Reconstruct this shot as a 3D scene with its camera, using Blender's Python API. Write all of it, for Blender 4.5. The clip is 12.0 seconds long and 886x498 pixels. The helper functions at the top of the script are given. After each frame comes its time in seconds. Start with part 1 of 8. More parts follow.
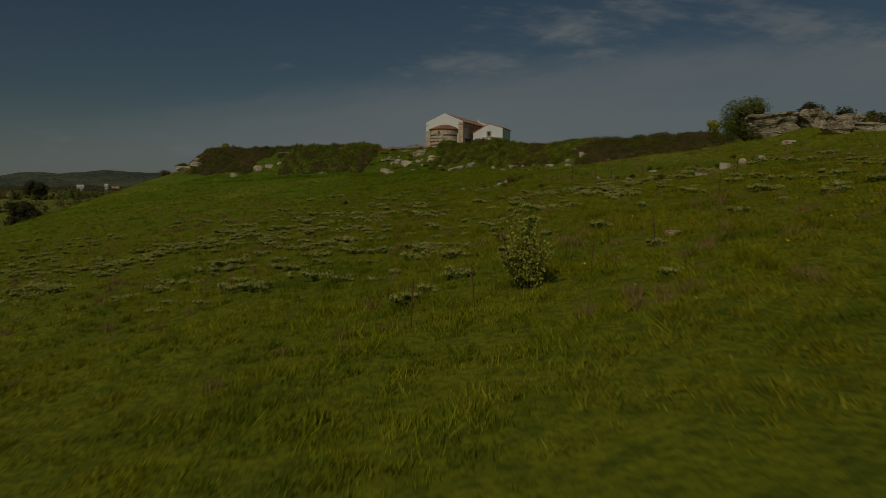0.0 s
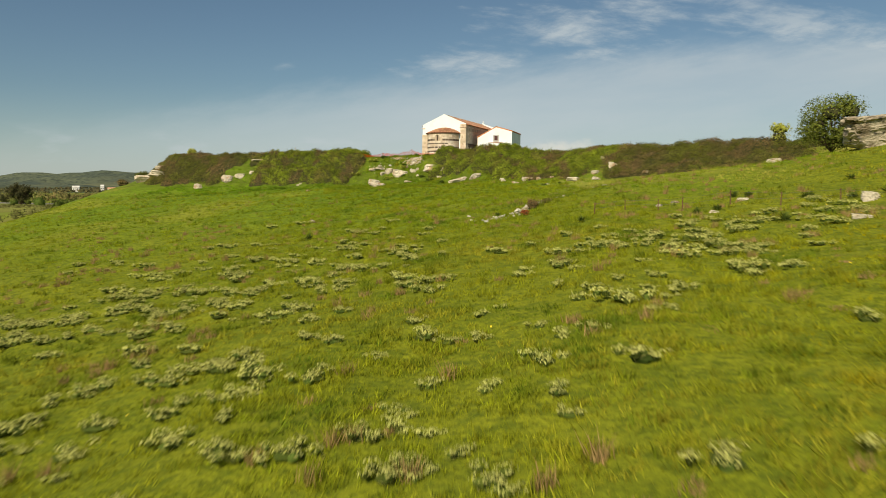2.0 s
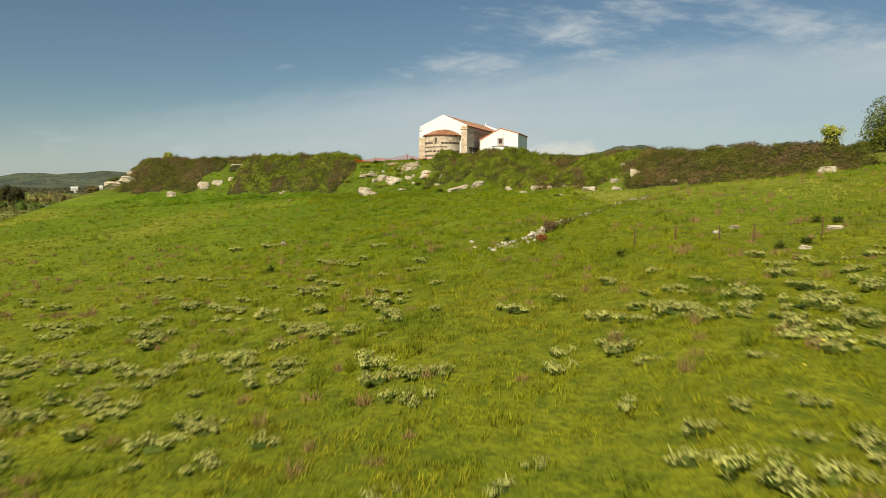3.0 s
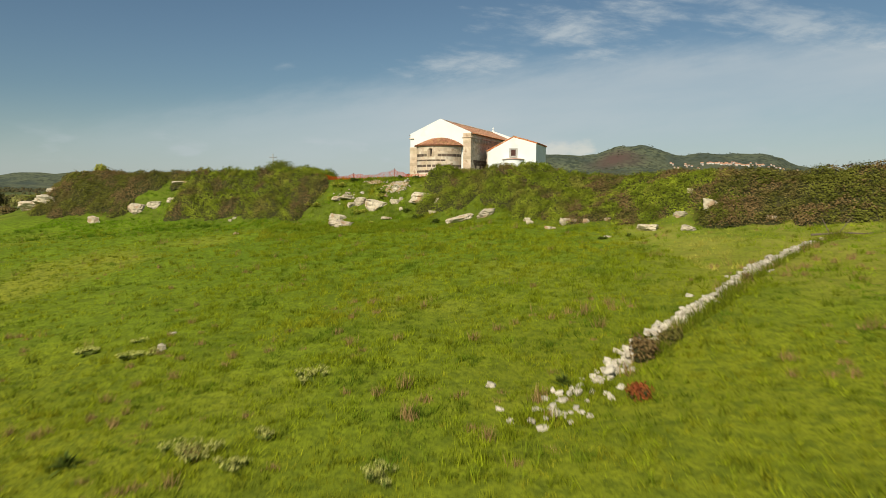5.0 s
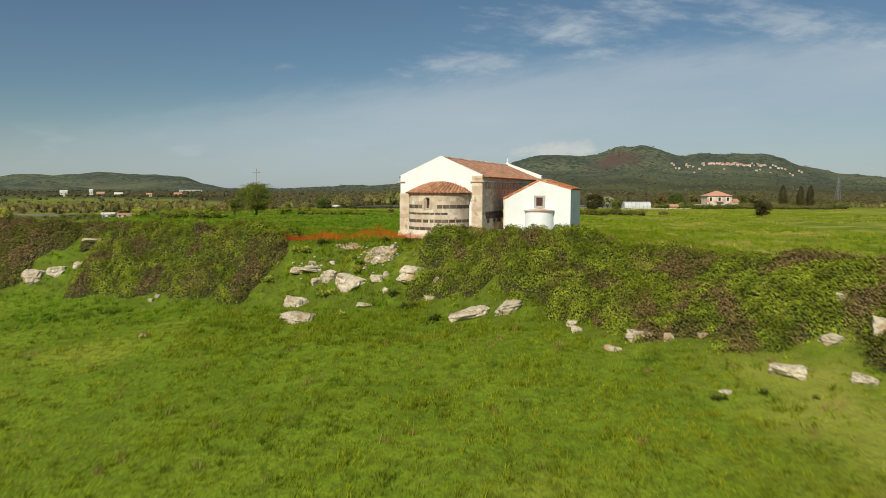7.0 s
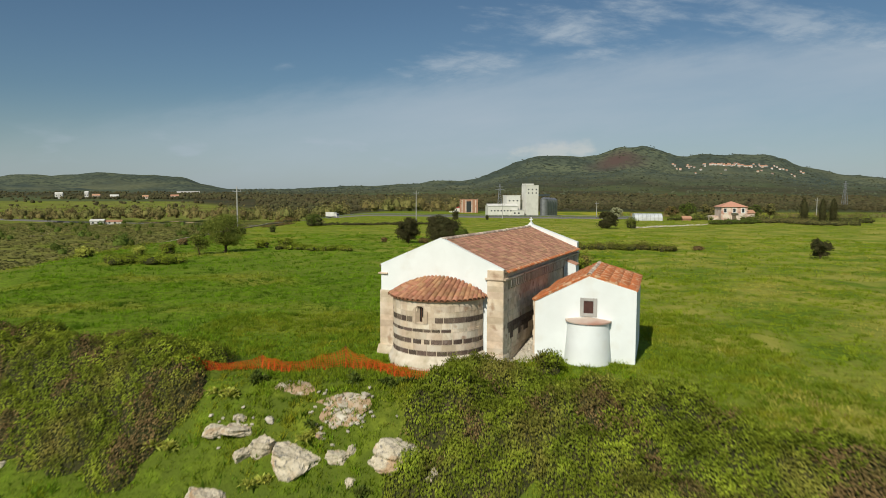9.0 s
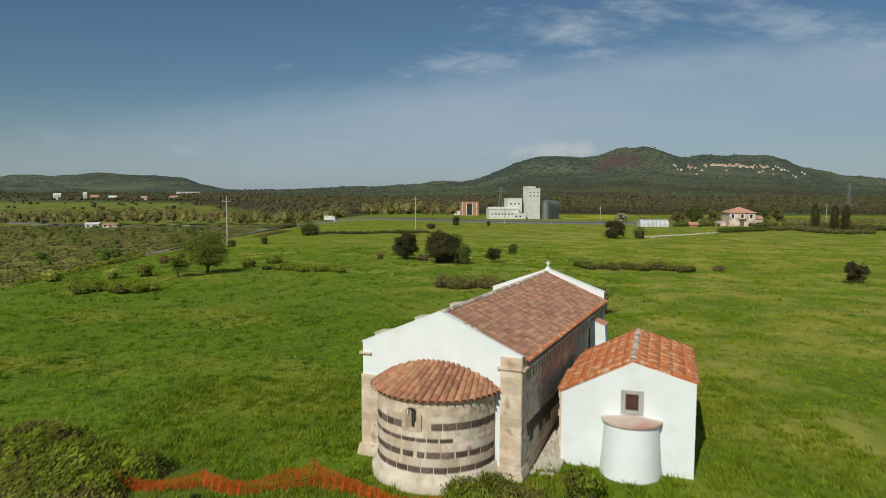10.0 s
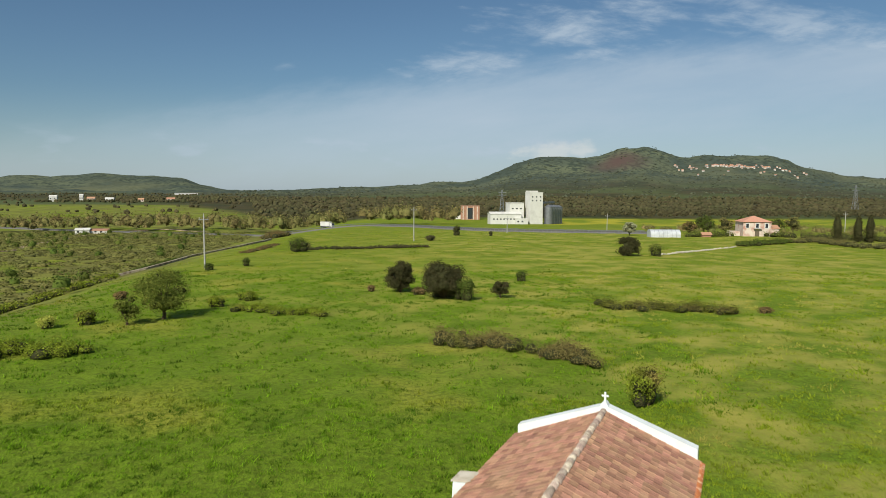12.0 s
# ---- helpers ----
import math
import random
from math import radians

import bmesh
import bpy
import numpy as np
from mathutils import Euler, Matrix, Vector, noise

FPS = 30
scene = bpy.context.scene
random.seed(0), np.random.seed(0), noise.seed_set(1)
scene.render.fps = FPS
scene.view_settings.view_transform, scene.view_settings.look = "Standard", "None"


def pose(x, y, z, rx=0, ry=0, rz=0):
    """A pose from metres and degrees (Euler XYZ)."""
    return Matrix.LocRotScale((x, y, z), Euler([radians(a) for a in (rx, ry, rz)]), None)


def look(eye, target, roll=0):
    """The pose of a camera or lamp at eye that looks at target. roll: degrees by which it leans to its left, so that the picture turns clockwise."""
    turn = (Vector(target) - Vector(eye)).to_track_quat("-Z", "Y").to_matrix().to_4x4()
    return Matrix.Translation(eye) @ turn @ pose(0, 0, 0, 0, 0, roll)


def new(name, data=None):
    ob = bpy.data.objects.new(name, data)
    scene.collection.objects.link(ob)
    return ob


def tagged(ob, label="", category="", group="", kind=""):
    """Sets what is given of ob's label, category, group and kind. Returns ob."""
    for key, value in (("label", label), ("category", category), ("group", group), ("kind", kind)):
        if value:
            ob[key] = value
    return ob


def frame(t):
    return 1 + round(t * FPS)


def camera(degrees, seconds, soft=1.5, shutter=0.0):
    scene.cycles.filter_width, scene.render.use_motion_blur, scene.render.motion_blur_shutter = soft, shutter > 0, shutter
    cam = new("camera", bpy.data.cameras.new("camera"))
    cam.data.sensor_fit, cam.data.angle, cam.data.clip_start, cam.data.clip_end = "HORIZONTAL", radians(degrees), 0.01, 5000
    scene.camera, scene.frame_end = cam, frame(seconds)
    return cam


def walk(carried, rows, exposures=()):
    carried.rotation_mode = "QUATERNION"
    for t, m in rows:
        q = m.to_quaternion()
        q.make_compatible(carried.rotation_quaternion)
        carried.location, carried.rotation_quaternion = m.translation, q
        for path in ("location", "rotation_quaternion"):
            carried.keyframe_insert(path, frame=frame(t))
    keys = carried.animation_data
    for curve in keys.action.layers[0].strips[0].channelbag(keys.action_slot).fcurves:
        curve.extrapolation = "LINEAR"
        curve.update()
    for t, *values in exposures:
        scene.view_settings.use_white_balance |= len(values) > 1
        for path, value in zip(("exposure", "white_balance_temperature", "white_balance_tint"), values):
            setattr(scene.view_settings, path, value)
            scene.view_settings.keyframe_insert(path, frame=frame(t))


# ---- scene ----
cam = camera(65.65, 12.0, soft=0.85, shutter=0.4)
# seconds, x, y, z, pitch, roll, yaw
PATH = [
    (0, 41.134, -94.038, -5.735, -4.968, -0.203, 23.727),
    (0.5, 39.778, -90.908, -5.338, -4.919, -0.216, 23.720),
    (1, 38.364, -87.618, -4.906, -4.942, -0.192, 23.715),
    (1.5, 36.840, -84.164, -4.493, -4.933, -0.246, 23.699),
    (2, 35.235, -80.484, -4.022, -4.957, -0.213, 23.710),
    (2.5, 33.662, -76.694, -3.561, -4.963, -0.198, 23.724),
    (3, 32.094, -72.794, -3.129, -4.918, -0.225, 23.776),
    (5, 25.351, -56.975, -0.881, -4.944, -0.303, 23.730),
    (5.5, 23.654, -53.205, -0.024, -4.963, -0.279, 23.725),
    (6, 22.016, -49.448, 0.953, -4.972, -0.266, 23.764),
    (6.5, 20.312, -45.713, 2.059, -4.937, -0.197, 23.721),
    (8.5, 13.863, -31.182, 6.570, -4.982, -0.150, 23.713),
    (9, 12.327, -27.788, 7.591, -4.955, -0.205, 23.705),
    (9.5, 10.853, -24.394, 8.629, -4.939, -0.233, 23.738),
    (10, 9.429, -21.121, 9.586, -4.947, -0.231, 23.736),
    (10.5, 8.016, -17.886, 10.543, -4.953, -0.263, 23.744),
    (11, 6.679, -14.795, 11.331, -4.950, -0.249, 23.741),
    (11.5, 5.383, -11.782, 12.089, -4.961, -0.266, 23.739),
    (12, 4.098, -8.860, 12.660, -4.948, -0.228, 23.750),
]
# the picture fades in from black
# seconds, stops, kelvin: the picture also turns from warm to cool on the way
EXPOSURES = [(t, e, k, 7) for t, e, k in ((0, -2.1, 7450), (0.5, -1.05, 7450), (1.0, -0.2, 7450), (1.5, 0.2, 7450), (3.0, 0.2, 7400), (5.5, 0.1, 7150), (6.5, 0.03, 6950), (8.5, -0.03, 6600), (9.5, -0.2, 6450), (10.5, -0.3, 6200), (11.0, -0.18, 6200), (12.0, 0.13, 6400))]
walk(cam, [(t, pose(x, y, z, 90 + pitch, roll, yaw)) for t, x, y, z, pitch, roll, yaw in PATH], EXPOSURES)
SKY_TINT, CLOUD = (0.74, 0.88, 0.97, 1.0), (7.0, 8.2, 9.6, 1.0)
SKY_STRENGTH, SUN_POWER = 0.062, 4.6

# ---- world, sun ----
SUN_EL, SUN_AZ = 39.0, 181.5          # degrees; azimuth from +y, clockwise


def nodes_of(tree):
    tree.nodes.clear()
    return tree.nodes, tree.links


world = bpy.data.worlds.new("world")
scene.world = world
world.use_nodes = True
N, L = nodes_of(world.node_tree)
sky = N.new("ShaderNodeTexSky")
sky.sky_type, sky.sun_disc = "NISHITA", False
sky.sun_elevation, sky.sun_rotation = radians(SUN_EL), radians(SUN_AZ)
sky.air_density, sky.dust_density, sky.ozone_density = 1.0, 0.45, 2.0


def wmath(op, a, b=None, c=None):
    n = N.new("ShaderNodeMath")
    n.operation = op
    for i, v in enumerate((a, b, c)):
        if v is None:
            continue
        if isinstance(v, (int, float)):
            n.inputs[i].default_value = v
        else:
            L.new(v, n.inputs[i])
    return n.outputs[0]


def wsmooth(v, lo, hi):
    n = N.new("ShaderNodeMapRange")
    n.interpolation_type = "SMOOTHSTEP"
    L.new(v, n.inputs["Value"])
    n.inputs["From Min"].default_value, n.inputs["From Max"].default_value = lo, hi
    return n.outputs["Result"]


def wnoise(vec, scale, detail, rough=0.55):
    n = N.new("ShaderNodeTexNoise")
    n.inputs["Scale"].default_value, n.inputs["Detail"].default_value, n.inputs["Roughness"].default_value = scale, detail, rough
    L.new(vec, n.inputs["Vector"])
    return n.outputs["Fac"]


# a thin veil of high cloud to the north-west, with wisps along its upper edge; u runs along the horizon, v upward
co = N.new("ShaderNodeTexCoord")
sep = N.new("ShaderNodeSeparateXYZ")
L.new(co.outputs["Generated"], sep.inputs[0])
ahead = wmath("ADD", wmath("MULTIPLY", sep.outputs[0], -0.4024), wmath("MULTIPLY", sep.outputs[1], 0.9155))
beside = wmath("ADD", wmath("MULTIPLY", sep.outputs[0], 0.9155), wmath("MULTIPLY", sep.outputs[1], 0.4024))
front = wmath("MAXIMUM", ahead, 0.15)
su, sv = wmath("DIVIDE", beside, front), wmath("DIVIDE", sep.outputs[2], front)
facing = wsmooth(ahead, 0.15, 0.45)


def streaks(ku, kv, slant, scale, detail, rough=0.55):
    """Noise drawn out along the veil."""
    c = N.new("ShaderNodeCombineXYZ")
    L.new(wmath("MULTIPLY", su, ku), c.inputs[0])
    L.new(wmath("MULTIPLY", wmath("SUBTRACT", sv, wmath("MULTIPLY", su, slant)), kv), c.inputs[1])
    return wnoise(c.outputs[0], scale, detail, rough)


n1 = streaks(2.2, 12.0, 0.12, 1.3, 6)
n2 = streaks(7.0, 22.0, 0.20, 1.6, 8, 0.62)
n2b = streaks(10.0, 40.0, -0.10, 1.5, 7, 0.6)
edge = wmath("SUBTRACT", wmath("MULTIPLY_ADD", su, wmath("SUBTRACT", 0.125, wmath("MULTIPLY", su, 0.03)), 0.158), sv)
edge = wmath("ADD", edge, wmath("MULTIPLY", wmath("SUBTRACT", n2, 0.5), 0.055))
veil = wmath("MULTIPLY", wsmooth(edge, -0.028, 0.034), wmath("SUBTRACT", 1.0, wmath("MULTIPLY", wsmooth(edge, 0.05, 0.16), 0.62)))
veil = wmath("MULTIPLY", veil, wmath("MULTIPLY", wmath("MULTIPLY_ADD", wsmooth(su, -0.62, 0.1), 0.75, 0.25), wmath("MULTIPLY_ADD", n1, 0.9, 0.35)))
wisps = 0.0
for cu, cv, wu, wv, strength in ((0.18, 0.228, 0.12, 0.036, 1.0), (0.03, 0.181, 0.10, 0.024, 0.75), (0.30, 0.253, 0.075, 0.018, 0.85), (0.50, 0.236, 0.19, 0.030, 0.75), (0.44, 0.262, 0.16, 0.014, 0.6), (-0.227, 0.176, 0.026, 0.007, 0.4)):
    du = wmath("DIVIDE", wmath("SUBTRACT", su, cu), wu)
    dv = wmath("DIVIDE", wmath("SUBTRACT", wmath("SUBTRACT", sv, cv), wmath("MULTIPLY", wmath("SUBTRACT", su, cu), -0.10 if cu > 0.1 else 0.12)), wv)
    body = wmath("SUBTRACT", 1.0, wmath("SQRT", wmath("ADD", wmath("MULTIPLY", du, du), wmath("MULTIPLY", dv, dv))))
    body = wmath("ADD", body, wmath("MULTIPLY", wmath("SUBTRACT", n2b, 0.48), 2.6))
    wisps = wmath("MAXIMUM", wisps, wmath("MULTIPLY", wmath("MULTIPLY", wsmooth(body, -0.1, 1.1), wsmooth(n2, 0.26, 0.62)), strength))
cover = wmath("ADD", wmath("MULTIPLY", veil, 0.78), wmath("MULTIPLY", wisps, 0.80))
cover = wmath("ADD", cover, wmath("MULTIPLY", wsmooth(sv, 0.16, 0.0), 0.34))
cover = wmath("MINIMUM", wmath("ADD", wmath("MULTIPLY", cover, facing), wmath("MULTIPLY", wmath("SUBTRACT", 1.0, facing), 0.3)), 0.9)
# a few small heaps of cloud low over the hills
el = wmath("ARCTAN2", sep.outputs[2], wmath("SQRT", wmath("ADD", wmath("MULTIPLY", sep.outputs[0], sep.outputs[0]), wmath("MULTIPLY", sep.outputs[1], sep.outputs[1]))))
az = wmath("ARCTAN2", sep.outputs[0], sep.outputs[1])
comb2 = N.new("ShaderNodeCombineXYZ")
L.new(wmath("MULTIPLY", az, 9.0), comb2.inputs[0])
L.new(wmath("MULTIPLY", el, 26.0), comb2.inputs[1])
n3 = wnoise(comb2.outputs[0], 1.0, 6, 0.5)
heaps = wmath("MULTIPLY", wsmooth(n3, 0.55, 0.68), wmath("MULTIPLY", wsmooth(el, 0.02, 0.045), wsmooth(el, 0.085, 0.06)))
cover = wmath("MINIMUM", wmath("ADD", cover, wmath("MULTIPLY", heaps, 0.2)), 0.92)
# one larger heap behind the mountain
comb3 = N.new("ShaderNodeCombineXYZ")
L.new(wmath("MULTIPLY", az, 40.0), comb3.inputs[0])
L.new(wmath("MULTIPLY", el, 80.0), comb3.inputs[1])
n4 = wnoise(comb3.outputs[0], 1.0, 6, 0.55)
da = wmath("DIVIDE", wmath("ADD", az, 0.251), 0.074)
de = wmath("DIVIDE", wmath("SUBTRACT", el, wmath("MULTIPLY_ADD", az, 0.05, 0.068)), 0.017)
heap = wmath("ADD", wmath("SUBTRACT", 1.0, wmath("SQRT", wmath("ADD", wmath("MULTIPLY", da, da), wmath("MULTIPLY", de, de)))), wmath("MULTIPLY", wmath("SUBTRACT", n4, 0.5), 1.5))
puff = wmath("MULTIPLY", wsmooth(heap, 0.0, 0.8), 0.72)
mixc = N.new("ShaderNodeMix")
mixc.data_type = "RGBA"
L.new(cover, mixc.inputs["Factor"])
tint = N.new("ShaderNodeMix")
tint.data_type, tint.blend_type = "RGBA", "MULTIPLY"
tint.inputs["Factor"].default_value = 1.0
tint.inputs["B"].default_value = SKY_TINT
L.new(sky.outputs[0], tint.inputs["A"])
L.new(tint.outputs["Result"], mixc.inputs["A"])
mixc.inputs["B"].default_value = CLOUD
bg = N.new("ShaderNodeBackground")
bg.inputs["Strength"].default_value = SKY_STRENGTH
mixp = N.new("ShaderNodeMix")
mixp.data_type = "RGBA"
L.new(puff, mixp.inputs["Factor"])
L.new(mixc.outputs["Result"], mixp.inputs["A"])
mixp.inputs["B"].default_value = (9.6, 9.9, 9.8, 1.0)
L.new(mixp.outputs["Result"], bg.inputs["Color"])
out = N.new("ShaderNodeOutputWorld")
L.new(bg.outputs[0], out.inputs["Surface"])

sun = new("sun", bpy.data.lights.new("sun", "SUN"))
sun.data.energy, sun.data.angle, sun.data.color = SUN_POWER, radians(0.55), (1.0, 0.93, 0.82)
az_, el_ = radians(SUN_AZ), radians(SUN_EL)
sun.matrix_world = look((0, 0, 60), Vector((0, 0, 60)) - Vector((math.sin(az_) * math.cos(el_), math.cos(az_) * math.cos(el_), math.sin(el_))))

# ---- materials ----
def surface(name, c1, c2, scale=3.0, rough=0.9, bump=0.25, bscale=40.0, rnd=0.0, island=0.0, stain=None, stain_scale=0.6, stain_at=(0.5, 0.7),
            stain2=None, stain2_scale=1.7, stain2_at=(0.58, 0.7), metallic=0.0, through_light=0.0, bdist=0.02, hue=0.09, mottle=None):
    """A worn surface: two colours mixed by noise, stains on a larger scale, fine relief, and a little change from piece to piece."""
    m = bpy.data.materials.new(name)
    m.use_nodes = True
    n, l = nodes_of(m.node_tree)
    geo = n.new("ShaderNodeNewGeometry")

    def noise_at(s, d=5.0):
        t = n.new("ShaderNodeTexNoise")
        t.inputs["Scale"].default_value, t.inputs["Detail"].default_value = s, d
        l.new(geo.outputs["Position"], t.inputs["Vector"])
        return t.outputs["Fac"]

    def ramp(v, lo, hi):
        r = n.new("ShaderNodeMapRange")
        r.inputs["From Min"].default_value, r.inputs["From Max"].default_value = lo, hi
        l.new(v, r.inputs["Value"])
        return r.outputs["Result"]

    def mix(f, a, b, blend="MIX"):
        x = n.new("ShaderNodeMix")
        x.data_type, x.blend_type = "RGBA", blend
        if isinstance(f, float):
            x.inputs["Factor"].default_value = f
        else:
            l.new(f, x.inputs["Factor"])
        for v, i in ((a, "A"), (b, "B")):
            if isinstance(v, tuple):
                x.inputs[i].default_value = (*v, 1)
            else:
                l.new(v, x.inputs[i])
        return x.outputs["Result"]

    col = mix(ramp(noise_at(scale), 0.3, 0.7), c1, c2)
    if stain:
        col = mix(ramp(noise_at(stain_scale, 6.0), *stain_at), col, stain)
    if stain2:
        col = mix(ramp(noise_at(stain2_scale, 7.0), *stain2_at), col, stain2)
    # brightness noise that puts tuft-sized light and shade into the colour
    if mottle:
        h = n.new("ShaderNodeHueSaturation")
        r = n.new("ShaderNodeMapRange")
        r.inputs["From Min"].default_value, r.inputs["From Max"].default_value = 0.36, 0.64
        r.inputs["To Min"].default_value, r.inputs["To Max"].default_value = mottle[1:]
        l.new(noise_at(mottle[0], 3.0), r.inputs["Value"])
        l.new(r.outputs["Result"], h.inputs["Value"])
        l.new(col, h.inputs["Color"])
        col = h.outputs["Color"]
    for amount, source in ((rnd, "object"), (island, "island")):
        if amount:
            if source == "object":
                info = n.new("ShaderNodeObjectInfo")
                v = info.outputs["Random"]
            else:
                v = geo.outputs["Random Per Island"]
            h = n.new("ShaderNodeHueSaturation")
            r = n.new("ShaderNodeMapRange")
            r.inputs["To Min"].default_value, r.inputs["To Max"].default_value = 1 - amount, 1 + amount
            l.new(v, r.inputs["Value"])
            l.new(r.outputs["Result"], h.inputs["Value"])
            r2 = n.new("ShaderNodeMath")
            r2.operation = "MULTIPLY_ADD"
            frac = n.new("ShaderNodeMath")
            frac.operation = "FRACT"
            m7 = n.new("ShaderNodeMath")
            m7.operation = "MULTIPLY"
            m7.inputs[1].default_value = 7.31
            l.new(v, m7.inputs[0])
            l.new(m7.outputs[0], frac.inputs[0])
            l.new(frac.outputs[0], r2.inputs[0])
            r2.inputs[1].default_value, r2.inputs[2].default_value = amount * hue, 0.5 - amount * hue / 2
            l.new(r2.outputs[0], h.inputs["Hue"])
            l.new(col, h.inputs["Color"])
            col = h.outputs["Color"]
    b = n.new("ShaderNodeBsdfPrincipled")
    b.inputs["Roughness"].default_value, b.inputs["Metallic"].default_value = rough, metallic
    b.inputs["Specular IOR Level"].default_value = 0.04 if through_light else 0.2 if rough > 0.6 else 0.5
    l.new(col, b.inputs["Base Color"])
    if bump:
        bp = n.new("ShaderNodeBump")
        bp.inputs["Strength"].default_value, bp.inputs["Distance"].default_value = bump, bdist
        l.new(noise_at(bscale, 6.0), bp.inputs["Height"])
        l.new(bp.outputs[0], b.inputs["Normal"])
    last = b.outputs[0]
    if through_light:
        tr = n.new("ShaderNodeBsdfTranslucent")
        l.new(col, tr.inputs["Color"])
        ms = n.new("ShaderNodeMixShader")
        ms.inputs[0].default_value = through_light
        l.new(last, ms.inputs[1])
        l.new(tr.outputs[0], ms.inputs[2])
        last = ms.outputs[0]
    o = n.new("ShaderNodeOutputMaterial")
    l.new(last, o.inputs["Surface"])
    return m


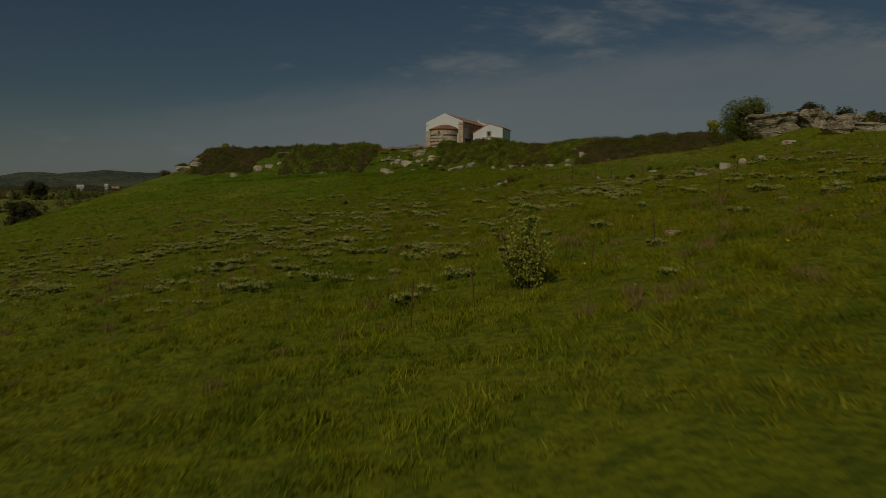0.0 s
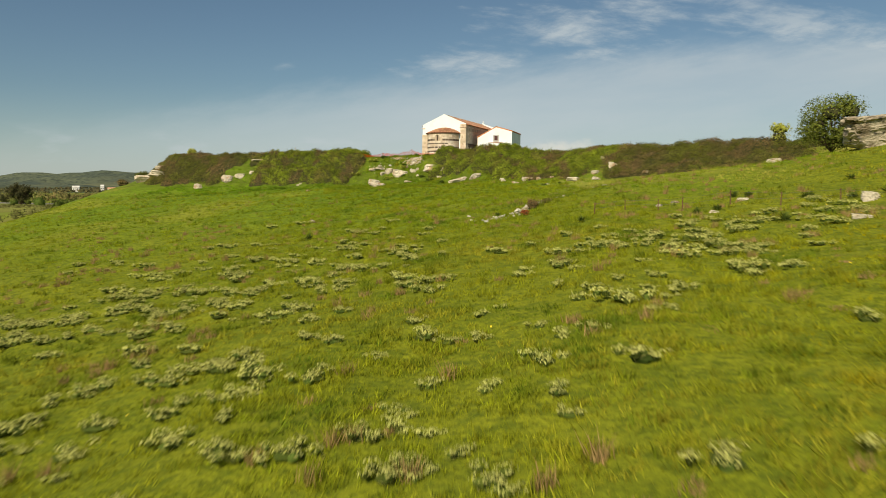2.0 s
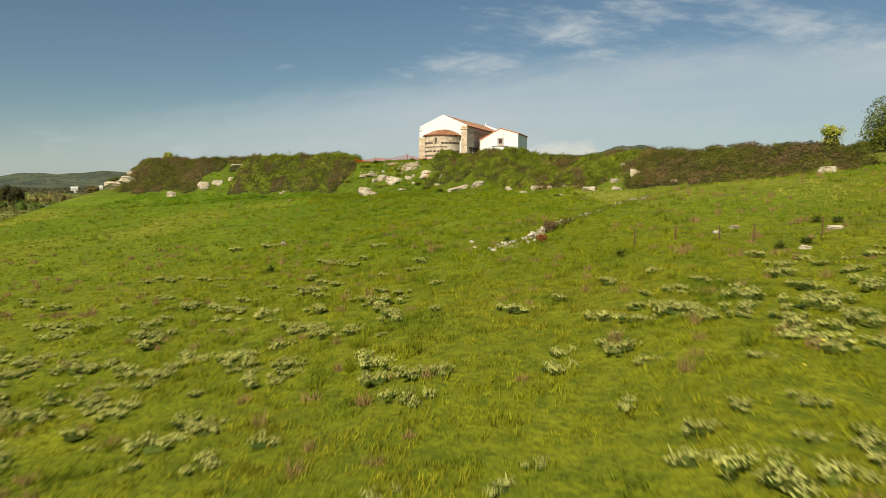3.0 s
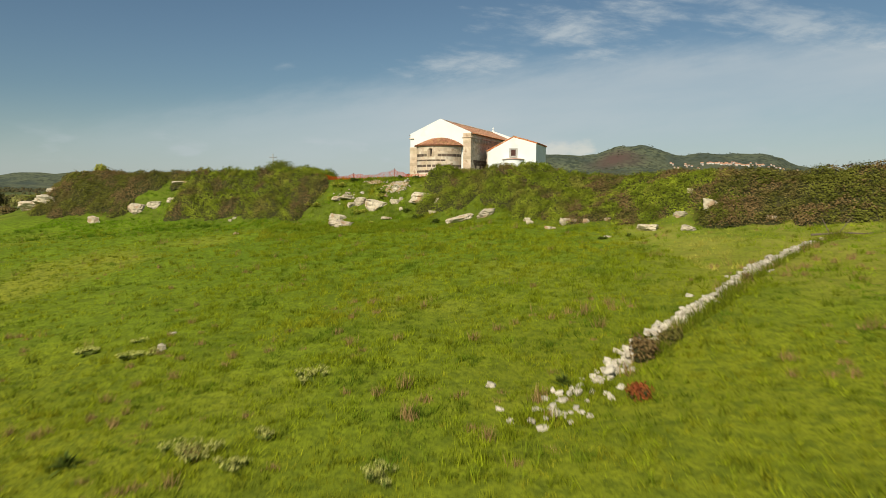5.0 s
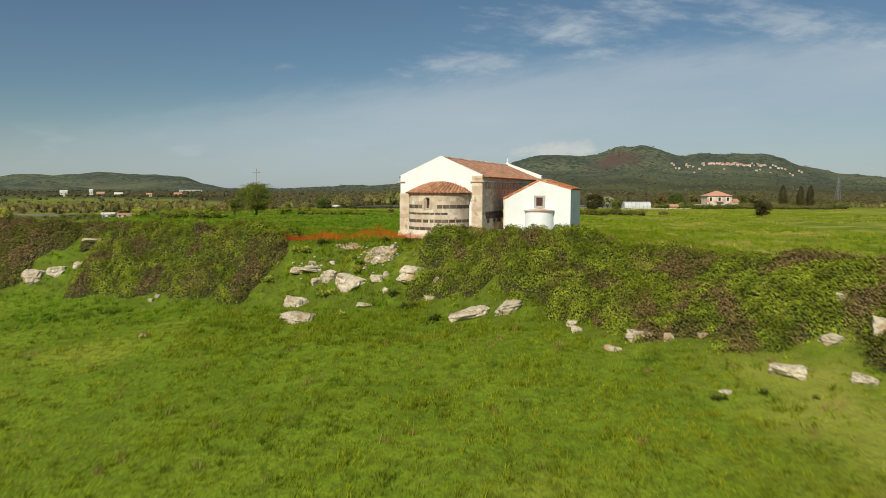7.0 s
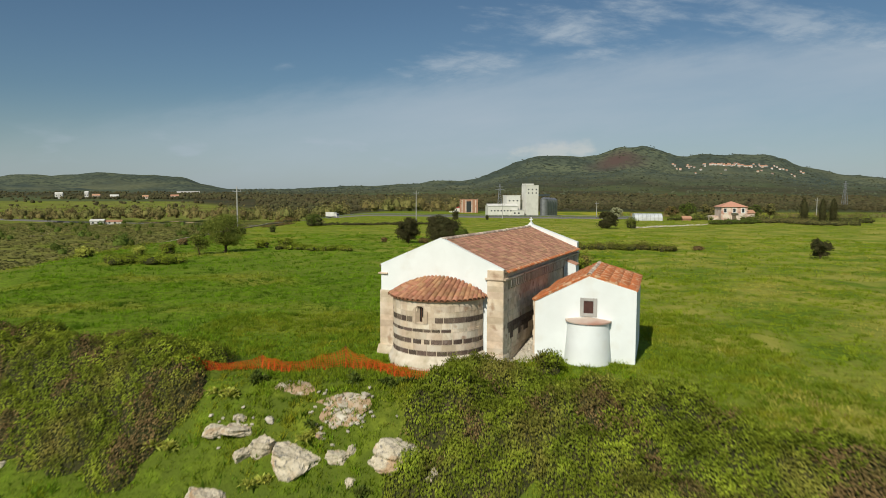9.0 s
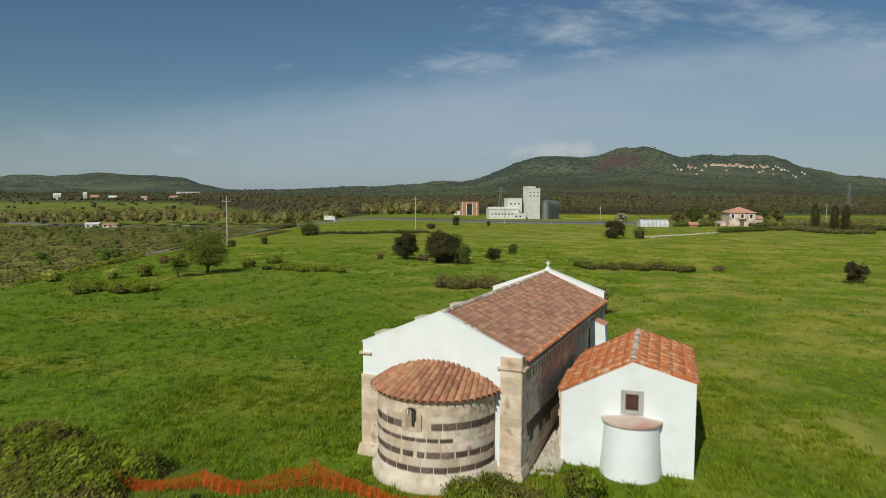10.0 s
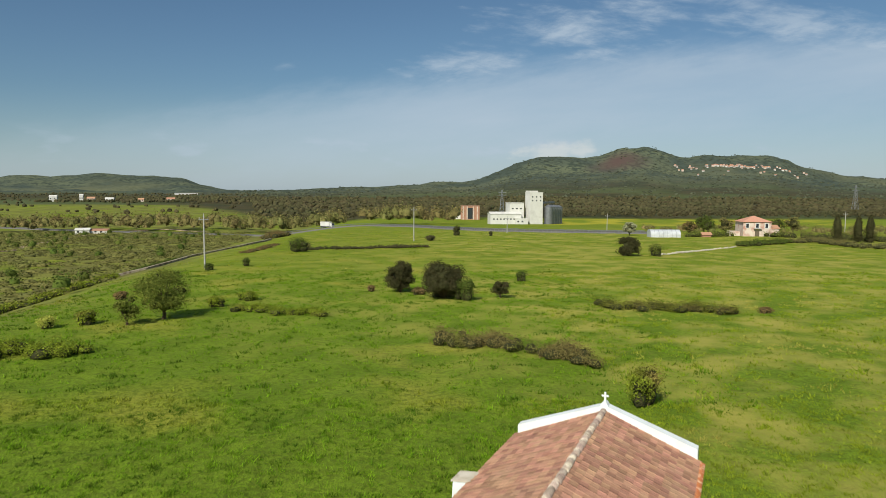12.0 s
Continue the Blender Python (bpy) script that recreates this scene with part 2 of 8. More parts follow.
M = {
    "plaster": surface("white_limewash", (0.76, 0.80, 0.79), (0.70, 0.735, 0.72), 1.2, 0.9, 0.15, 25, stain=(0.66, 0.66, 0.61), stain_scale=0.9, stain_at=(0.55, 0.8)),
    "sand": surface("sandstone", (0.60, 0.485, 0.355), (0.47, 0.37, 0.265), 4, 0.92, 0.6, 22, rnd=0.15, stain=(0.66, 0.57, 0.45), stain_scale=1.1, stain_at=(0.48, 0.64), stain2=(0.36, 0.25, 0.17), stain2_scale=2.2, stain2_at=(0.58, 0.72)),
    "sand_pale": surface("bleached_sandstone", (0.68, 0.59, 0.46), (0.56, 0.465, 0.345), 4, 0.92, 0.6, 22, rnd=0.12, stain=(0.70, 0.63, 0.52), stain_scale=1.1, stain_at=(0.48, 0.64), stain2=(0.46, 0.34, 0.23), stain2_scale=2.2, stain2_at=(0.6, 0.74)),
    "pale_foot": surface("limewashed_stone", (0.66, 0.60, 0.49), (0.54, 0.46, 0.34), 2.2, 0.92, 0.5, 26, stain=(0.42, 0.36, 0.25), stain_scale=1.8, stain_at=(0.52, 0.7)),
    "basalt": surface("dark_basalt", (0.090, 0.066, 0.050), (0.15, 0.112, 0.085), 8, 0.85, 0.5, 45, rnd=0.35, stain=(0.22, 0.18, 0.15), stain_scale=3.0, stain_at=(0.56, 0.75)),
    "mortar": surface("lime_mortar", (0.66, 0.56, 0.43), (0.54, 0.44, 0.32), 6, 0.95, 0.5, 50),
    "coppi": surface("fired_clay", (0.40, 0.205, 0.115), (0.29, 0.138, 0.077), 5, 0.85, 0.3, 60, rnd=0.28, stain=(0.38, 0.25, 0.16), stain_scale=2.2, stain_at=(0.56, 0.72)),
    "flat_tile": surface("weathered_clay", (0.47, 0.26, 0.165), (0.385, 0.195, 0.122), 3.5, 0.88, 0.35, 55, rnd=0.27, stain=(0.40, 0.24, 0.15), stain_scale=0.9, stain_at=(0.5, 0.75)),
    "flat_tile_stuff": surface("weathered_clay_rest", (0.47, 0.26, 0.165), (0.385, 0.195, 0.122), 3.5, 0.88, 0.35, 55, island=0.27, stain=(0.40, 0.24, 0.15), stain_scale=0.9, stain_at=(0.5, 0.75)),
    "new_tile": surface("orange_clay", (0.54, 0.185, 0.070), (0.45, 0.148, 0.056), 4, 0.82, 0.3, 60, rnd=0.07, stain=(0.60, 0.37, 0.22), stain_scale=3.6, stain_at=(0.53, 0.60)),
    "ridge_cap": surface("mortared_clay", (0.42, 0.33, 0.27), (0.28, 0.20, 0.16), 7, 0.9, 0.5, 40, rnd=0.3, stain=(0.58, 0.49, 0.38), stain_scale=3.5, stain_at=(0.48, 0.6)),
    "dark_gap": surface("unlit_dark", (0.02, 0.018, 0.016), (0.03, 0.026, 0.022), 5, 0.9, 0.0),
    "timber": surface("weathered_wood", (0.16, 0.125, 0.09), (0.10, 0.078, 0.055), 12, 0.85, 0.4, 60, rnd=0.2),
    "limestone": surface("pale_limestone", (0.57, 0.505, 0.385), (0.45, 0.385, 0.28), 3.0, 0.93, 1.0, 6, rnd=0.10, stain=(0.40, 0.27, 0.16), stain_scale=1.3, stain_at=(0.54, 0.66),
                         stain2=(0.20, 0.185, 0.16), stain2_scale=5.5, stain2_at=(0.57, 0.68), bdist=0.10),
    "outcrop": surface("weathered_rock", (0.47, 0.41, 0.30), (0.36, 0.30, 0.215), 1.6, 0.93, 0.9, 7, stain=(0.20, 0.155, 0.10), stain_scale=0.9, stain_at=(0.48, 0.62), stain2=(0.10, 0.09, 0.075), stain2_scale=2.4, stain2_at=(0.55, 0.68), bdist=0.12),
    "rubble": surface("pale_rubble", (0.56, 0.515, 0.42), (0.42, 0.375, 0.295), 5, 0.93, 0.7, 16, rnd=0.16, stain=(0.33, 0.27, 0.19), stain_scale=4.0, stain_at=(0.58, 0.74), bdist=0.04),
    "rubble_loose": surface("pale_loose_rubble", (0.487, 0.448, 0.365), (0.365, 0.326, 0.257), 5, 0.93, 0.7, 16, island=0.16, stain=(0.287, 0.235, 0.165), stain_scale=4.0, stain_at=(0.58, 0.74), bdist=0.04),
    "grass": surface("olive_grass", (0.294, 0.300, 0.021), (0.219, 0.241, 0.016), 0.6, 0.7, 0.0, island=0.2, hue=0.04, stain=(0.284, 0.273, 0.026), stain_scale=0.13, stain_at=(0.46, 0.62), stain2=(0.118, 0.171, 0.013), stain2_scale=0.4, stain2_at=(0.5, 0.65), through_light=0.3, mottle=(3.0, 0.66, 1.36)),
    "grass_olive": surface("yellow_olive_grass", (0.325, 0.285, 0.010), (0.26, 0.24, 0.009), 0.6, 0.7, 0.0, island=0.2, hue=0.04, stain=(0.32, 0.275, 0.014), stain_scale=0.13, stain_at=(0.46, 0.62), stain2=(0.16, 0.19, 0.012), stain2_scale=0.4, stain2_at=(0.52, 0.68), through_light=0.3, mottle=(1.9, 0.78, 1.2)),
    "grass_mid": surface("meadow_grass", (0.25, 0.292, 0.018), (0.182, 0.234, 0.013), 0.6, 0.7, 0.0, island=0.22, hue=0.04, stain=(0.26, 0.275, 0.018), stain_scale=0.12, stain_at=(0.48, 0.64), stain2=(0.10, 0.16, 0.014), stain2_scale=0.45, stain2_at=(0.5, 0.65), through_light=0.3, mottle=(3.2, 0.66, 1.42)),
    "grass_top": surface("fresh_grass", (0.195, 0.32, 0.017), (0.135, 0.25, 0.013), 0.5, 0.7, 0.0, island=0.22, hue=0.04, stain=(0.28, 0.30, 0.035), stain_scale=0.085, stain_at=(0.54, 0.65), stain2=(0.08, 0.15, 0.012), stain2_scale=0.33, stain2_at=(0.48, 0.62), through_light=0.3, mottle=(2.2, 0.64, 1.28)),
    "scrub_leaf": surface("scrub_leaf", (0.145, 0.138, 0.038), (0.095, 0.098, 0.026), 0.05, 0.9, 0.0, island=0.28, hue=0.06, stain=(0.15, 0.16, 0.04), stain_scale=0.03, stain_at=(0.52, 0.66)),
    "grass_bank": surface("bank_grass", (0.199, 0.262, 0.016), (0.131, 0.194, 0.014), 0.8, 0.7, 0.0, island=0.3, hue=0.04, stain=(0.274, 0.285, 0.023), stain_scale=0.4, stain_at=(0.5, 0.65), through_light=0.3),
    "grass_yellow": surface("yellowing_grass", (0.280, 0.342, 0.025), (0.218, 0.286, 0.018), 0.5, 0.7, 0.0, island=0.13, hue=0.03, stain=(0.431, 0.392, 0.084), stain_scale=0.1, stain_at=(0.51, 0.62), stain2=(0.146, 0.230, 0.015), stain2_scale=0.33, stain2_at=(0.5, 0.64), through_light=0.3, mottle=(1.3, 0.75, 1.2)),
    "grass_coarse": surface("coarse_grass", (0.165, 0.195, 0.016), (0.115, 0.15, 0.012), 0.8, 0.7, 0.0, island=0.4, hue=0.04, through_light=0.3),
    "dry_grass": surface("dry_grass", (0.37, 0.255, 0.105), (0.28, 0.19, 0.075), 1.5, 0.85, 0.0, island=0.3, through_light=0.25),
    "silver": surface("silvery_leaf", (0.503, 0.498, 0.161), (0.385, 0.396, 0.107), 3, 0.8, 0.0, hue=0.03, island=0.25, rnd=0.15, through_light=0.2),
    "bramble": surface("bramble_leaf", (0.25, 0.30, 0.028), (0.138, 0.182, 0.018), 0.5, 0.6, 0.0, hue=0.05, island=0.32, stain=(0.20, 0.165, 0.045), stain_scale=0.35, stain_at=(0.54, 0.72), through_light=0.2, mottle=(1.1, 0.64, 1.36)),
    "bramble_dark": surface("dull_bramble_leaf", (0.165, 0.17, 0.03), (0.105, 0.115, 0.02), 0.5, 0.6, 0.0, hue=0.05, island=0.32, stain=(0.16, 0.13, 0.045), stain_scale=0.35, stain_at=(0.5, 0.68), through_light=0.2, mottle=(1.1, 0.75, 1.25)),
    "bramble_brown": surface("brown_bramble", (0.225, 0.155, 0.065), (0.155, 0.105, 0.044), 0.9, 0.85, 0.0, island=0.28, hue=0.04, stain=(0.11, 0.11, 0.024), stain_scale=0.45, stain_at=(0.48, 0.64), through_light=0.12),
    "leaf": surface("tree_leaf", (0.12, 0.155, 0.028), (0.075, 0.105, 0.022), 1.0, 0.65, 0.0, island=0.4, through_light=0.25),
    "leaf_mid": surface("shrub_leaf", (0.19, 0.215, 0.04), (0.12, 0.15, 0.028), 1.0, 0.65, 0.0, island=0.4, through_light=0.25),
    "leaf_dark": surface("evergreen_leaf", (0.048, 0.052, 0.018), (0.070, 0.060, 0.026), 1.0, 0.65, 0.0, island=0.4, through_light=0.15),
    "leaf_fresh": surface("fresh_leaf", (0.48, 0.48, 0.10), (0.34, 0.37, 0.06), 2.0, 0.6, 0.0, island=0.35, through_light=0.3),
    "leaf_pale": surface("pale_leaf", (0.42, 0.42, 0.25), (0.30, 0.31, 0.17), 2.0, 0.7, 0.0, island=0.35, through_light=0.2),
    # near-black colour that stands for the shade inside bushes and crowns
    "shade_twigs": surface("shaded_twigs", (0.040, 0.046, 0.013), (0.066, 0.056, 0.024), 2.0, 0.95, 1.0, 9, stain=(0.035, 0.04, 0.012), stain_scale=5.0, stain_at=(0.45, 0.6), bdist=0.15),
    "hedge_leaf": surface("hedge_leaf", (0.225, 0.175, 0.062), (0.16, 0.145, 0.045), 0.8, 0.8, 0.0, island=0.3, hue=0.06, stain=(0.15, 0.17, 0.03), stain_scale=0.3, stain_at=(0.5, 0.65), through_light=0.15),
    "rust_leaf": surface("rust_red_leaf", (0.30, 0.095, 0.03), (0.22, 0.07, 0.025), 2.0, 0.85, 0.0, island=0.3, through_light=0.15),
    "bark": surface("bark", (0.12, 0.088, 0.05), (0.07, 0.052, 0.03), 8, 0.9, 0.6, 40),
    "net": surface("orange_net", (0.72, 0.13, 0.025), (0.62, 0.10, 0.02), 3, 0.6, 0.0, through_light=0.3),
    "earth": surface("bare_earth", (0.42, 0.30, 0.19), (0.33, 0.225, 0.135), 2, 0.95, 0.6, 20, stain=(0.46, 0.41, 0.33), stain_scale=1.6, stain_at=(0.5, 0.65)),
    "rust": surface("rusty_iron", (0.16, 0.075, 0.045), (0.10, 0.05, 0.035), 20, 0.8, 0.3, 60),
    "concrete": surface("concrete", (0.42, 0.41, 0.38), (0.34, 0.33, 0.31), 2, 0.9, 0.2, 20, stain=(0.26, 0.25, 0.23), stain_scale=0.6, stain_at=(0.55, 0.75)),
    "silo_white": surface("white_render", (0.66, 0.65, 0.60), (0.58, 0.57, 0.52), 0.3, 0.85, 0.0, stain=(0.45, 0.43, 0.39), stain_scale=0.12, stain_at=(0.52, 0.75)),
    "steel": surface("galvanised_steel", (0.27, 0.28, 0.29), (0.20, 0.21, 0.22), 0.6, 0.5, 0.0, metallic=0.6),
    "brick_red": surface("red_render", (0.40, 0.22, 0.14), (0.33, 0.18, 0.12), 0.4, 0.9, 0.0),
    "pink": surface("pink_plaster", (0.64, 0.55, 0.46), (0.56, 0.46, 0.38), 0.6, 0.9, 0.0, stain=(0.44, 0.24, 0.18), stain_scale=0.5, stain_at=(0.5, 0.7)),
    "red_paint": surface("red_paint", (0.50, 0.03, 0.03), (0.42, 0.025, 0.025), 2, 0.5, 0.0),
    "asphalt": surface("asphalt", (0.15, 0.143, 0.13), (0.12, 0.115, 0.105), 0.5, 0.9, 0.0),
    "rubber": surface("rubber", (0.02, 0.02, 0.02), (0.03, 0.03, 0.03), 4, 0.8, 0.0),
    "film": surface("milky_sheet", (0.58, 0.60, 0.60), (0.46, 0.48, 0.49), 0.8, 0.55, 0.0, stain=(0.36, 0.38, 0.37), stain_scale=0.5, stain_at=(0.5, 0.7)),
    "shutter": surface("old_shutter", (0.085, 0.042, 0.034), (0.06, 0.03, 0.025), 6, 0.85, 0.3, 40),
    "glass": surface("window_glass", (0.03, 0.035, 0.04), (0.04, 0.045, 0.05), 2, 0.1, 0.0),
    "far_leaf": surface("wood_canopy", (0.056, 0.058, 0.022), (0.078, 0.064, 0.028), 0.02, 0.9, 0.0, island=0.25),
    "far_leaf_light": surface("light_canopy", (0.14, 0.145, 0.04), (0.175, 0.135, 0.05), 0.03, 0.9, 0.0, island=0.4, hue=0.12),
    "hill_leaf": surface("hill_canopy", (0.058, 0.070, 0.042), (0.085, 0.092, 0.052), 0.004, 0.95, 0.0, island=0.22),
    "flower": surface("yellow_petal", (0.75, 0.55, 0.02), (0.65, 0.48, 0.02), 3, 0.6, 0.0),
    "wire": surface("wire", (0.2, 0.2, 0.2), (0.15, 0.15, 0.15), 3, 0.5, 0.0, metallic=0.8),
}


# ---- building helpers ----
def thing(name, label, category, m=None, group="", kind=""):
    ob = new(name)
    if m is not None:
        ob.matrix_world = m
    return tagged(ob, label, category, group, kind)


def mesh_of(bm, name, material, smooth=False):
    me = bpy.data.meshes.new(name)
    bm.normal_update()
    bm.to_mesh(me)
    bm.free()
    if material:
        me.materials.append(M[material])
    if smooth:
        me.polygons.foreach_set("use_smooth", [True] * len(me.polygons))
    return me


def part(name, bm, material, parent, label="", smooth=False):
    """One mesh object under a thing or a part, in that thing's coordinates."""
    ob = new(name, mesh_of(bm, name, material, smooth))
    ob.parent = parent
    return tagged(ob, label)


def piece(name, me, parent, m):
    ob = new(name, me)
    ob.parent = parent
    ob.matrix_basis = m
    return ob


def arrays_mesh(name, verts, faces, material, smooth=False):
    """A mesh from numpy arrays: n x 3 places and k x 3 or k x 4 corners."""
    me = bpy.data.meshes.new(name)
    k, c = faces.shape
    me.vertices.add(len(verts))
    me.vertices.foreach_set("co", np.ascontiguousarray(verts, dtype=np.float32).ravel())
    me.loops.add(k * c)
    me.loops.foreach_set("vertex_index", np.ascontiguousarray(faces, dtype=np.int32).ravel())
    me.polygons.add(k)
    me.polygons.foreach_set("loop_start", np.arange(0, k * c, c, dtype=np.int32))
    me.polygons.foreach_set("use_smooth", np.full(k, smooth, dtype=bool))
    me.update(calc_edges=True)
    if material:
        me.materials.append(M[material])
    return me


def box(bm, x0, x1, y0, y1, z0, z1, bevel=0.0):
    r = bmesh.ops.create_cube(bm, size=1.0, matrix=Matrix.Translation(((x0 + x1) / 2, (y0 + y1) / 2, (z0 + z1) / 2)) @ Matrix.Diagonal((x1 - x0, y1 - y0, z1 - z0, 1)))
    if bevel:
        es = list({e for v in r["verts"] for e in v.link_edges})
        bmesh.ops.bevel(bm, geom=es, offset=bevel, segments=1, affect="EDGES")
    return bm


def slab(bm, outline, axis, a, b):
    """A prism: a closed outline of 2D points, drawn out along an axis from a to b. axis y: points are (x, z); x: (y, z); z: (x, y)."""
    def at(p, d):
        return {"y": (p[0], d, p[1]), "x": (d, p[0], p[1]), "z": (p[0], p[1], d)}[axis]
    lo, hi = [bm.verts.new(at(p, a)) for p in outline], [bm.verts.new(at(p, b)) for p in outline]
    bm.faces.new(lo), bm.faces.new(hi)
    for i in range(len(outline)):
        j = (i + 1) % len(outline)
        bm.faces.new((lo[i], lo[j], hi[j], hi[i]))
    bmesh.ops.recalc_face_normals(bm, faces=bm.faces[:])
    return bm


def tube(bm, p, q, r0, r1=None, n=8, caps=True):
    r1 = r0 if r1 is None else r1
    p, q = Vector(p), Vector(q)
    turn = (q - p).to_track_quat("Z", "Y").to_matrix().to_4x4()
    bmesh.ops.create_cone(bm, cap_ends=caps, segments=n, radius1=r0, radius2=r1, depth=(q - p).length, matrix=Matrix.Translation((p + q) / 2) @ turn)
    return bm


def wave(x, y, seed, size):
    """A soft numpy noise of about -1 to 1, made of crossing waves."""
    rg = np.random.RandomState(seed)
    z = 0
    for k in range(7):
        a, f, ph = rg.uniform(0, 6.283), rg.uniform(0.6, 1.7) * 6.283 / size, rg.uniform(0, 6.283)
        z = z + np.sin(f * (np.cos(a) * x + np.sin(a) * y) + ph)
    return z / 3.2

# ---- the lie of the land ----
AX, AY = -0.4025, 0.9154               # the long axis of the meadow, along which the land falls


def sm(a, b, v):
    t = np.clip((v - a) / (b - a), 0, 1)
    return t * t * (3 - 2 * t)


def hill_rise(s, r):
    """Hills at the skyline, by bearing."""
    p = 784 + 1215 * r / np.maximum(s, 300)
    mount = 7 * sm(470, 640, p) + 11 * sm(640, 830, p) + 40 * sm(820, 960, p) + 16 * (sm(1040, 1115, p) - sm(1140, 1215, p)) + 4 * sm(1210, 1260, p)
    mount += 3 * sm(830, 960, p) - 23 * sm(1355, 1440, p) - 11 * sm(1425, 1500, p) - 12 * sm(1480, 1650, p)
    left = 27 * (1 - sm(255, 425, p)) - 9 * (1 - sm(-120, 190, p)) + 2.5 * np.sin(p / 23.0) * (1 - sm(300, 420, p))
    up1 = 0.42 * sm(1300, 2900, s) + 0.58 * sm(2750, 3250, s)
    up2 = sm(2900, 3900, s)
    rugged = (5 * wave(s, r, 41, 210.0) + 3 * wave(s, r, 42, 80.0)) * sm(1900, 2700, s)
    return mount / 1215 * 3300 * up1 + left / 1215 * 4000 * up2 + rugged


def land(x, y):
    """Height of the ground: a meadow that climbs to a low rocky scarp, the flat top with the church, a valley to one side, and the far plain."""
    x, y = np.asarray(x, float), np.asarray(y, float)
    s, r = AX * x + AY * y, AY * x - AX * y
    cx, cy = np.clip(x, -45, 65), np.clip(y, -100, 10)
    slope = -2.2293 + 0.0109 * cx + 0.1109 * cy + 0.000645 * cx * cx - 0.001102 * cx * cy - 0.000192 * cy * cy
    sp = np.clip(s, 0, 500)
    top = -0.0118 * sp - 2.6e-5 * sp * sp + 13 * sm(700, 2600, s) + hill_rise(s, r)
    foot = -9.5 - 0.085 * np.maximum(-x, 0) - 0.23 * np.clip(x - 3, 0, 40) + 0.8 * np.clip(-37 - x, 0, 60)
    k = sm(foot - 0.5, foot + 5 + 0.6 * wave(x, y, 3, 9.0) + 3.2 * sm(8, 13, x) * (1 - sm(15, 24, x)), y)
    r1 = np.maximum(-122, -72 - 0.25 * np.maximum(s - 20, 0))
    valley = 9 * (1 - sm(r1, -40, r)) * (1 - 0.9 * sm(240, 1000, s))
    bumps = 0.05 * wave(x, y, 5, 2.3) + 0.10 * wave(x, y, 6, 7.0)
    knoll = 1.6 * np.exp(-((x - 46) ** 2 + (y + 27) ** 2) / 85.0)
    near = np.maximum(1 - sm(4, 11, np.hypot(x - 2.5, (y - 7) * 0.7)), 0)
    off = x - np.interp(y, (-46, -41, -34, -28, -21), (20.6, 22.1, 24.2, 26.0, 28.6))
    bank = 0.5 * sm(0.35, 1.3, off) * (1 - sm(5, 14, off)) * sm(-41, -37, y) * (1 - sm(-25, -19, y))
    nose = 0.3 * np.clip(-38 - x, 0, 12) * (1 - sm(0, 14, y))
    return (slope + knoll + bank) * (1 - k) + (top + 0.6 * knoll - nose) * k - valley + bumps * (1 - near) * (1 - sm(200, 400, s))


def axis_steps(fine_lo, fine_hi, fine, lo, hi, grow, most, until):
    a = list(np.arange(fine_lo, fine_hi + fine / 2, fine))
    d = fine
    while a[-1] < hi:
        d = d * grow if a[-1] > until or d < most else most
        a.append(min(a[-1] + d, hi))
    d = fine
    while a[0] > lo:
        d = d * grow if a[0] < -until or d < most else most
        a.insert(0, max(a[0] - d, lo))
    return np.array(a)


SS = axis_steps(-98, 24, 0.95, -3000, 4600, 1.045, 65, 3500)
RR = axis_steps(-44, 40, 0.95, -4500, 4500, 1.055, 28, 1500)
gs, gr = np.meshgrid(SS, RR, indexing="ij")
gx, gy = AX * gs + AY * gr, AY * gs - AX * gr
gz = land(gx, gy)
ns, nr = gs.shape
idx = np.arange(ns * nr).reshape(ns, nr)
quads = np.stack([idx[:-1, :-1], idx[:-1, 1:], idx[1:, 1:], idx[1:, :-1]], -1).reshape(-1, 4)
GROUND_VERTS = np.stack([gx, gy, gz], -1).reshape(-1, 3)


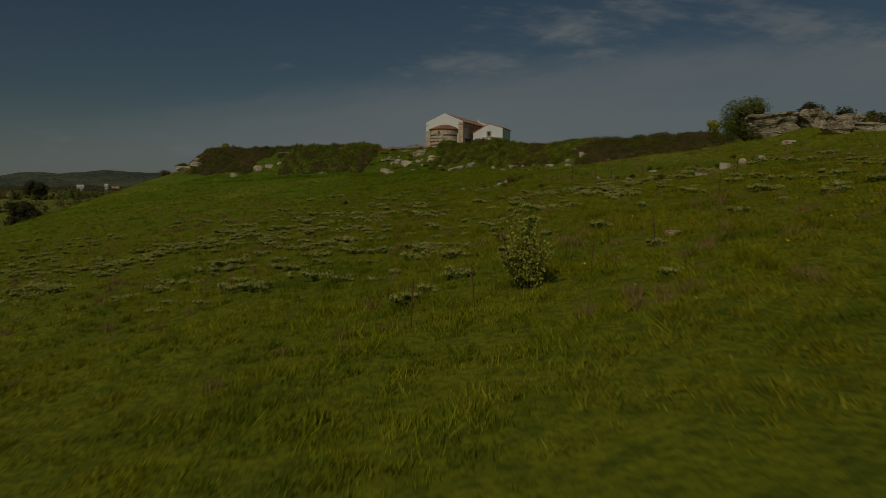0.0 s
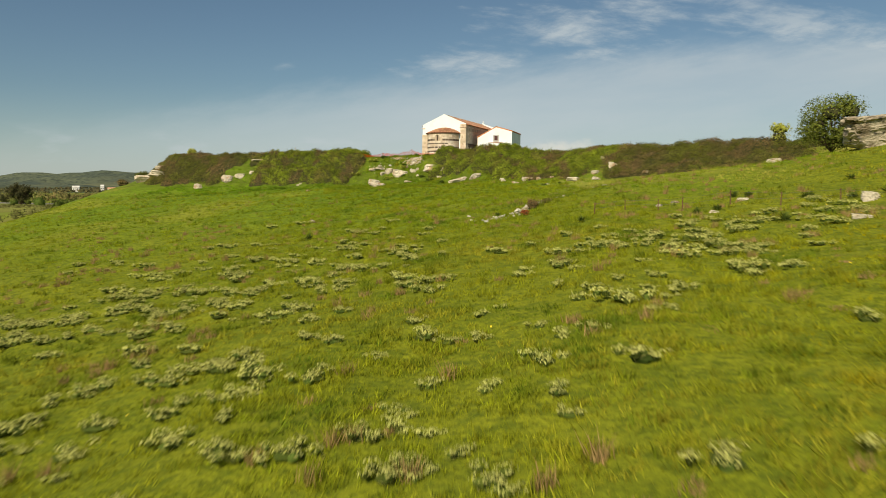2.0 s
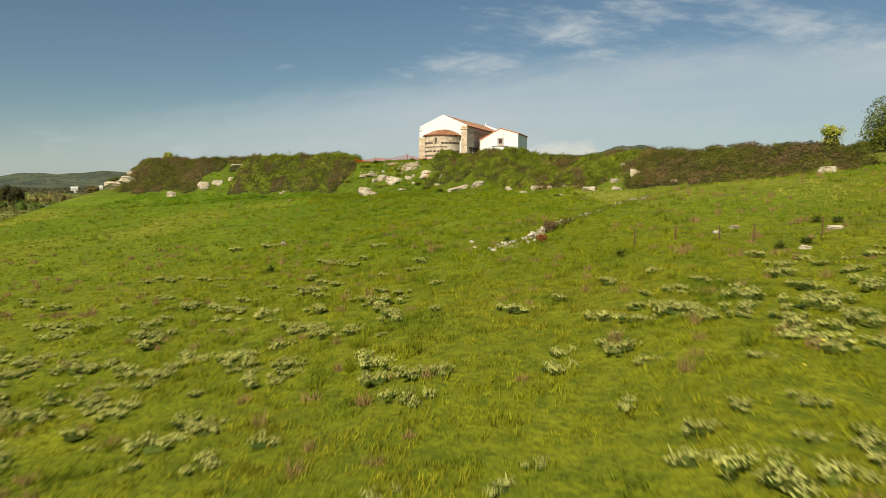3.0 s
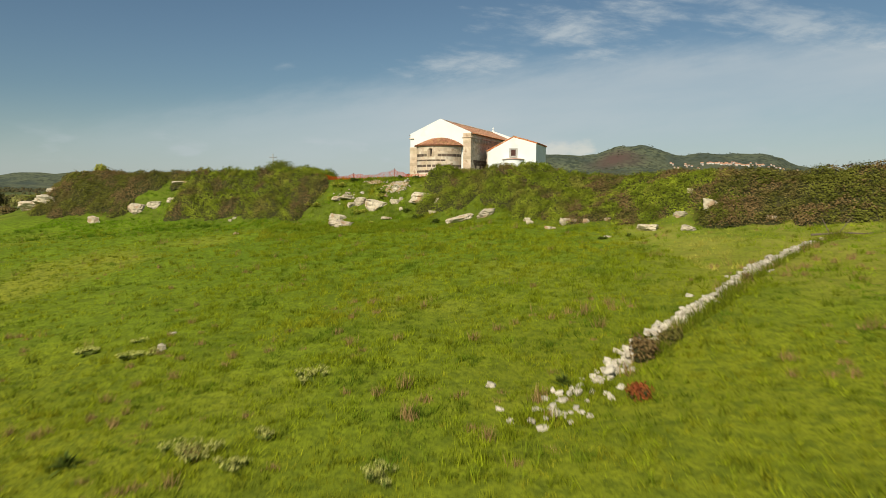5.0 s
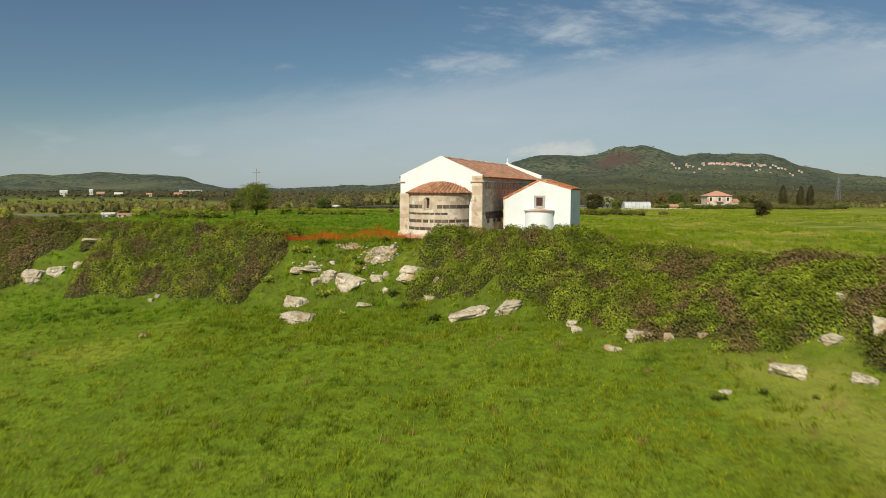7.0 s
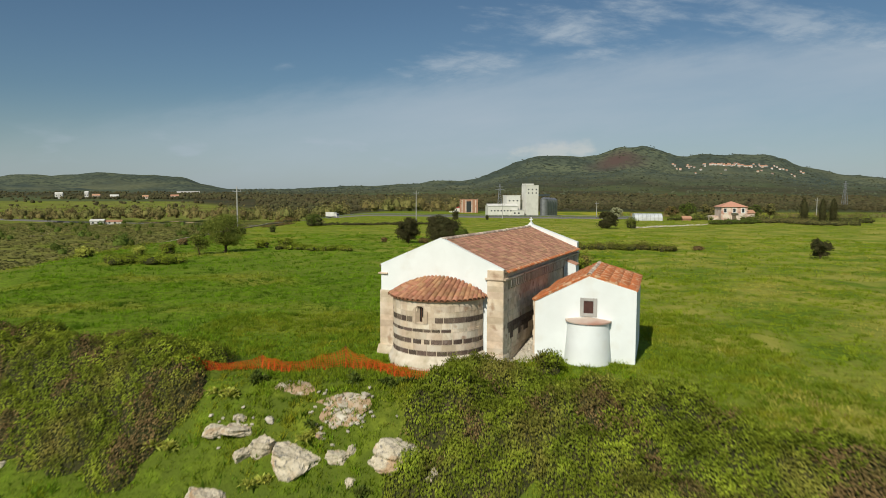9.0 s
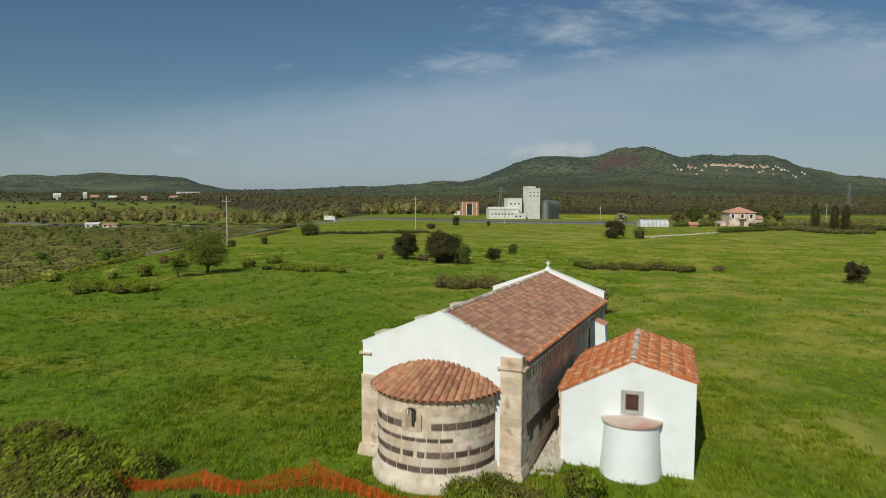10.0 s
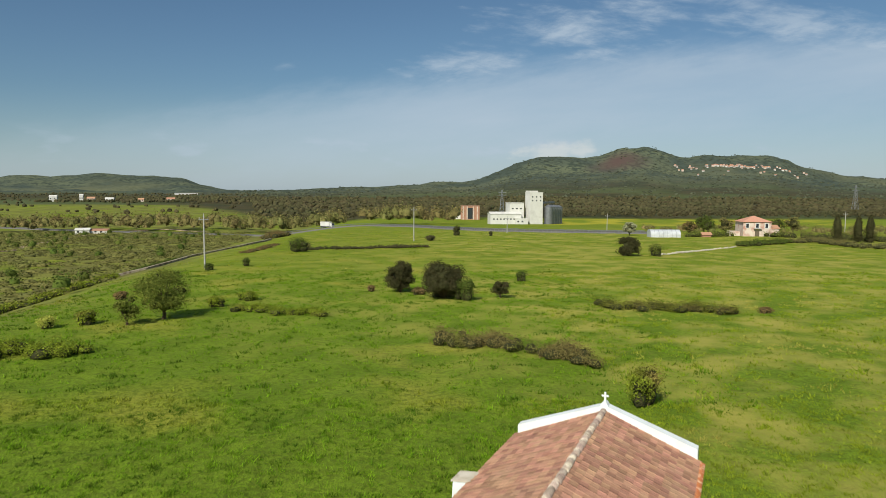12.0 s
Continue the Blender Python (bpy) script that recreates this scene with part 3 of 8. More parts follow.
def ground_material():
    m = bpy.data.materials.new("meadow_ground")
    m.use_nodes = True
    n, l = nodes_of(m.node_tree)
    geo = n.new("ShaderNodeNewGeometry")
    att = n.new("ShaderNodeAttribute")
    att.attribute_name = "cover"
    sepc = n.new("ShaderNodeSeparateColor")
    l.new(att.outputs["Color"], sepc.inputs[0])

    def noise_at(s, d=6.0):
        t = n.new("ShaderNodeTexNoise")
        t.inputs["Scale"].default_value, t.inputs["Detail"].default_value = s, d
        l.new(geo.outputs["Position"], t.inputs["Vector"])
        return t.outputs["Fac"]

    def ramp(v, lo, hi):
        r = n.new("ShaderNodeMapRange")
        r.inputs["From Min"].default_value, r.inputs["From Max"].default_value = lo, hi
        l.new(v, r.inputs["Value"])
        return r.outputs["Result"]

    def calc(op, a, b):
        x = n.new("ShaderNodeMath")
        x.operation = op
        for i, v in enumerate((a, b)):
            if isinstance(v, float):
                x.inputs[i].default_value = v
            else:
                l.new(v, x.inputs[i])
        return x.outputs[0]

    def mix(f, a, b):
        x = n.new("ShaderNodeMix")
        x.data_type = "RGBA"
        l.new(f, x.inputs["Factor"])
        for v, i in ((a, "A"), (b, "B")):
            if isinstance(v, tuple):
                x.inputs[i].default_value = (*v, 1)
            else:
                l.new(v, x.inputs[i])
        return x.outputs["Result"]

    fresh = mix(ramp(noise_at(0.28), 0.35, 0.65), (0.172, 0.255, 0.017), (0.12, 0.192, 0.012))
    fresh = mix(calc("MULTIPLY", ramp(noise_at(0.085), 0.53, 0.66), 0.9), fresh, (0.28, 0.29, 0.035))
    olive = mix(ramp(noise_at(0.35), 0.35, 0.65), (0.215, 0.232, 0.016), (0.16, 0.185, 0.012))
    col = mix(att.outputs["Alpha"], fresh, olive)
    att2 = n.new("ShaderNodeAttribute")
    att2.attribute_name = "cover_far"
    sep2 = n.new("ShaderNodeSeparateColor")
    l.new(att2.outputs["Color"], sep2.inputs[0])
    # dark noise speckle puts the shadows between grass tufts into the ground colour
    col = mix(calc("MULTIPLY", att2.outputs["Alpha"], calc("MULTIPLY", ramp(noise_at(2.6, 9.0), 0.44, 0.64), 0.72)), col, (0.085, 0.115, 0.01))
    col = mix(calc("MULTIPLY", att2.outputs["Alpha"], calc("MULTIPLY", ramp(noise_at(11.0, 8.0), 0.47, 0.66), 0.62)), col, (0.06, 0.085, 0.008))
    att3 = n.new("ShaderNodeAttribute")
    att3.attribute_name = "cover_bank"
    col = mix(calc("MULTIPLY", att3.outputs["Fac"], ramp(noise_at(0.9, 8.0), 0.25, 0.6)), col, (0.085, 0.115, 0.014))
    # dry, straw-coloured patches
    col = mix(calc("MULTIPLY", calc("MULTIPLY", sepc.outputs[1], ramp(noise_at(0.17, 9.0), 0.42, 0.62)), 0.72), col, (0.365, 0.33, 0.07))
    # scrub and wood
    scrub = mix(ramp(noise_at(0.05, 8.0), 0.42, 0.60), (0.135, 0.13, 0.036), (0.215, 0.225, 0.045))
    col = mix(calc("MULTIPLY", sepc.outputs[2], ramp(noise_at(0.035, 7.0), 0.34, 0.5)), col, scrub)
    wood = mix(ramp(noise_at(0.02, 9.0), 0.4, 0.62), (0.045, 0.048, 0.02), (0.075, 0.062, 0.028))
    wood = mix(ramp(noise_at(0.0022, 5.0), 0.47, 0.62), wood, (0.085, 0.105, 0.038))
    col = mix(calc("MULTIPLY", sepc.outputs[0], 1.0), col, wood)
    # greyer, bluer tone puts the haze of distance into the far woods' colour
    hazed_wood = mix(ramp(noise_at(0.0045, 9.0), 0.40, 0.6), (0.062, 0.080, 0.062), (0.115, 0.132, 0.078))
    hazed_wood = mix(ramp(noise_at(0.045, 5.0), 0.46, 0.60), hazed_wood, (0.045, 0.058, 0.042))
    hazed_wood = mix(calc("MULTIPLY", ramp(noise_at(0.0016, 6.0), 0.52, 0.66), 0.6), hazed_wood, (0.16, 0.165, 0.085))
    col = mix(sep2.outputs[2], col, hazed_wood)
    col = mix(calc("MULTIPLY", sep2.outputs[1], ramp(noise_at(0.008, 7.0), 0.30, 0.42)), col, (0.092, 0.062, 0.052))
    col = mix(calc("MULTIPLY", sep2.outputs[0], ramp(noise_at(0.03, 5.0), 0.46, 0.58)), col, (0.36, 0.33, 0.03))
    b = n.new("ShaderNodeBsdfPrincipled")
    b.inputs["Roughness"].default_value, b.inputs["Specular IOR Level"].default_value = 0.95, 0.1
    l.new(col, b.inputs["Base Color"])
    bp = n.new("ShaderNodeBump")
    bp.inputs["Strength"].default_value, bp.inputs["Distance"].default_value = 1.0, 0.10
    l.new(noise_at(7.0, 9.0), bp.inputs["Height"])
    l.new(bp.outputs[0], b.inputs["Normal"])
    o = n.new("ShaderNodeOutputMaterial")
    l.new(b.outputs[0], o.inputs["Surface"])
    return m


M["ground"] = ground_material()
me = arrays_mesh("ground", GROUND_VERTS, quads, "ground", smooth=True)
s_, r_ = gs.ravel(), gr.ravel()
x_, y_ = gx.ravel(), gy.ravel()
wood_ = sm(580, 625, s_ + 8 * wave(x_, y_, 21, 300.0) + 1.6 * np.clip(r_ + 130, -260, 0)) * 1.0
dry_ = np.maximum(sm(20, 60, y_), sm(4, 16, r_) * sm(-48, -25, s_)) * (1 - sm(250, 400, s_)) * (0.35 + 0.65 * sm(-30, 20, r_))
scrub_ = (1 - sm(-60, -36, r_ + 0.12 * np.maximum(s_ - 60, 0))) * sm(-10, 20, s_) * (1 - sm(1200, 1500, s_)) * (1 - 0.25 * sm(450, 560, s_))
cover_ = np.stack([wood_, dry_, scrub_, 1 - sm(-62, -20, s_ - 0.25 * np.abs(r_) + 6 * wave(x_, y_, 31, 14.0)) + 0.42 * sm(45, 150, s_)], -1)
ca_ = me.attributes.new("cover", "FLOAT_COLOR", "POINT")
ca_.data.foreach_set("color", cover_.astype(np.float32).ravel())
yellow_ = sm(405, 440, s_) * (1 - sm(575, 600, s_)) * sm(60, 90, r_) * (1 - sm(290, 350, r_))
scar_ = np.clip(1.25 - np.hypot((s_ - 2985) / 150, (r_ - 0.255 * s_) / (70 + 0.25 * np.maximum(3200 - s_, 0))), 0, 1)
# share of that hazed tone, growing with distance
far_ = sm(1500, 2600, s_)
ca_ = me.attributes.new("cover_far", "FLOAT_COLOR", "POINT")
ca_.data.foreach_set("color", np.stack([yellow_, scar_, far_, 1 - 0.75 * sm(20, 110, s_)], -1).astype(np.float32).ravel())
db_ = y_ - (-9.5 - 0.085 * np.maximum(-x_, 0) - 0.23 * np.clip(x_ - 3, 0, 40))
bank_ = sm(-2.5, 0.8, db_) * (1 - sm(6.0, 8.5, db_)) * sm(-46, -40, x_) * (1 - sm(40, 46, x_))
cb_ = me.attributes.new("cover_bank", "FLOAT", "POINT")
cb_.data.foreach_set("value", bank_.astype(np.float32))
ground = tagged(new("ground", me), "rolling green meadow rising to a rocky scarp and a far plain", "ground", kind="structure")

# ---- the church ----
church = thing("church", "small whitewashed church with banded stone apse and clay roof", "church")
RIDGE, EAVE, HALF, LONG = 5.36, 4.08, 3.0, 14.3

b = slab(bmesh.new(), [(-2.98, 0), (2.94, 0), (2.94, 4.14), (0, 5.40), (-2.98, 4.12)], "y", 0.0, 0.45)
part("front_gable", b, "plaster", church, "plain white limewashed gable")
b = slab(bmesh.new(), [(-3.0, 0), (3.0, 0), (3.0, 4.40), (0, 5.46), (-3.0, 4.36)], "y", LONG - 0.35, LONG + 0.05)
part("rear_gable", b, "plaster", church, "white gable raised above the roof")
part("wall", box(bmesh.new(), 2.52, 2.94, 0.45, LONG - 0.35, 3.2, 3.98), "mortar", church)
part("wall", box(bmesh.new(), -3.0, -2.6, 0.45, LONG - 0.35, 0, 4.0), "plaster", church, "white limewashed long wall")
side = part("wall", box(bmesh.new(), 2.52, 2.984, 0.45, LONG - 0.35, -0.3, 3.2), "mortar", church, "weathered stone long wall")

# corner piers of stone
pier = part("corner_pier", box(bmesh.new(), 2.26, 2.988, -0.047, 0.55, -0.3, 4.13), "mortar", church, "sandstone corner pier")
pier2 = part("corner_pier", box(bmesh.new(), -3.02, -2.28, -0.047, 0.45, -0.3, 2.96), "mortar", church, "sandstone corner pier")
b = slab(bmesh.new(), [(2.20, -0.3), (3.13, -0.3), (3.11, 0.12), (3.03, 0.42), (2.24, 0.42), (2.21, 0.12)], "y", -0.16, 0.6)
part("pier_foot", b, "sand", church)
b = slab(bmesh.new(), [(-3.16, -0.3), (-2.24, -0.3), (-2.25, 0.12), (-2.29, 0.42), (-3.05, 0.42), (-3.14, 0.12)], "y", -0.16, 0.6)
part("pier_foot", b, "sand", church)

rg = np.random.RandomState(4)
STONE_MESHES = {}


def ashlar(w, d, h, material):
    """A dressed block with slightly broken edges, centred on its face foot."""
    key = (round(w, 2), round(d, 2), round(h, 2), material)
    if key not in STONE_MESHES:
        bm = box(bmesh.new(), -w / 2, w / 2, 0, d, 0, h, 0.007)
        STONE_MESHES[key] = mesh_of(bm, "stone", material)
    return STONE_MESHES[key]


z = -0.05
while z < 4.1:
    h = (0.27, 0.24, 0.30)[int(z * 7) % 3]
    h = min(h, 4.13 - z)
    if h > 0.1:
        piece("stone", ashlar(0.72, 0.3, h - 0.006, "sand"), pier, pose(2.615, -0.06 + rg.uniform(-0.006, 0.006), z))
        piece("stone", ashlar(0.56, 0.06, h - 0.006, "sand"), pier, pose(3.0, 0.26, z, 0, 0, 90))
        if z < 2.75:
            piece("stone", ashlar(0.74, 0.06, h - 0.006, "sand"), pier2, pose(-2.65, -0.06 + rg.uniform(-0.006, 0.006), z))
    z += h

# the apse: courses of sandstone with dark bands
apse = part("apse", bmesh.ops.create_cone(bm := bmesh.new(), cap_ends=True, segments=48, radius1=2.03, radius2=2.03, depth=3.3, matrix=Matrix.Translation((0, 0.12, 1.3))) and bm, "mortar", church,
            "rounded apse of sandstone banded with dark basalt", True)
COURSES = [(0.60, 0.81, 1), (0.81, 1.09, 0), (1.09, 1.30, 1), (1.30, 1.60, 0), (1.60, 1.74, 2), (1.74, 2.00, 0), (2.00, 2.24, 3), (2.24, 2.47, 0), (2.47, 2.70, 0), (2.70, 2.93, 0)]
RAD = 2.085


def curved_block(a0, a1, z0, z1, r_in, r_out, material):
    """A block of a rounded wall between two bearings, its face bent to the wall."""
    bm = bmesh.new()
    cols = []
    for k in range(4):
        a = a0 + (a1 - a0) * k / 3
        e = 0.010 if k in (0, 3) else 0.0
        c, s = -math.cos(a), -math.sin(a)
        cols.append([bm.verts.new(((r_in) * c, (r_in) * s, z0)), bm.verts.new(((r_out - e) * c, (r_out - e) * s, z0 + 0.004)),
                     bm.verts.new(((r_out - e) * c, (r_out - e) * s, z1 - 0.004)), bm.verts.new(((r_in) * c, (r_in) * s, z1))])
    for k in range(3):
        for j in range(3):
            bm.faces.new((cols[k][j], cols[k + 1][j], cols[k + 1][j + 1], cols[k][j + 1]))
    bm.faces.new(cols[0]), bm.faces.new(cols[3][::-1])
    bmesh.ops.recalc_face_normals(bm, faces=bm.faces[:])
    return mesh_of(bm, "stone", material)


def arc_shell(bm, a0, a1, z0, z1, r_in, r_out, n):
    """A length of rounded wall between two bearings."""
    rows = [[bm.verts.new((-r * math.cos(a), -r * math.sin(a), z)) for r, z in ((r_in, z0), (r_out, z0), (r_out, z1), (r_in, z1))] for a in np.linspace(a0, a1, n)]
    for p, q in zip(rows, rows[1:]):
        for j in range(4):
            bm.faces.new((p[j], q[j], q[(j + 1) % 4], p[(j + 1) % 4]))
    bm.faces.new(rows[0]), bm.faces.new(rows[-1][::-1])
    bmesh.ops.recalc_face_normals(bm, faces=bm.faces[:])
    return bm


slit = math.acos(0.17 / RAD)
bed = arc_shell(bmesh.new(), 0.01, math.pi - 0.01, 0.4, 1.97, 1.9, RAD - 0.012, 40)
arc_shell(bed, 0.01, slit, 1.97, 2.72, 1.9, RAD - 0.012, 20)
arc_shell(bed, math.pi - slit, math.pi - 0.01, 1.97, 2.72, 1.9, RAD - 0.012, 20)
arc_shell(bed, 0.01, math.pi - 0.01, 2.72, 2.95, 1.9, RAD - 0.012, 40)
part("mortar_bed", bed, "mortar", church, "pale lime mortar between the apse stones")

for ci, (z0, z1, dark) in enumerate(COURSES):
    a = 0.02 + 0.09 * (ci % 2)
    while a < math.pi - 0.08:
        w = rg.uniform(0.16, 0.27) if dark else rg.uniform(0.20, 0.34)
        a1 = min(a + w, math.pi - 0.03)
        mid = -RAD * math.cos((a + a1) / 2)
        material = "sand" if rg.rand() > 0.22 else "sand_pale"
        if dark == 1 or (dark == 2 and mid < 1.35) or (dark == 3 and (mid < -0.42 or mid > 0.62)):
            material = "basalt"
        if not (abs(mid) < 0.36 and z0 > 1.9 and z1 < 2.75):
            piece("stone", curved_block(a + (0.009 if material == "basalt" else 0.003), a1 - 0.003, z0 + 0.004, z1 - 0.004, 1.95, RAD + rg.uniform(-0.006, 0.010), material), apse, Matrix())
        a = a1
# foot of the apse: a sloping base course
b = bmesh.new()
prof = [(2.0, -0.3), (2.30, -0.3), (2.29, 0.22), (2.24, 0.34), (2.16, 0.40), (2.15, 0.56), (2.09, 0.60), (2.0, 0.60)]
rings = [[b.verts.new((-q[0] * math.cos(math.pi * k / 40), -q[0] * math.sin(math.pi * k / 40), q[1])) for q in prof] for k in range(41)]
for k in range(40):
    for j in range(len(prof) - 1):
        b.faces.new((rings[k][j], rings[k][j + 1], rings[k + 1][j + 1], rings[k + 1][j]))
bmesh.ops.recalc_face_normals(b, faces=b.faces[:])
part("apse_foot", b, "pale_foot", church, "pale worn base course", True)

# the slit window of the apse
win = part("apse_window", bmesh.new(), "sand", church, "narrow round-headed slit window")
b = bmesh.new()
arch = [(0.075 * math.cos(t), 2.58 + 0.075 * math.sin(t)) for t in np.linspace(0, math.pi, 9)]
inner = [(0.075, 2.02)] + arch + [(-0.075, 2.02)]
outer = [(0.34, 1.99)] + [(0.24 * math.cos(t) * 1.42 if i in (0, 8) else 0.30 * math.cos(t), 2.52 + 0.20 * math.sin(t)) for i, t in enumerate(np.linspace(0, math.pi, 9))] + [(-0.34, 1.99)]
wide = [(0.20, 1.96)] + [(0.20 * math.cos(t), 2.56 + 0.16 * math.sin(t)) for t in np.linspace(0, math.pi, 9)] + [(-0.20, 1.96)]
lo = [b.verts.new((q[0], -2.10, q[1])) for q in outer]
mi = [b.verts.new((q[0], -2.11, q[1])) for q in wide]
hi = [b.verts.new((q[0], -1.93, q[1])) for q in inner]
for k in range(len(inner) - 1):
    b.faces.new((lo[k], lo[k + 1], mi[k + 1], mi[k]))
    b.faces.new((mi[k], mi[k + 1], hi[k + 1], hi[k]))
b.faces.new((lo[0], mi[0], mi[-1], lo[-1]))
b.faces.new((mi[0], hi[0], hi[-1], mi[-1]))
bmesh.ops.recalc_face_normals(b, faces=b.faces[:])
ob = part("window_frame", b, "sand", win)
b = bmesh.new()
# thin near-black panel stands for the unlit depth of the slit
box(b, -0.085, 0.085, -1.926, -1.914, 2.0, 2.68)
part("window_opening", b, "dark_gap", win, "near-black panel standing for the unlit opening")
part("window_bar", tube(bmesh.new(), (0.0, -1.945, 2.02), (0.0, -1.945, 2.64), 0.012), "rust", win)

# long wall: blocks with a dark band, cornice and a row of small corbels
ci, z = 0, 0.0
while z < 3.2:
    h = (0.25, 0.28, 0.23)[ci % 3]
    y = 0.56 + 0.15 * (ci % 2)
    while y < 7.0:
        w = (0.42, 0.50, 0.36, 0.58)[(ci * 3 + int(y * 5)) % 4]
        mat_ = "sand"
        if 1.35 < z + h / 2 < 1.75 and y < 5.2:
            mat_ = "basalt"
        # these dark blocks stand in for small openings low in the wall
        if 0.9 < z + h / 2 < 1.25 and min(abs(y + w / 2 - c) for c in (1.25, 2.3, 3.3)) < 0.22:
            mat_ = "basalt"
        piece("stone", ashlar(w - 0.007, 0.06, h - 0.006, mat_), side, pose(3.0 + rg.uniform(-0.008, 0.012), y + w / 2, z, 0, 0, 90))
        y += w
    z += h
    ci += 1
b = box(bmesh.new(), 2.984, 3.0, 7.2, LONG - 0.4, -0.3, 3.2)
part("wall_face", b, "sand", church)
cornice = part("cornice", box(box(bmesh.new(), 2.16, 3.10, -0.13, -0.03, 3.70, 3.79, 0.015), 2.97, 3.13, -0.13, LONG, 3.70, 3.79, 0.015), "sand", church, "thin projecting stone cornice")
part("cornice", box(bmesh.new(), -3.10, -2.62, -0.10, 0.1, 3.70, 3.77, 0.012), "sand", church, "stub of stone cornice")
part("eave_wall", box(bmesh.new(), 2.6, 2.98, 0.0, LONG - 0.35, 3.79, 4.03), "pale_foot", church, "plain band under the eaves")
corb = mesh_of(box(box(bmesh.new(), -0.06, 0.06, -0.14, 0.02, 0.10, 0.42, 0.015), -0.06, 0.06, -0.09, 0.02, 0.0, 0.10, 0.01), "corbel", "sand")
for k in range(38):
    piece("corbel", corb, cornice, pose(3.0, 0.62 + k * 0.35, 3.26, 0, 0, 90))
# the dark basalt colour here stands for shadow in the recess between corbels
part("frieze", box(bmesh.new(), 2.94, 2.97, 0.5, LONG - 0.4, 3.2, 3.7), "basalt", church, "frieze behind the corbels, coloured dark as their shadow")

# buttresses
for y, x0, x1, zt in ((2.4, -3.0, -3.62, 4.03), (5.9, -3.0, -3.6, 4.03), (9.8, -3.0, -3.6, 4.03), (10.8, 3.05, 3.72, 3.62)):
    sgn = 1 if x1 > 0 else -1
    b = slab(bmesh.new(), [(x0, -0.5), (x1 + 0.25 * sgn, -0.5), (x1, zt - (0.25 if sgn > 0 else 0.05)), (x0, zt)], "y", y - 0.35, y + 0.35)
    bt = part("buttress", b, "plaster", church, "white limewashed buttress with a tiled top")
    b = slab(bmesh.new(), [(x0, zt + 0.01), (x1 + 0.06 * sgn, zt - (0.26 if sgn > 0 else 0.055)), (x1 + 0.06 * sgn, zt - (0.21 if sgn > 0 else 0.02)), (x0, zt + 0.05)], "y", y - 0.38, y + 0.38)
    part("buttress_cap", b, "flat_tile" if sgn > 0 else "pale_foot", bt, "worn capping")

# the main roof
roof = part("roof", slab(bmesh.new(), [(-3.12, EAVE - 0.07), (0, RIDGE - 0.07), (3.12, EAVE - 0.07), (3.12, EAVE - 0.01), (0, RIDGE - 0.01), (-3.12, EAVE - 0.01)], "y", 0.06, LONG - 0.36), "timber", church,
            "pitched roof of weathered red-brown clay tiles")
roof.matrix_basis = Matrix.Rotation(radians(-0.35), 4, "X")      # the ridge sinks a little to the rear
pitch = math.atan2(RIDGE - EAVE, 3.12)
RUN = 3.12 / math.cos(pitch)
rows_, cols_ = 14, 50
tw, tl = (LONG - 0.42) / cols_, RUN / rows_


def wavy_tile(w, length):
    """A clay tile with a flat pan, one rolled edge and a lip; x runs up the slope, y along the ridge."""
    bm = bmesh.new()
    prof = [(-0.5, 0.0), (-0.5, 0.018), (-0.40, 0.030), (-0.30, 0.019), (0.32, 0.016), (0.5, 0.022)]
    a = [bm.verts.new((0, q[0] * w, q[1] + 0.011)) for q in prof]
    c = [bm.verts.new((length * 1.04, q[0] * w, q[1])) for q in prof]
    d = [bm.verts.new((0, q[0] * w, q[1] + 0.002)) for q in prof]
    for k in range(1, len(prof) - 1):
        bm.faces.new((a[k], c[k], c[k + 1], a[k + 1]))
        bm.faces.new((d[k], a[k], a[k + 1], d[k + 1]))
    bmesh.ops.recalc_face_normals(bm, faces=bm.faces[:])
    return bm


tile_me = mesh_of(wavy_tile(tw * 0.997, tl), "roof_tile", "flat_tile")
tv = np.array([v.co for v in tile_me.vertices])
tf = [tuple(p.vertices) for p in tile_me.polygons]
near_, rest_ = 0, ([], [])
for sgn in (1, -1):
    for c in range(cols_):
        for r in range(rows_):
            y = 0.08 + tw * (c + 0.5)
            x = sgn * (3.12 - r * tl * math.cos(pitch))
            zz = EAVE - 0.01 + r * tl * math.sin(pitch)
            m = Matrix.Translation((x, y, zz + rg.uniform(0, 0.012))) @ (Matrix.Rotation(math.pi, 4, "Z") if sgn > 0 else Matrix()) @ Matrix.Rotation(-pitch + rg.uniform(-0.012, 0.012), 4, "Y")
            if sgn > 0 and c < 21:
                piece("roof_tile", tile_me, roof, m)
            else:
                base = len(rest_[0]) * len(tv)
                rest_[0].append(tv @ np.array(m.to_3x3()).T + np.array(m.translation))
                rest_[1].append(np.array(tf) + base)
ob = new("roof_tiles", arrays_mesh("roof_tiles", np.concatenate(rest_[0]), np.concatenate(rest_[1]), "flat_tile_stuff"))
ob.parent = roof
tagged(ob, kind="stuff")


def half_pipe(r0, r1, length, n=7, thick=0.018):
    """A barrel tile, lying along x, its wide end at 0; open below."""
    bm = bmesh.new()
    rows = []
    for x, r, t in ((0, r0, 0), (0, r0 - thick, 0), (length, r1, 1)):
        rows.append([bm.verts.new((x, r * math.cos(math.pi * k / n), r * math.sin(math.pi * k / n) * 0.9)) for k in range(n + 1)])
    for k in range(n):
        bm.faces.new((rows[0][k], rows[2][k], rows[2][k + 1], rows[0][k + 1]))
        bm.faces.new((rows[0][k], rows[0][k + 1], rows[1][k + 1], rows[1][k]))
    bmesh.ops.recalc_face_normals(bm, faces=bm.faces[:])
    return bm


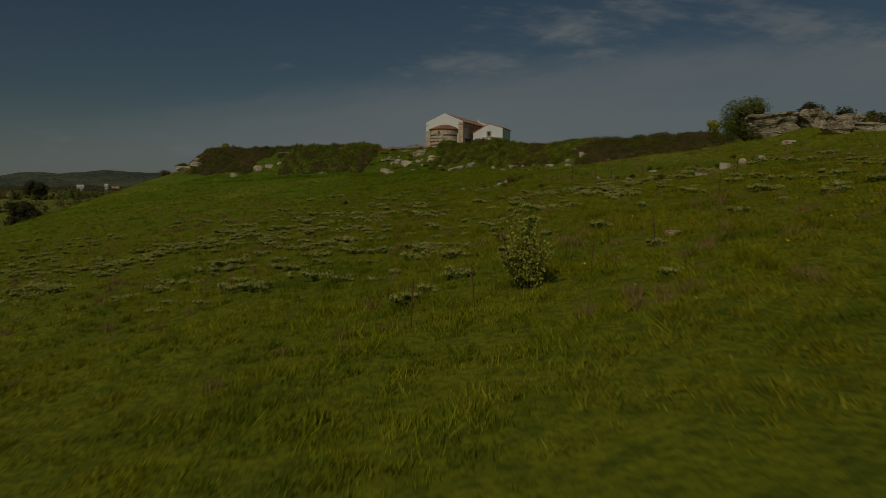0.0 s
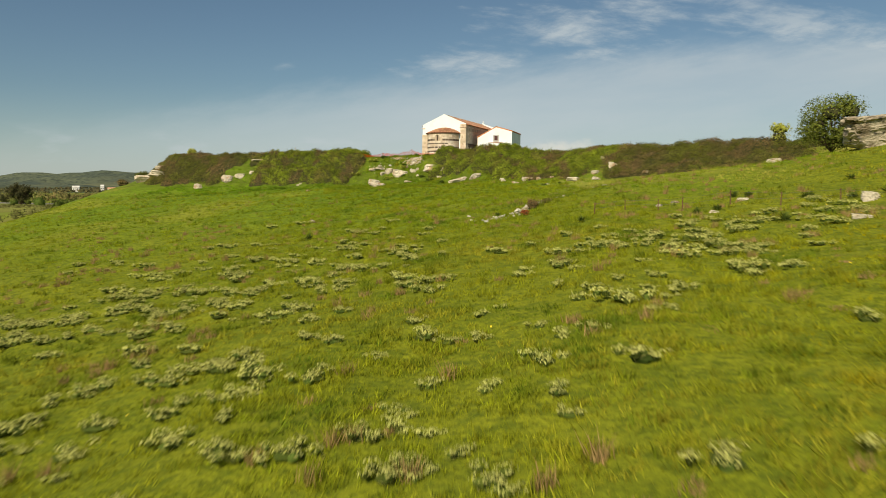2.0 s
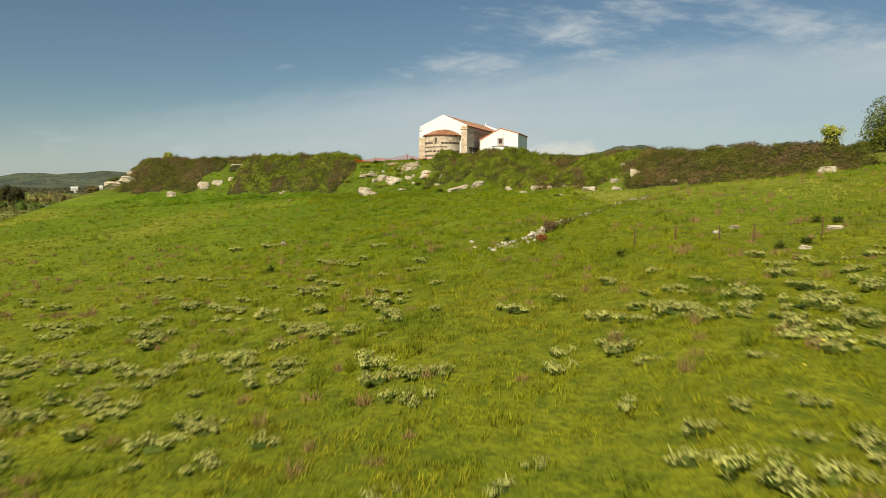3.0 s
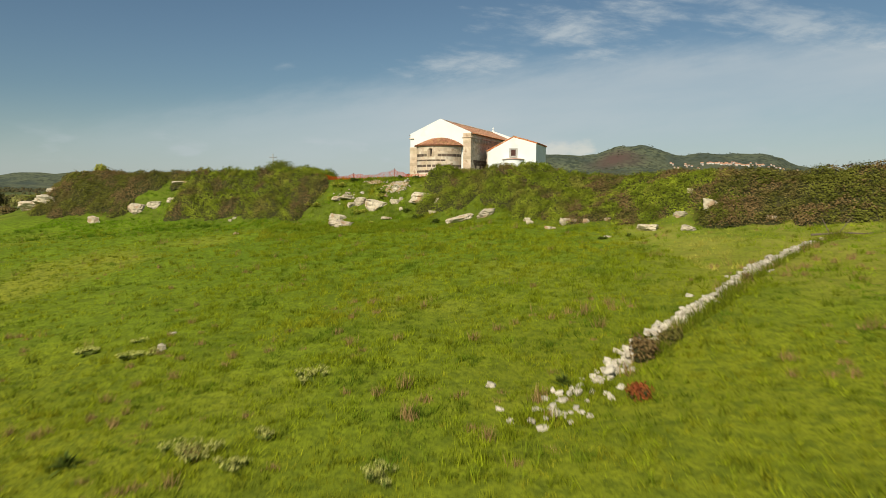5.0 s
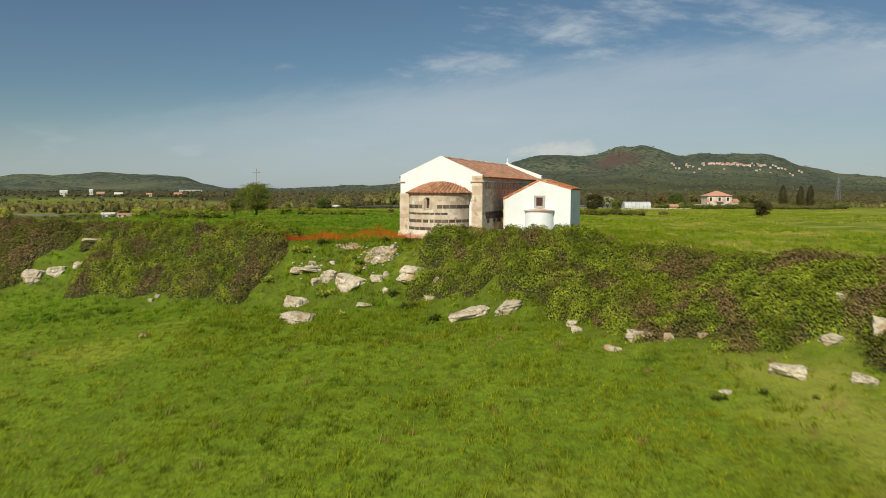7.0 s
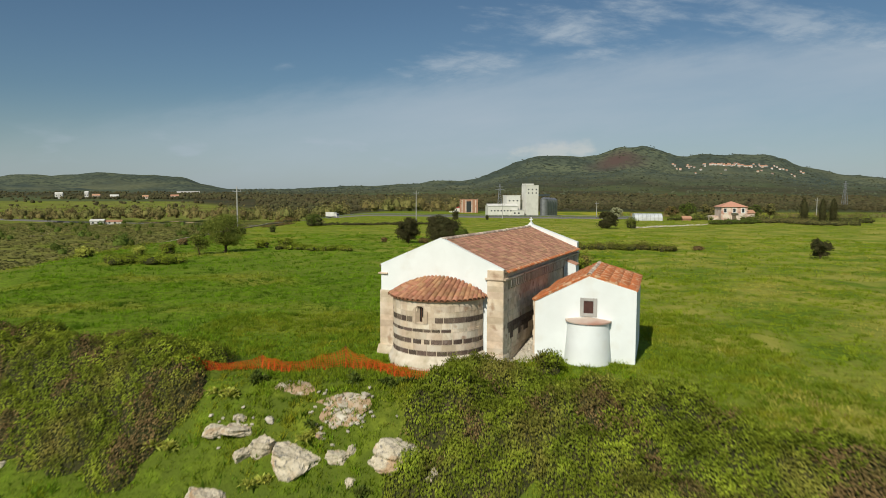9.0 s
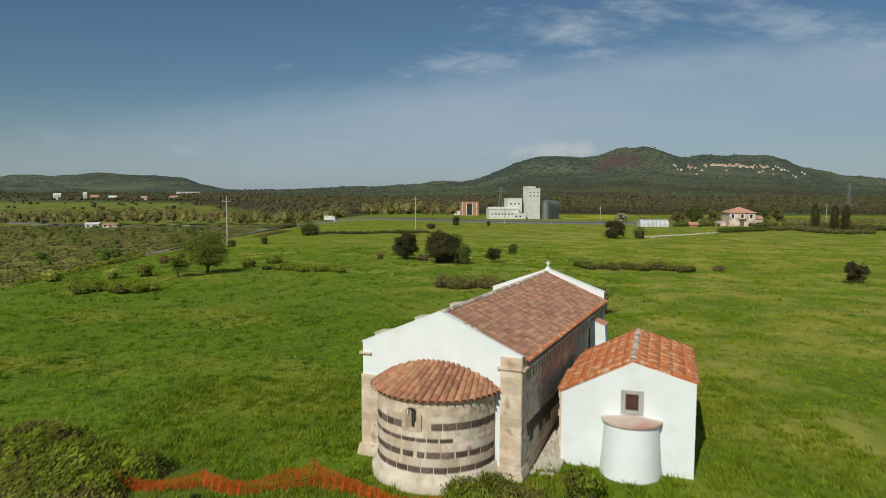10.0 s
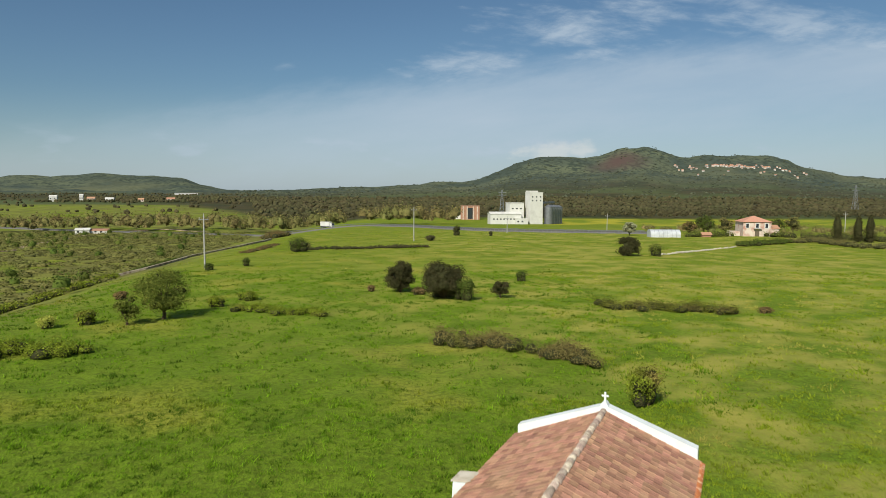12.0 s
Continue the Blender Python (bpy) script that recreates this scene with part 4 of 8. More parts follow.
cap_me = mesh_of(half_pipe(0.115, 0.10, 0.44), "ridge_cap", "ridge_cap", True)
for k in range(35):
    piece("ridge_cap", cap_me, roof, Matrix.Translation((rg.uniform(-0.012, 0.012), 0.04 + k * 0.395, RIDGE - 0.005)) @ Matrix.Rotation(math.pi / 2, 4, "Z") @ Matrix.Rotation(-0.02, 4, "Y"))
eave_me = mesh_of(half_pipe(0.075, 0.065, 0.16, 5), "eave_tile", "new_tile", True)
for k in range(84):
    piece("eave_tile", eave_me, roof, Matrix.Translation((3.225, 0.12 + k * 0.165, EAVE - 0.05)) @ Matrix.Rotation(math.pi, 4, "Z") @ Matrix.Rotation(-pitch, 4, "Y"))
part("coping", slab(bmesh.new(), [(-3.0, 4.115), (0, 5.405), (2.97, 4.13), (2.99, 4.175), (0, 5.455), (-3.02, 4.16)], "y", 0.004, 0.14), "plaster", church, "thin white coping of the gable")

# cross on the rear gable
b = bmesh.new()
slab(b, [(-0.15, 5.38), (0.15, 5.38), (0.09, 5.50), (0.045, 5.55), (-0.045, 5.55), (-0.09, 5.50)], "y", LONG - 0.30, LONG)
box(b, -0.034, 0.034, LONG - 0.185, LONG - 0.115, 5.55, 5.86, 0.01)
box(b, -0.12, -0.034, LONG - 0.18, LONG - 0.12, 5.70, 5.76, 0.01)
box(b, 0.034, 0.12, LONG - 0.18, LONG - 0.12, 5.70, 5.76, 0.01)
part("cross", b, "plaster", church, "small white stone cross")

# the apse roof: barrel tiles fanned over a half cone that leans on the gable
NROW, FOCUS, RISE = 27, 6.0, 0.345
fan = []
for k in range(2 * NROW + 1):
    a = math.pi * k / (2 * NROW)
    e = Vector((-2.18 * math.cos(a), -2.18 * math.sin(a), 2.96))
    way = Vector((0, FOCUS, 0)) - Vector((e.x, e.y, 0))
    run = way.length * (-e.y / way.y) if e.y < -0.001 else 0.0
    fan.append((e, way.normalized(), run))
cone = bmesh.new()
rim, low, top_v = [], [], []
for e, way, run in fan:
    rim.append(cone.verts.new(e))
    low.append(cone.verts.new(e - Vector((0, 0, 0.05))))
    top_v.append(cone.verts.new(e + way * (run + 0.01) + Vector((0, 0, RISE * run))))
for k in range(len(fan) - 1):
    cone.faces.new((rim[k], rim[k + 1], top_v[k + 1], top_v[k]))
    cone.faces.new((rim[k], low[k], low[k + 1], rim[k + 1]))
bmesh.ops.recalc_face_normals(cone, faces=cone.faces[:])
aroof = part("apse_roof", cone, "coppi", church, "fanned roof of red-brown barrel tiles")
cpitch = math.atan(RISE)
cone_me = mesh_of(half_pipe(0.118, 0.098, 0.45, 7), "barrel_tile", "coppi", True)
for k in range(NROW):
    e, way, run = fan[2 * k + 1]
    j = 0
    while j * 0.37 < run - 0.05:
        d = j * 0.37 - 0.09
        left_ = min(0.45, run - d + 0.03) / 0.45
        wsc = (FOCUS + 2.3 - d) / (FOCUS + 2.3)
        p = e + way * d + Vector((rg.uniform(-0.006, 0.006), 0, RISE * d + 0.015 + rg.uniform(0, 0.010)))
        m = Matrix.Translation(p) @ Matrix.Rotation(math.atan2(way.y, way.x) + rg.uniform(-0.02, 0.02), 4, "Z") @ Matrix.Rotation(-cpitch + 0.03, 4, "Y") @ Matrix.Diagonal((left_, wsc, wsc, 1))
        piece("barrel_tile", cone_me, aroof, m)
        j += 1

# ---- the side chapel ----
chapel = thing("chapel", "small whitewashed chapel with a low round apse and orange clay roof", "chapel", pose(6.17, 2.28, 0, 0, 0, 6.0))
WL, WR, CL = -2.08, 2.04, 5.35
b = slab(bmesh.new(), [(WL, -0.4), (WR, -0.4), (WR, 3.22), (0, 3.80), (WL, 2.72)], "y", 0.0, 0.35)
cw = part("wall", b, "plaster", chapel, "white limewashed chapel front")
b = slab(bmesh.new(), [(WL, -0.4), (WR, -0.4), (WR, 3.22), (0, 3.80), (WL, 2.72)], "y", CL - 0.3, CL)
part("wall", b, "plaster", chapel)
part("wall", box(bmesh.new(), WR - 0.35, WR, 0.35, CL - 0.3, -0.4, 3.2), "plaster", chapel)
part("wall", box(bmesh.new(), WL, WL + 0.35, 0.35, CL - 0.3, -0.4, 2.7), "plaster", chapel)
part("wall_return", slab(bmesh.new(), [(WL - 0.30, -0.3), (WL, -0.3), (WL, 2.70), (WL - 0.30, 2.56)], "y", 0.03, 0.35), "plaster", chapel, "whitewashed strip beside the chapel front")
toothed = part("toothed_stones", bmesh.new(), "sand", chapel, "ragged stone edge beside the chapel front")
for k in range(11):
    piece("stone", ashlar((0.10, 0.16, 0.07)[k % 3], 0.3, 0.225, "sand"), toothed, pose(WL - 0.33, 0.05, 0.1 + k * 0.225))
b = bmesh.new()
r_top, r_bot = 0.90, 1.04
ringsc = [[b.verts.new((-rr * math.cos(math.pi * k / 28), -rr * math.sin(math.pi * k / 28), zz)) for rr, zz in ((r_bot, -0.45), (r_bot, 0.0), (0.97, 0.8), (r_top, 1.84))] for k in range(29)]
for k in range(28):
    for j in range(3):
        b.faces.new((ringsc[k][j], ringsc[k + 1][j], ringsc[k + 1][j + 1], ringsc[k][j + 1]))
bmesh.ops.recalc_face_normals(b, faces=b.faces[:])
part("apse", b, "plaster", chapel, "low white rounded apse", True)
b = bmesh.new()
capring = [(-1.0 * math.cos(math.pi * k / 28), -0.98 * math.sin(math.pi * k / 28)) for k in range(29)]
lo_ = [b.verts.new((q[0], q[1], 1.82)) for q in capring]
hi_ = [b.verts.new((q[0], q[1], 1.88)) for q in capring]
back_l, back_r, top_ = b.verts.new((-0.9, 0.0, 1.94)), b.verts.new((0.9, 0.0, 1.94)), b.verts.new((0, 0.0, 2.0))
for k in range(28):
    b.faces.new((lo_[k], lo_[k + 1], hi_[k + 1], hi_[k]))
    b.faces.new((hi_[k], hi_[k + 1], top_))
b.faces.new(lo_[::-1])
bmesh.ops.recalc_face_normals(b, faces=b.faces[:])
part("apse_cap", b, "pink", chapel, "pinkish mortar cap of the small apse")
cwin = part("window", bmesh.new(), "concrete", chapel, "small square window with a grey stone surround")
b = bmesh.new()
for x0, x1, z0, z1 in ((-0.37, -0.21, 2.02, 2.84), (0.21, 0.37, 2.02, 2.84), (-0.21, 0.21, 2.71, 2.84), (-0.21, 0.21, 2.02, 2.16)):
    box(b, x0, x1, -0.05, 0.0, z0, z1, 0.01)
part("window_frame", b, "concrete", cwin)
part("window_opening", box(bmesh.new(), -0.21, 0.21, -0.012, -0.004, 2.16, 2.71), "shutter", cwin, "dark reddish wooden shutter set back")
# roof of the chapel
b = slab(bmesh.new(), [(WL - 0.36, 2.57), (0, 3.80), (WR + 0.04, 3.20), (WR + 0.04, 3.25), (0, 3.85), (WL - 0.36, 2.62)], "y", 0.02, CL + 0.05)
croof = part("roof", b, "new_tile", chapel, "orange clay barrel tiles patched with pale lichen")
barrel = mesh_of(half_pipe(0.105, 0.085, 0.47, 6), "barrel_tile", "new_tile", True)
for sgn, x_e, z_e in ((1, WR + 0.07, 3.22), (-1, WL - 0.42, 2.58)):
    lng = math.hypot(x_e, 3.84 - z_e)
    pt = math.atan2(3.84 - z_e, abs(x_e))
    nn = int(round(lng / 0.42))
    stp = lng / nn
    for c in range(25):
        for r in range(nn):
            m = Matrix.Translation((x_e - sgn * r * stp * math.cos(pt), 0.06 + (c + 0.5) * 0.213, z_e + 0.02 + r * stp * math.sin(pt) + rg.uniform(0, 0.012)))
            m = m @ (Matrix.Rotation(math.pi, 4, "Z") if sgn > 0 else Matrix()) @ Matrix.Rotation(rg.uniform(-0.02, 0.02), 4, "Z") @ Matrix.Rotation(-pt, 4, "Y")
            if sgn < 0 and r == 0 and c > 12:
                continue
            piece("barrel_tile", barrel, croof, m)
ccap = mesh_of(half_pipe(0.125, 0.11, 0.44), "ridge_cap", "ridge_cap", True)
for k in range(13):
    piece("ridge_cap", ccap, croof, Matrix.Translation((0, 0.02 + k * 0.405, 3.86)) @ Matrix.Rotation(math.pi / 2, 4, "Z") @ Matrix.Rotation(-0.02, 4, "Y"))
# worn ramp of stone between church and chapel
ramp = tagged(new("stone_ramp", mesh_of(slab(bmesh.new(), [(1.2, -0.3), (5.6, -0.3), (5.6, 0.75), (1.2, 0.02)], "x", 3.06, 3.95), "stone_ramp", "rubble")), "sloping rubble and earth between church and chapel", "rubble ramp")

# ---- plants ----
def z_at(x, y):
    return float(land(x, y))


def leaf_quads(p, nrm, size, rg, slim=0.5):
    """Diamond leaves at places p, facing about the ways nrm."""
    n = len(p)
    nrm = nrm + rg.normal(0, 0.4, (n, 3))
    nrm /= np.linalg.norm(nrm, axis=1)[:, None]
    t = np.cross(nrm, rg.normal(0, 1, (n, 3)))
    t /= np.linalg.norm(t, axis=1)[:, None] + 1e-9
    u = np.cross(nrm, t)
    ln = (size * rg.uniform(0.6, 1.35, n))[:, None]
    v = np.stack([p - t * ln * 0.5, p + u * ln * slim * 0.5 + nrm * ln * 0.08, p + t * ln * 0.5, p - u * ln * slim * 0.5 + nrm * ln * 0.08], 1).reshape(-1, 3)
    return v, np.arange(n * 4).reshape(n, 4)


def clump(center, radii, n, rg, fill=0.35, low=-0.25):
    """Places and outward ways over a lumpy ellipsoid, with some leaves inside it."""
    d = rg.normal(0, 1, (n, 3))
    d /= np.linalg.norm(d, axis=1)[:, None]
    d[:, 2] = np.where(d[:, 2] < low, -d[:, 2], d[:, 2])
    k = rg.randint(0, 9999)
    bump_ = 1 + 0.16 * np.sin(d[:, 0] * 5 + k) + 0.16 * np.sin(d[:, 1] * 6 + k * 1.7) + 0.12 * np.sin(d[:, 2] * 9 + k)
    r = bump_ * np.where(rg.rand(n) < fill, rg.uniform(0.35, 0.9, n), rg.uniform(0.86, 1.06, n))
    return np.array(center) + d * r[:, None] * np.array(radii), d


def joined(vf):
    vs, fs, base = [], [], 0
    for v, f in vf:
        vs.append(v)
        fs.append(f + base)
        base += len(v)
    return np.concatenate(vs), np.concatenate(fs)


def add_mesh(name, me, parent, label=""):
    ob = new(name, me)
    ob.parent = parent
    return tagged(ob, label)


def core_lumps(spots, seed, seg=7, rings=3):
    """Uneven upper half-lumps at (x, y, z, radius, height), in a dark colour that stands for the shade between the
    leaves.
    """
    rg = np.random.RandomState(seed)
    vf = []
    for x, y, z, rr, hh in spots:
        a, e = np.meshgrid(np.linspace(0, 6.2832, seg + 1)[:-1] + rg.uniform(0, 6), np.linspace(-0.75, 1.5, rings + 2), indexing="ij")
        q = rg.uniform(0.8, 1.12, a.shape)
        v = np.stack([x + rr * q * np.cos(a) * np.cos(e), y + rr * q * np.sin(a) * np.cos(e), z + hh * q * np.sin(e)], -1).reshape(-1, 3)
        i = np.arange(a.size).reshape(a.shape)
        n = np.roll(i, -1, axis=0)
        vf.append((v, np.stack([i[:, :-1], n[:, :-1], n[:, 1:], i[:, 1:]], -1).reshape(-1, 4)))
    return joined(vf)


def bush(name, x, y, w, h, label, category="bush", leaf="leaf", seed=0, size=0.12, n=1600, stems=True, lumps=7, group=""):
    """A bush: a few stems and a crown of leaves in uneven lumps. w: breadth, h: height."""
    rg = np.random.RandomState(seed)
    t = thing(name, label, category, pose(x, y, z_at(x, y) - 0.06), group)
    vf, inner = [], []
    core = 0.4 if leaf in ("leaf_fresh", "leaf_pale", "far_leaf_light") else 0.6
    for k in range(lumps):
        a, d = rg.uniform(0, 6.28), rg.uniform(0.1, 0.52) * w / 2 if k else 0.0
        rr = rg.uniform(0.42, 0.62) * w / 2
        hz = rg.uniform(0.45, 0.72) * h if k else 0.62 * h
        p, dr = clump((d * math.cos(a), d * math.sin(a), hz), (rr, rr, min(rr, 0.42 * h)), n // lumps, rg)
        vf.append(leaf_quads(p, dr, size, rg))
        inner.append((d * math.cos(a), d * math.sin(a), hz, rr * core, min(rr, 0.42 * h) * core))
        inner.append((d * math.cos(a), d * math.sin(a), hz * 0.4, rr * core * 0.9, hz * 0.4))
        p, dr = clump((d * math.cos(a), d * math.sin(a), hz * 0.45), (rr * 0.8, rr * 0.8, hz * 0.5), n // lumps // 3, rg)
        vf.append(leaf_quads(p, dr, size, rg))
    v, f = joined(vf)
    v[:, 2] = np.maximum(v[:, 2], 0.02)
    add_mesh("foliage", arrays_mesh("foliage", v, f, leaf), t)
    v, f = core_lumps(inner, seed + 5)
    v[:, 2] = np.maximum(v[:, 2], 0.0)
    add_mesh("twig_mass", arrays_mesh("twig_mass", v, f, "shade_twigs", True), t, "inner twig lumps coloured dark for the shade between leaves")
    if stems:
        for k in range(4):
            a = rg.uniform(0, 6.28)
            b = bmesh.new()
            p0 = Vector((0.12 * math.cos(a), 0.12 * math.sin(a), 0))
            p1 = Vector((w * 0.10 * math.cos(a), w * 0.10 * math.sin(a), h * 0.35))
            p2 = Vector((w * 0.24 * math.cos(a + 0.4), w * 0.24 * math.sin(a + 0.4), h * 0.72))
            tube(b, p0, p1, 0.018 * h + 0.01, 0.013 * h + 0.008, 6)
            tube(b, p1, p2, 0.013 * h + 0.008, 0.006 * h + 0.003, 6)
            part("stem", b, "bark", t)
    return t


def tree(name, x, y, w, h, label, leaf="leaf", seed=0, size=0.2, n=5000, clear=0.28, lean=0.0, lumps=12, category="tree", group="", dense=True):
    """A tree: a tapered trunk, limbs, and a crown of separate leaf clumps with gaps between them."""
    rg = np.random.RandomState(seed)
    t = thing(name, label, category, pose(x, y, z_at(x, y) - 0.1), group)
    fork = Vector((lean * h * 0.3, 0, clear * h + 0.1))
    b = bmesh.new()
    tube(b, (0, 0, 0), fork * 0.5 + Vector((0.03 * h, 0, 0)), 0.045 * h, 0.034 * h, 9)
    tube(b, fork * 0.5 + Vector((0.03 * h, 0, 0)), fork, 0.034 * h, 0.028 * h, 9)
    part("trunk", b, "bark", t)
    vf, inner = [], []
    for k in range(lumps):
        a = k * 2.4 + rg.uniform(-0.4, 0.4)
        e = rg.uniform(0.0, 1.0)
        d = (0.15 + 0.62 * math.sqrt(1 - (2 * e - 1) ** 2) * rg.uniform(0.6, 1.0)) * w / 2
        c = Vector((fork.x + d * math.cos(a), d * math.sin(a), (clear + 0.12 + 0.66 * e * (1 - clear)) * h))
        rr = rg.uniform(0.26, 0.40) * w / 2 * 1.15
        inner.append((c.x, c.y, c.z, rr * 0.55, rr * 0.42))
        p, dr = clump(c, (rr, rr, rr * 0.78), n // lumps, rg, 0.3, -0.6)
        vf.append(leaf_quads(p, dr, size, rg))
        b = bmesh.new()
        mid = fork.lerp(c, 0.5) + Vector((0, 0, 0.04 * h))
        tube(b, fork, mid, 0.018 * h, 0.011 * h, 6)
        tube(b, mid, c, 0.011 * h, 0.004 * h, 6)
        part("limb", b, "bark", t)
    v, f = joined(vf)
    add_mesh("crown", arrays_mesh("crown", v, f, leaf), t)
    if clear < 0.2 and dense:
        inner.append((fork.x, 0, (0.5 + clear / 2) * h, 0.24 * w, 0.26 * h))
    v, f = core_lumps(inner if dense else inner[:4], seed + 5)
    add_mesh("inner_crown", arrays_mesh("inner_crown", v, f, "shade_twigs", True), t, "inner crown lumps coloured dark for the shade between leaves")
    return t


def cypress(x, y, w, h, label, seed):
    """A narrow upright column of dense foliage on a short trunk."""
    rg = np.random.RandomState(seed)
    t = thing("cypress", label, "tree", pose(x, y, z_at(x, y) - 0.1))
    part("trunk", tube(bmesh.new(), (0, 0, 0), (0, 0, 0.3 * h), 0.16, 0.12, 8), "bark", t)
    vf = []
    for k in range(30):
        u = (k + 0.5) / 30
        rr = w / 2 * (0.55 + 0.45 * min(1, u * 5)) * math.sqrt(max(0.06, 1 - max(0, u - 0.25) / 0.78))
        a = rg.uniform(0, 6.28)
        c = (0.22 * rr * math.cos(a), 0.22 * rr * math.sin(a), 0.4 + u * (h - 0.8))
        p, dr = clump(c, (rr, rr, 0.06 * h), 120, rg, 0.2, -0.8)
        vf.append(leaf_quads(p, dr + np.array((0, 0, 0.4)), 0.32, rg, 0.6))
    v, f = joined(vf)
    add_mesh("crown", arrays_mesh("crown", v, f, "leaf_dark"), t)
    v, f = core_lumps([(0, 0, 0.48 * h, 0.36 * w, 0.46 * h)], seed + 5, 9, 6)
    add_mesh("inner_crown", arrays_mesh("inner_crown", v, f, "shade_twigs", True), t, "inner crown lumps coloured dark for the shade between leaves")
    return t


def foot_line(x):
    return -9.5 - 0.085 * max(-x, 0) - 0.23 * min(max(x - 3, 0), 40) + 0.8 * max(-37 - x, 0)


def blades(p, way, length, width, droop):
    """Narrow two-piece leaves from places p along ways; they bend down by droop."""
    n = len(p)
    way = way / np.linalg.norm(way, axis=1)[:, None]
    sd = np.cross(way, np.array((0, 0, 1.0)))
    sd /= np.linalg.norm(sd, axis=1)[:, None] + 1e-6
    ln, w2 = length[:, None], width[:, None] / 2
    mid = p + way * ln * 0.55
    tip = p + way * ln - np.array((0, 0, 1.0)) * (ln * droop)
    v = np.stack([p, mid + sd * w2, tip, mid - sd * w2], 1).reshape(-1, 3)
    return v, np.arange(n * 4).reshape(n, 4)


def thicket(label, x0, x1, d0, d1, leaf, seed, high=0.9, per=120, size=0.14, brown=0.1):
    """A bramble thicket draped over the scarp between two stations, from d0 to d1 behind its foot: an inner twig mass
    coloured dark as shade, under a skin of leaves and arching shoots.
    """
    rg = np.random.RandomState(seed)
    cx, cy = (x0 + x1) / 2, foot_line((x0 + x1) / 2) + (d0 + d1) / 2
    cz = z_at(cx, cy)
    t = thing("bramble_thicket", label, "bramble thicket", pose(cx, cy, cz - 0.3))
    foot_v = np.vectorize(foot_line)

    def inside(x, dd):
        """How far inside the thicket's wandering edge a place lies."""
        y = foot_v(x) + dd
        e0 = d0 + 0.55 * wave(x, y, seed + 1, 4.5) + 0.3 * wave(x, y, seed + 21, 1.4)
        e1 = d1 + 0.7 * wave(x, y, seed + 2, 5.0) + 0.3 * wave(x, y, seed + 22, 1.5)
        side = np.minimum(x - x0, x1 - x) + 0.7 * wave(x, y, seed + 3, 4.0) + 0.3 * wave(x, y, seed + 23, 1.2)
        return y, np.minimum(np.minimum(dd - e0, e1 - dd), side)

    # single bushes grown together: rounded heads of several sizes
    k = int((x1 - x0) * (d1 - d0) * 1.5)
    hx, hd, hr = rg.uniform(x0, x1, k), rg.uniform(d0, d1, k), rg.uniform(0.45, 1.25, k)
    hy, hin = inside(hx, hd)
    hh = high * hr * rg.uniform(0.65, 1.05, k)
    ok = hin > 0.25
    hx, hy, hr, hh = hx[ok], hy[ok], hr[ok], hh[ok]

    def skin(x, dd):
        """World height of the thicket's top at station x, dd behind the foot, and how leafy it is there."""
        y, inn = inside(x, dd)
        dome = np.zeros(x.shape)
        for a_, b_, r_, t_ in zip(hx, hy, hr, hh):
            q = 1 - ((x - a_) ** 2 + (y - b_) ** 2) / (r_ * r_)
            dome = np.maximum(dome, t_ * np.sqrt(np.clip(q, 0, 1)))
        env = np.maximum(sm(-0.1, 0.9, inn), sm(0.0, 0.25, dome))
        return y, land(x, y) + sm(-0.1, 0.9, inn) * 0.22 * high + dome * (1 + 0.22 * wave(x, y, seed + 6, 0.8)) - 0.12 * (1 - env), env

    step = 0.24
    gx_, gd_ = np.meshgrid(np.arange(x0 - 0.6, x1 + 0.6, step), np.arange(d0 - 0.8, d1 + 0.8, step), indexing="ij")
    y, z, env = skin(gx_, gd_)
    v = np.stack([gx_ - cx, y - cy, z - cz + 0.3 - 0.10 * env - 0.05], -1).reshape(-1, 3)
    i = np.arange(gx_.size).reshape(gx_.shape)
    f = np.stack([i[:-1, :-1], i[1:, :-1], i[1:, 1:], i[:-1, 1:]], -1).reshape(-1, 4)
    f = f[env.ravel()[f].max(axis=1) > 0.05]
    add_mesh("twig_mass", arrays_mesh("twig_mass", v, f, "shade_twigs", True), t, "inner twig mass coloured dark as the shade under the leaves")
    n = int((x1 - x0 + 1) * (d1 - d0 + 1) * per)
    x, dd = rg.uniform(x0 - 0.6, x1 + 0.6, n), rg.uniform(d0 - 0.8, d1 + 0.8, n)
    y, z, env = skin(x, dd)
    _, zx, _ = skin(x + 0.12, dd)
    y2, zy, _ = skin(x, dd + 0.12)
    keep = rg.rand(n) < sm(0.05, 0.35, env)
    nrm = np.stack([-(zx - z) / 0.12, -(zy - z) / 0.12, np.ones(n)], -1)
    nrm /= np.linalg.norm(nrm, axis=1)[:, None]
    p = np.stack([x - cx, y - cy, z - cz + 0.3], -1) + nrm * (rg.uniform(-0.14, 0.10, n) + 0.22 * np.clip(wave(x, y, seed + 9, 0.55), 0, 1) * rg.rand(n))[:, None]
    dry = (0.5 + 0.5 * wave(x, y, seed + 7, 5.0) + 0.35 * wave(x, y, seed + 8, 1.6)) * 0.75 < brown + rg.normal(0, 0.10, n)
    for name, mat, sel, lab in (("foliage", leaf, keep & ~dry, ""), ("dry_foliage", "bramble_brown", keep & dry & (rg.rand(n) < 0.75), "brown withered bramble")):
        if sel.sum():
            v, f = leaf_quads(p[sel], nrm[sel] + rg.normal(0, 0.25, (int(sel.sum()), 3)) + np.array((0, 0, 0.2)), size, rg, 0.7)
            add_mesh(name, arrays_mesh(name, v, f, mat), t, lab)
    m = int((x1 - x0) * (d1 - d0) * 14)
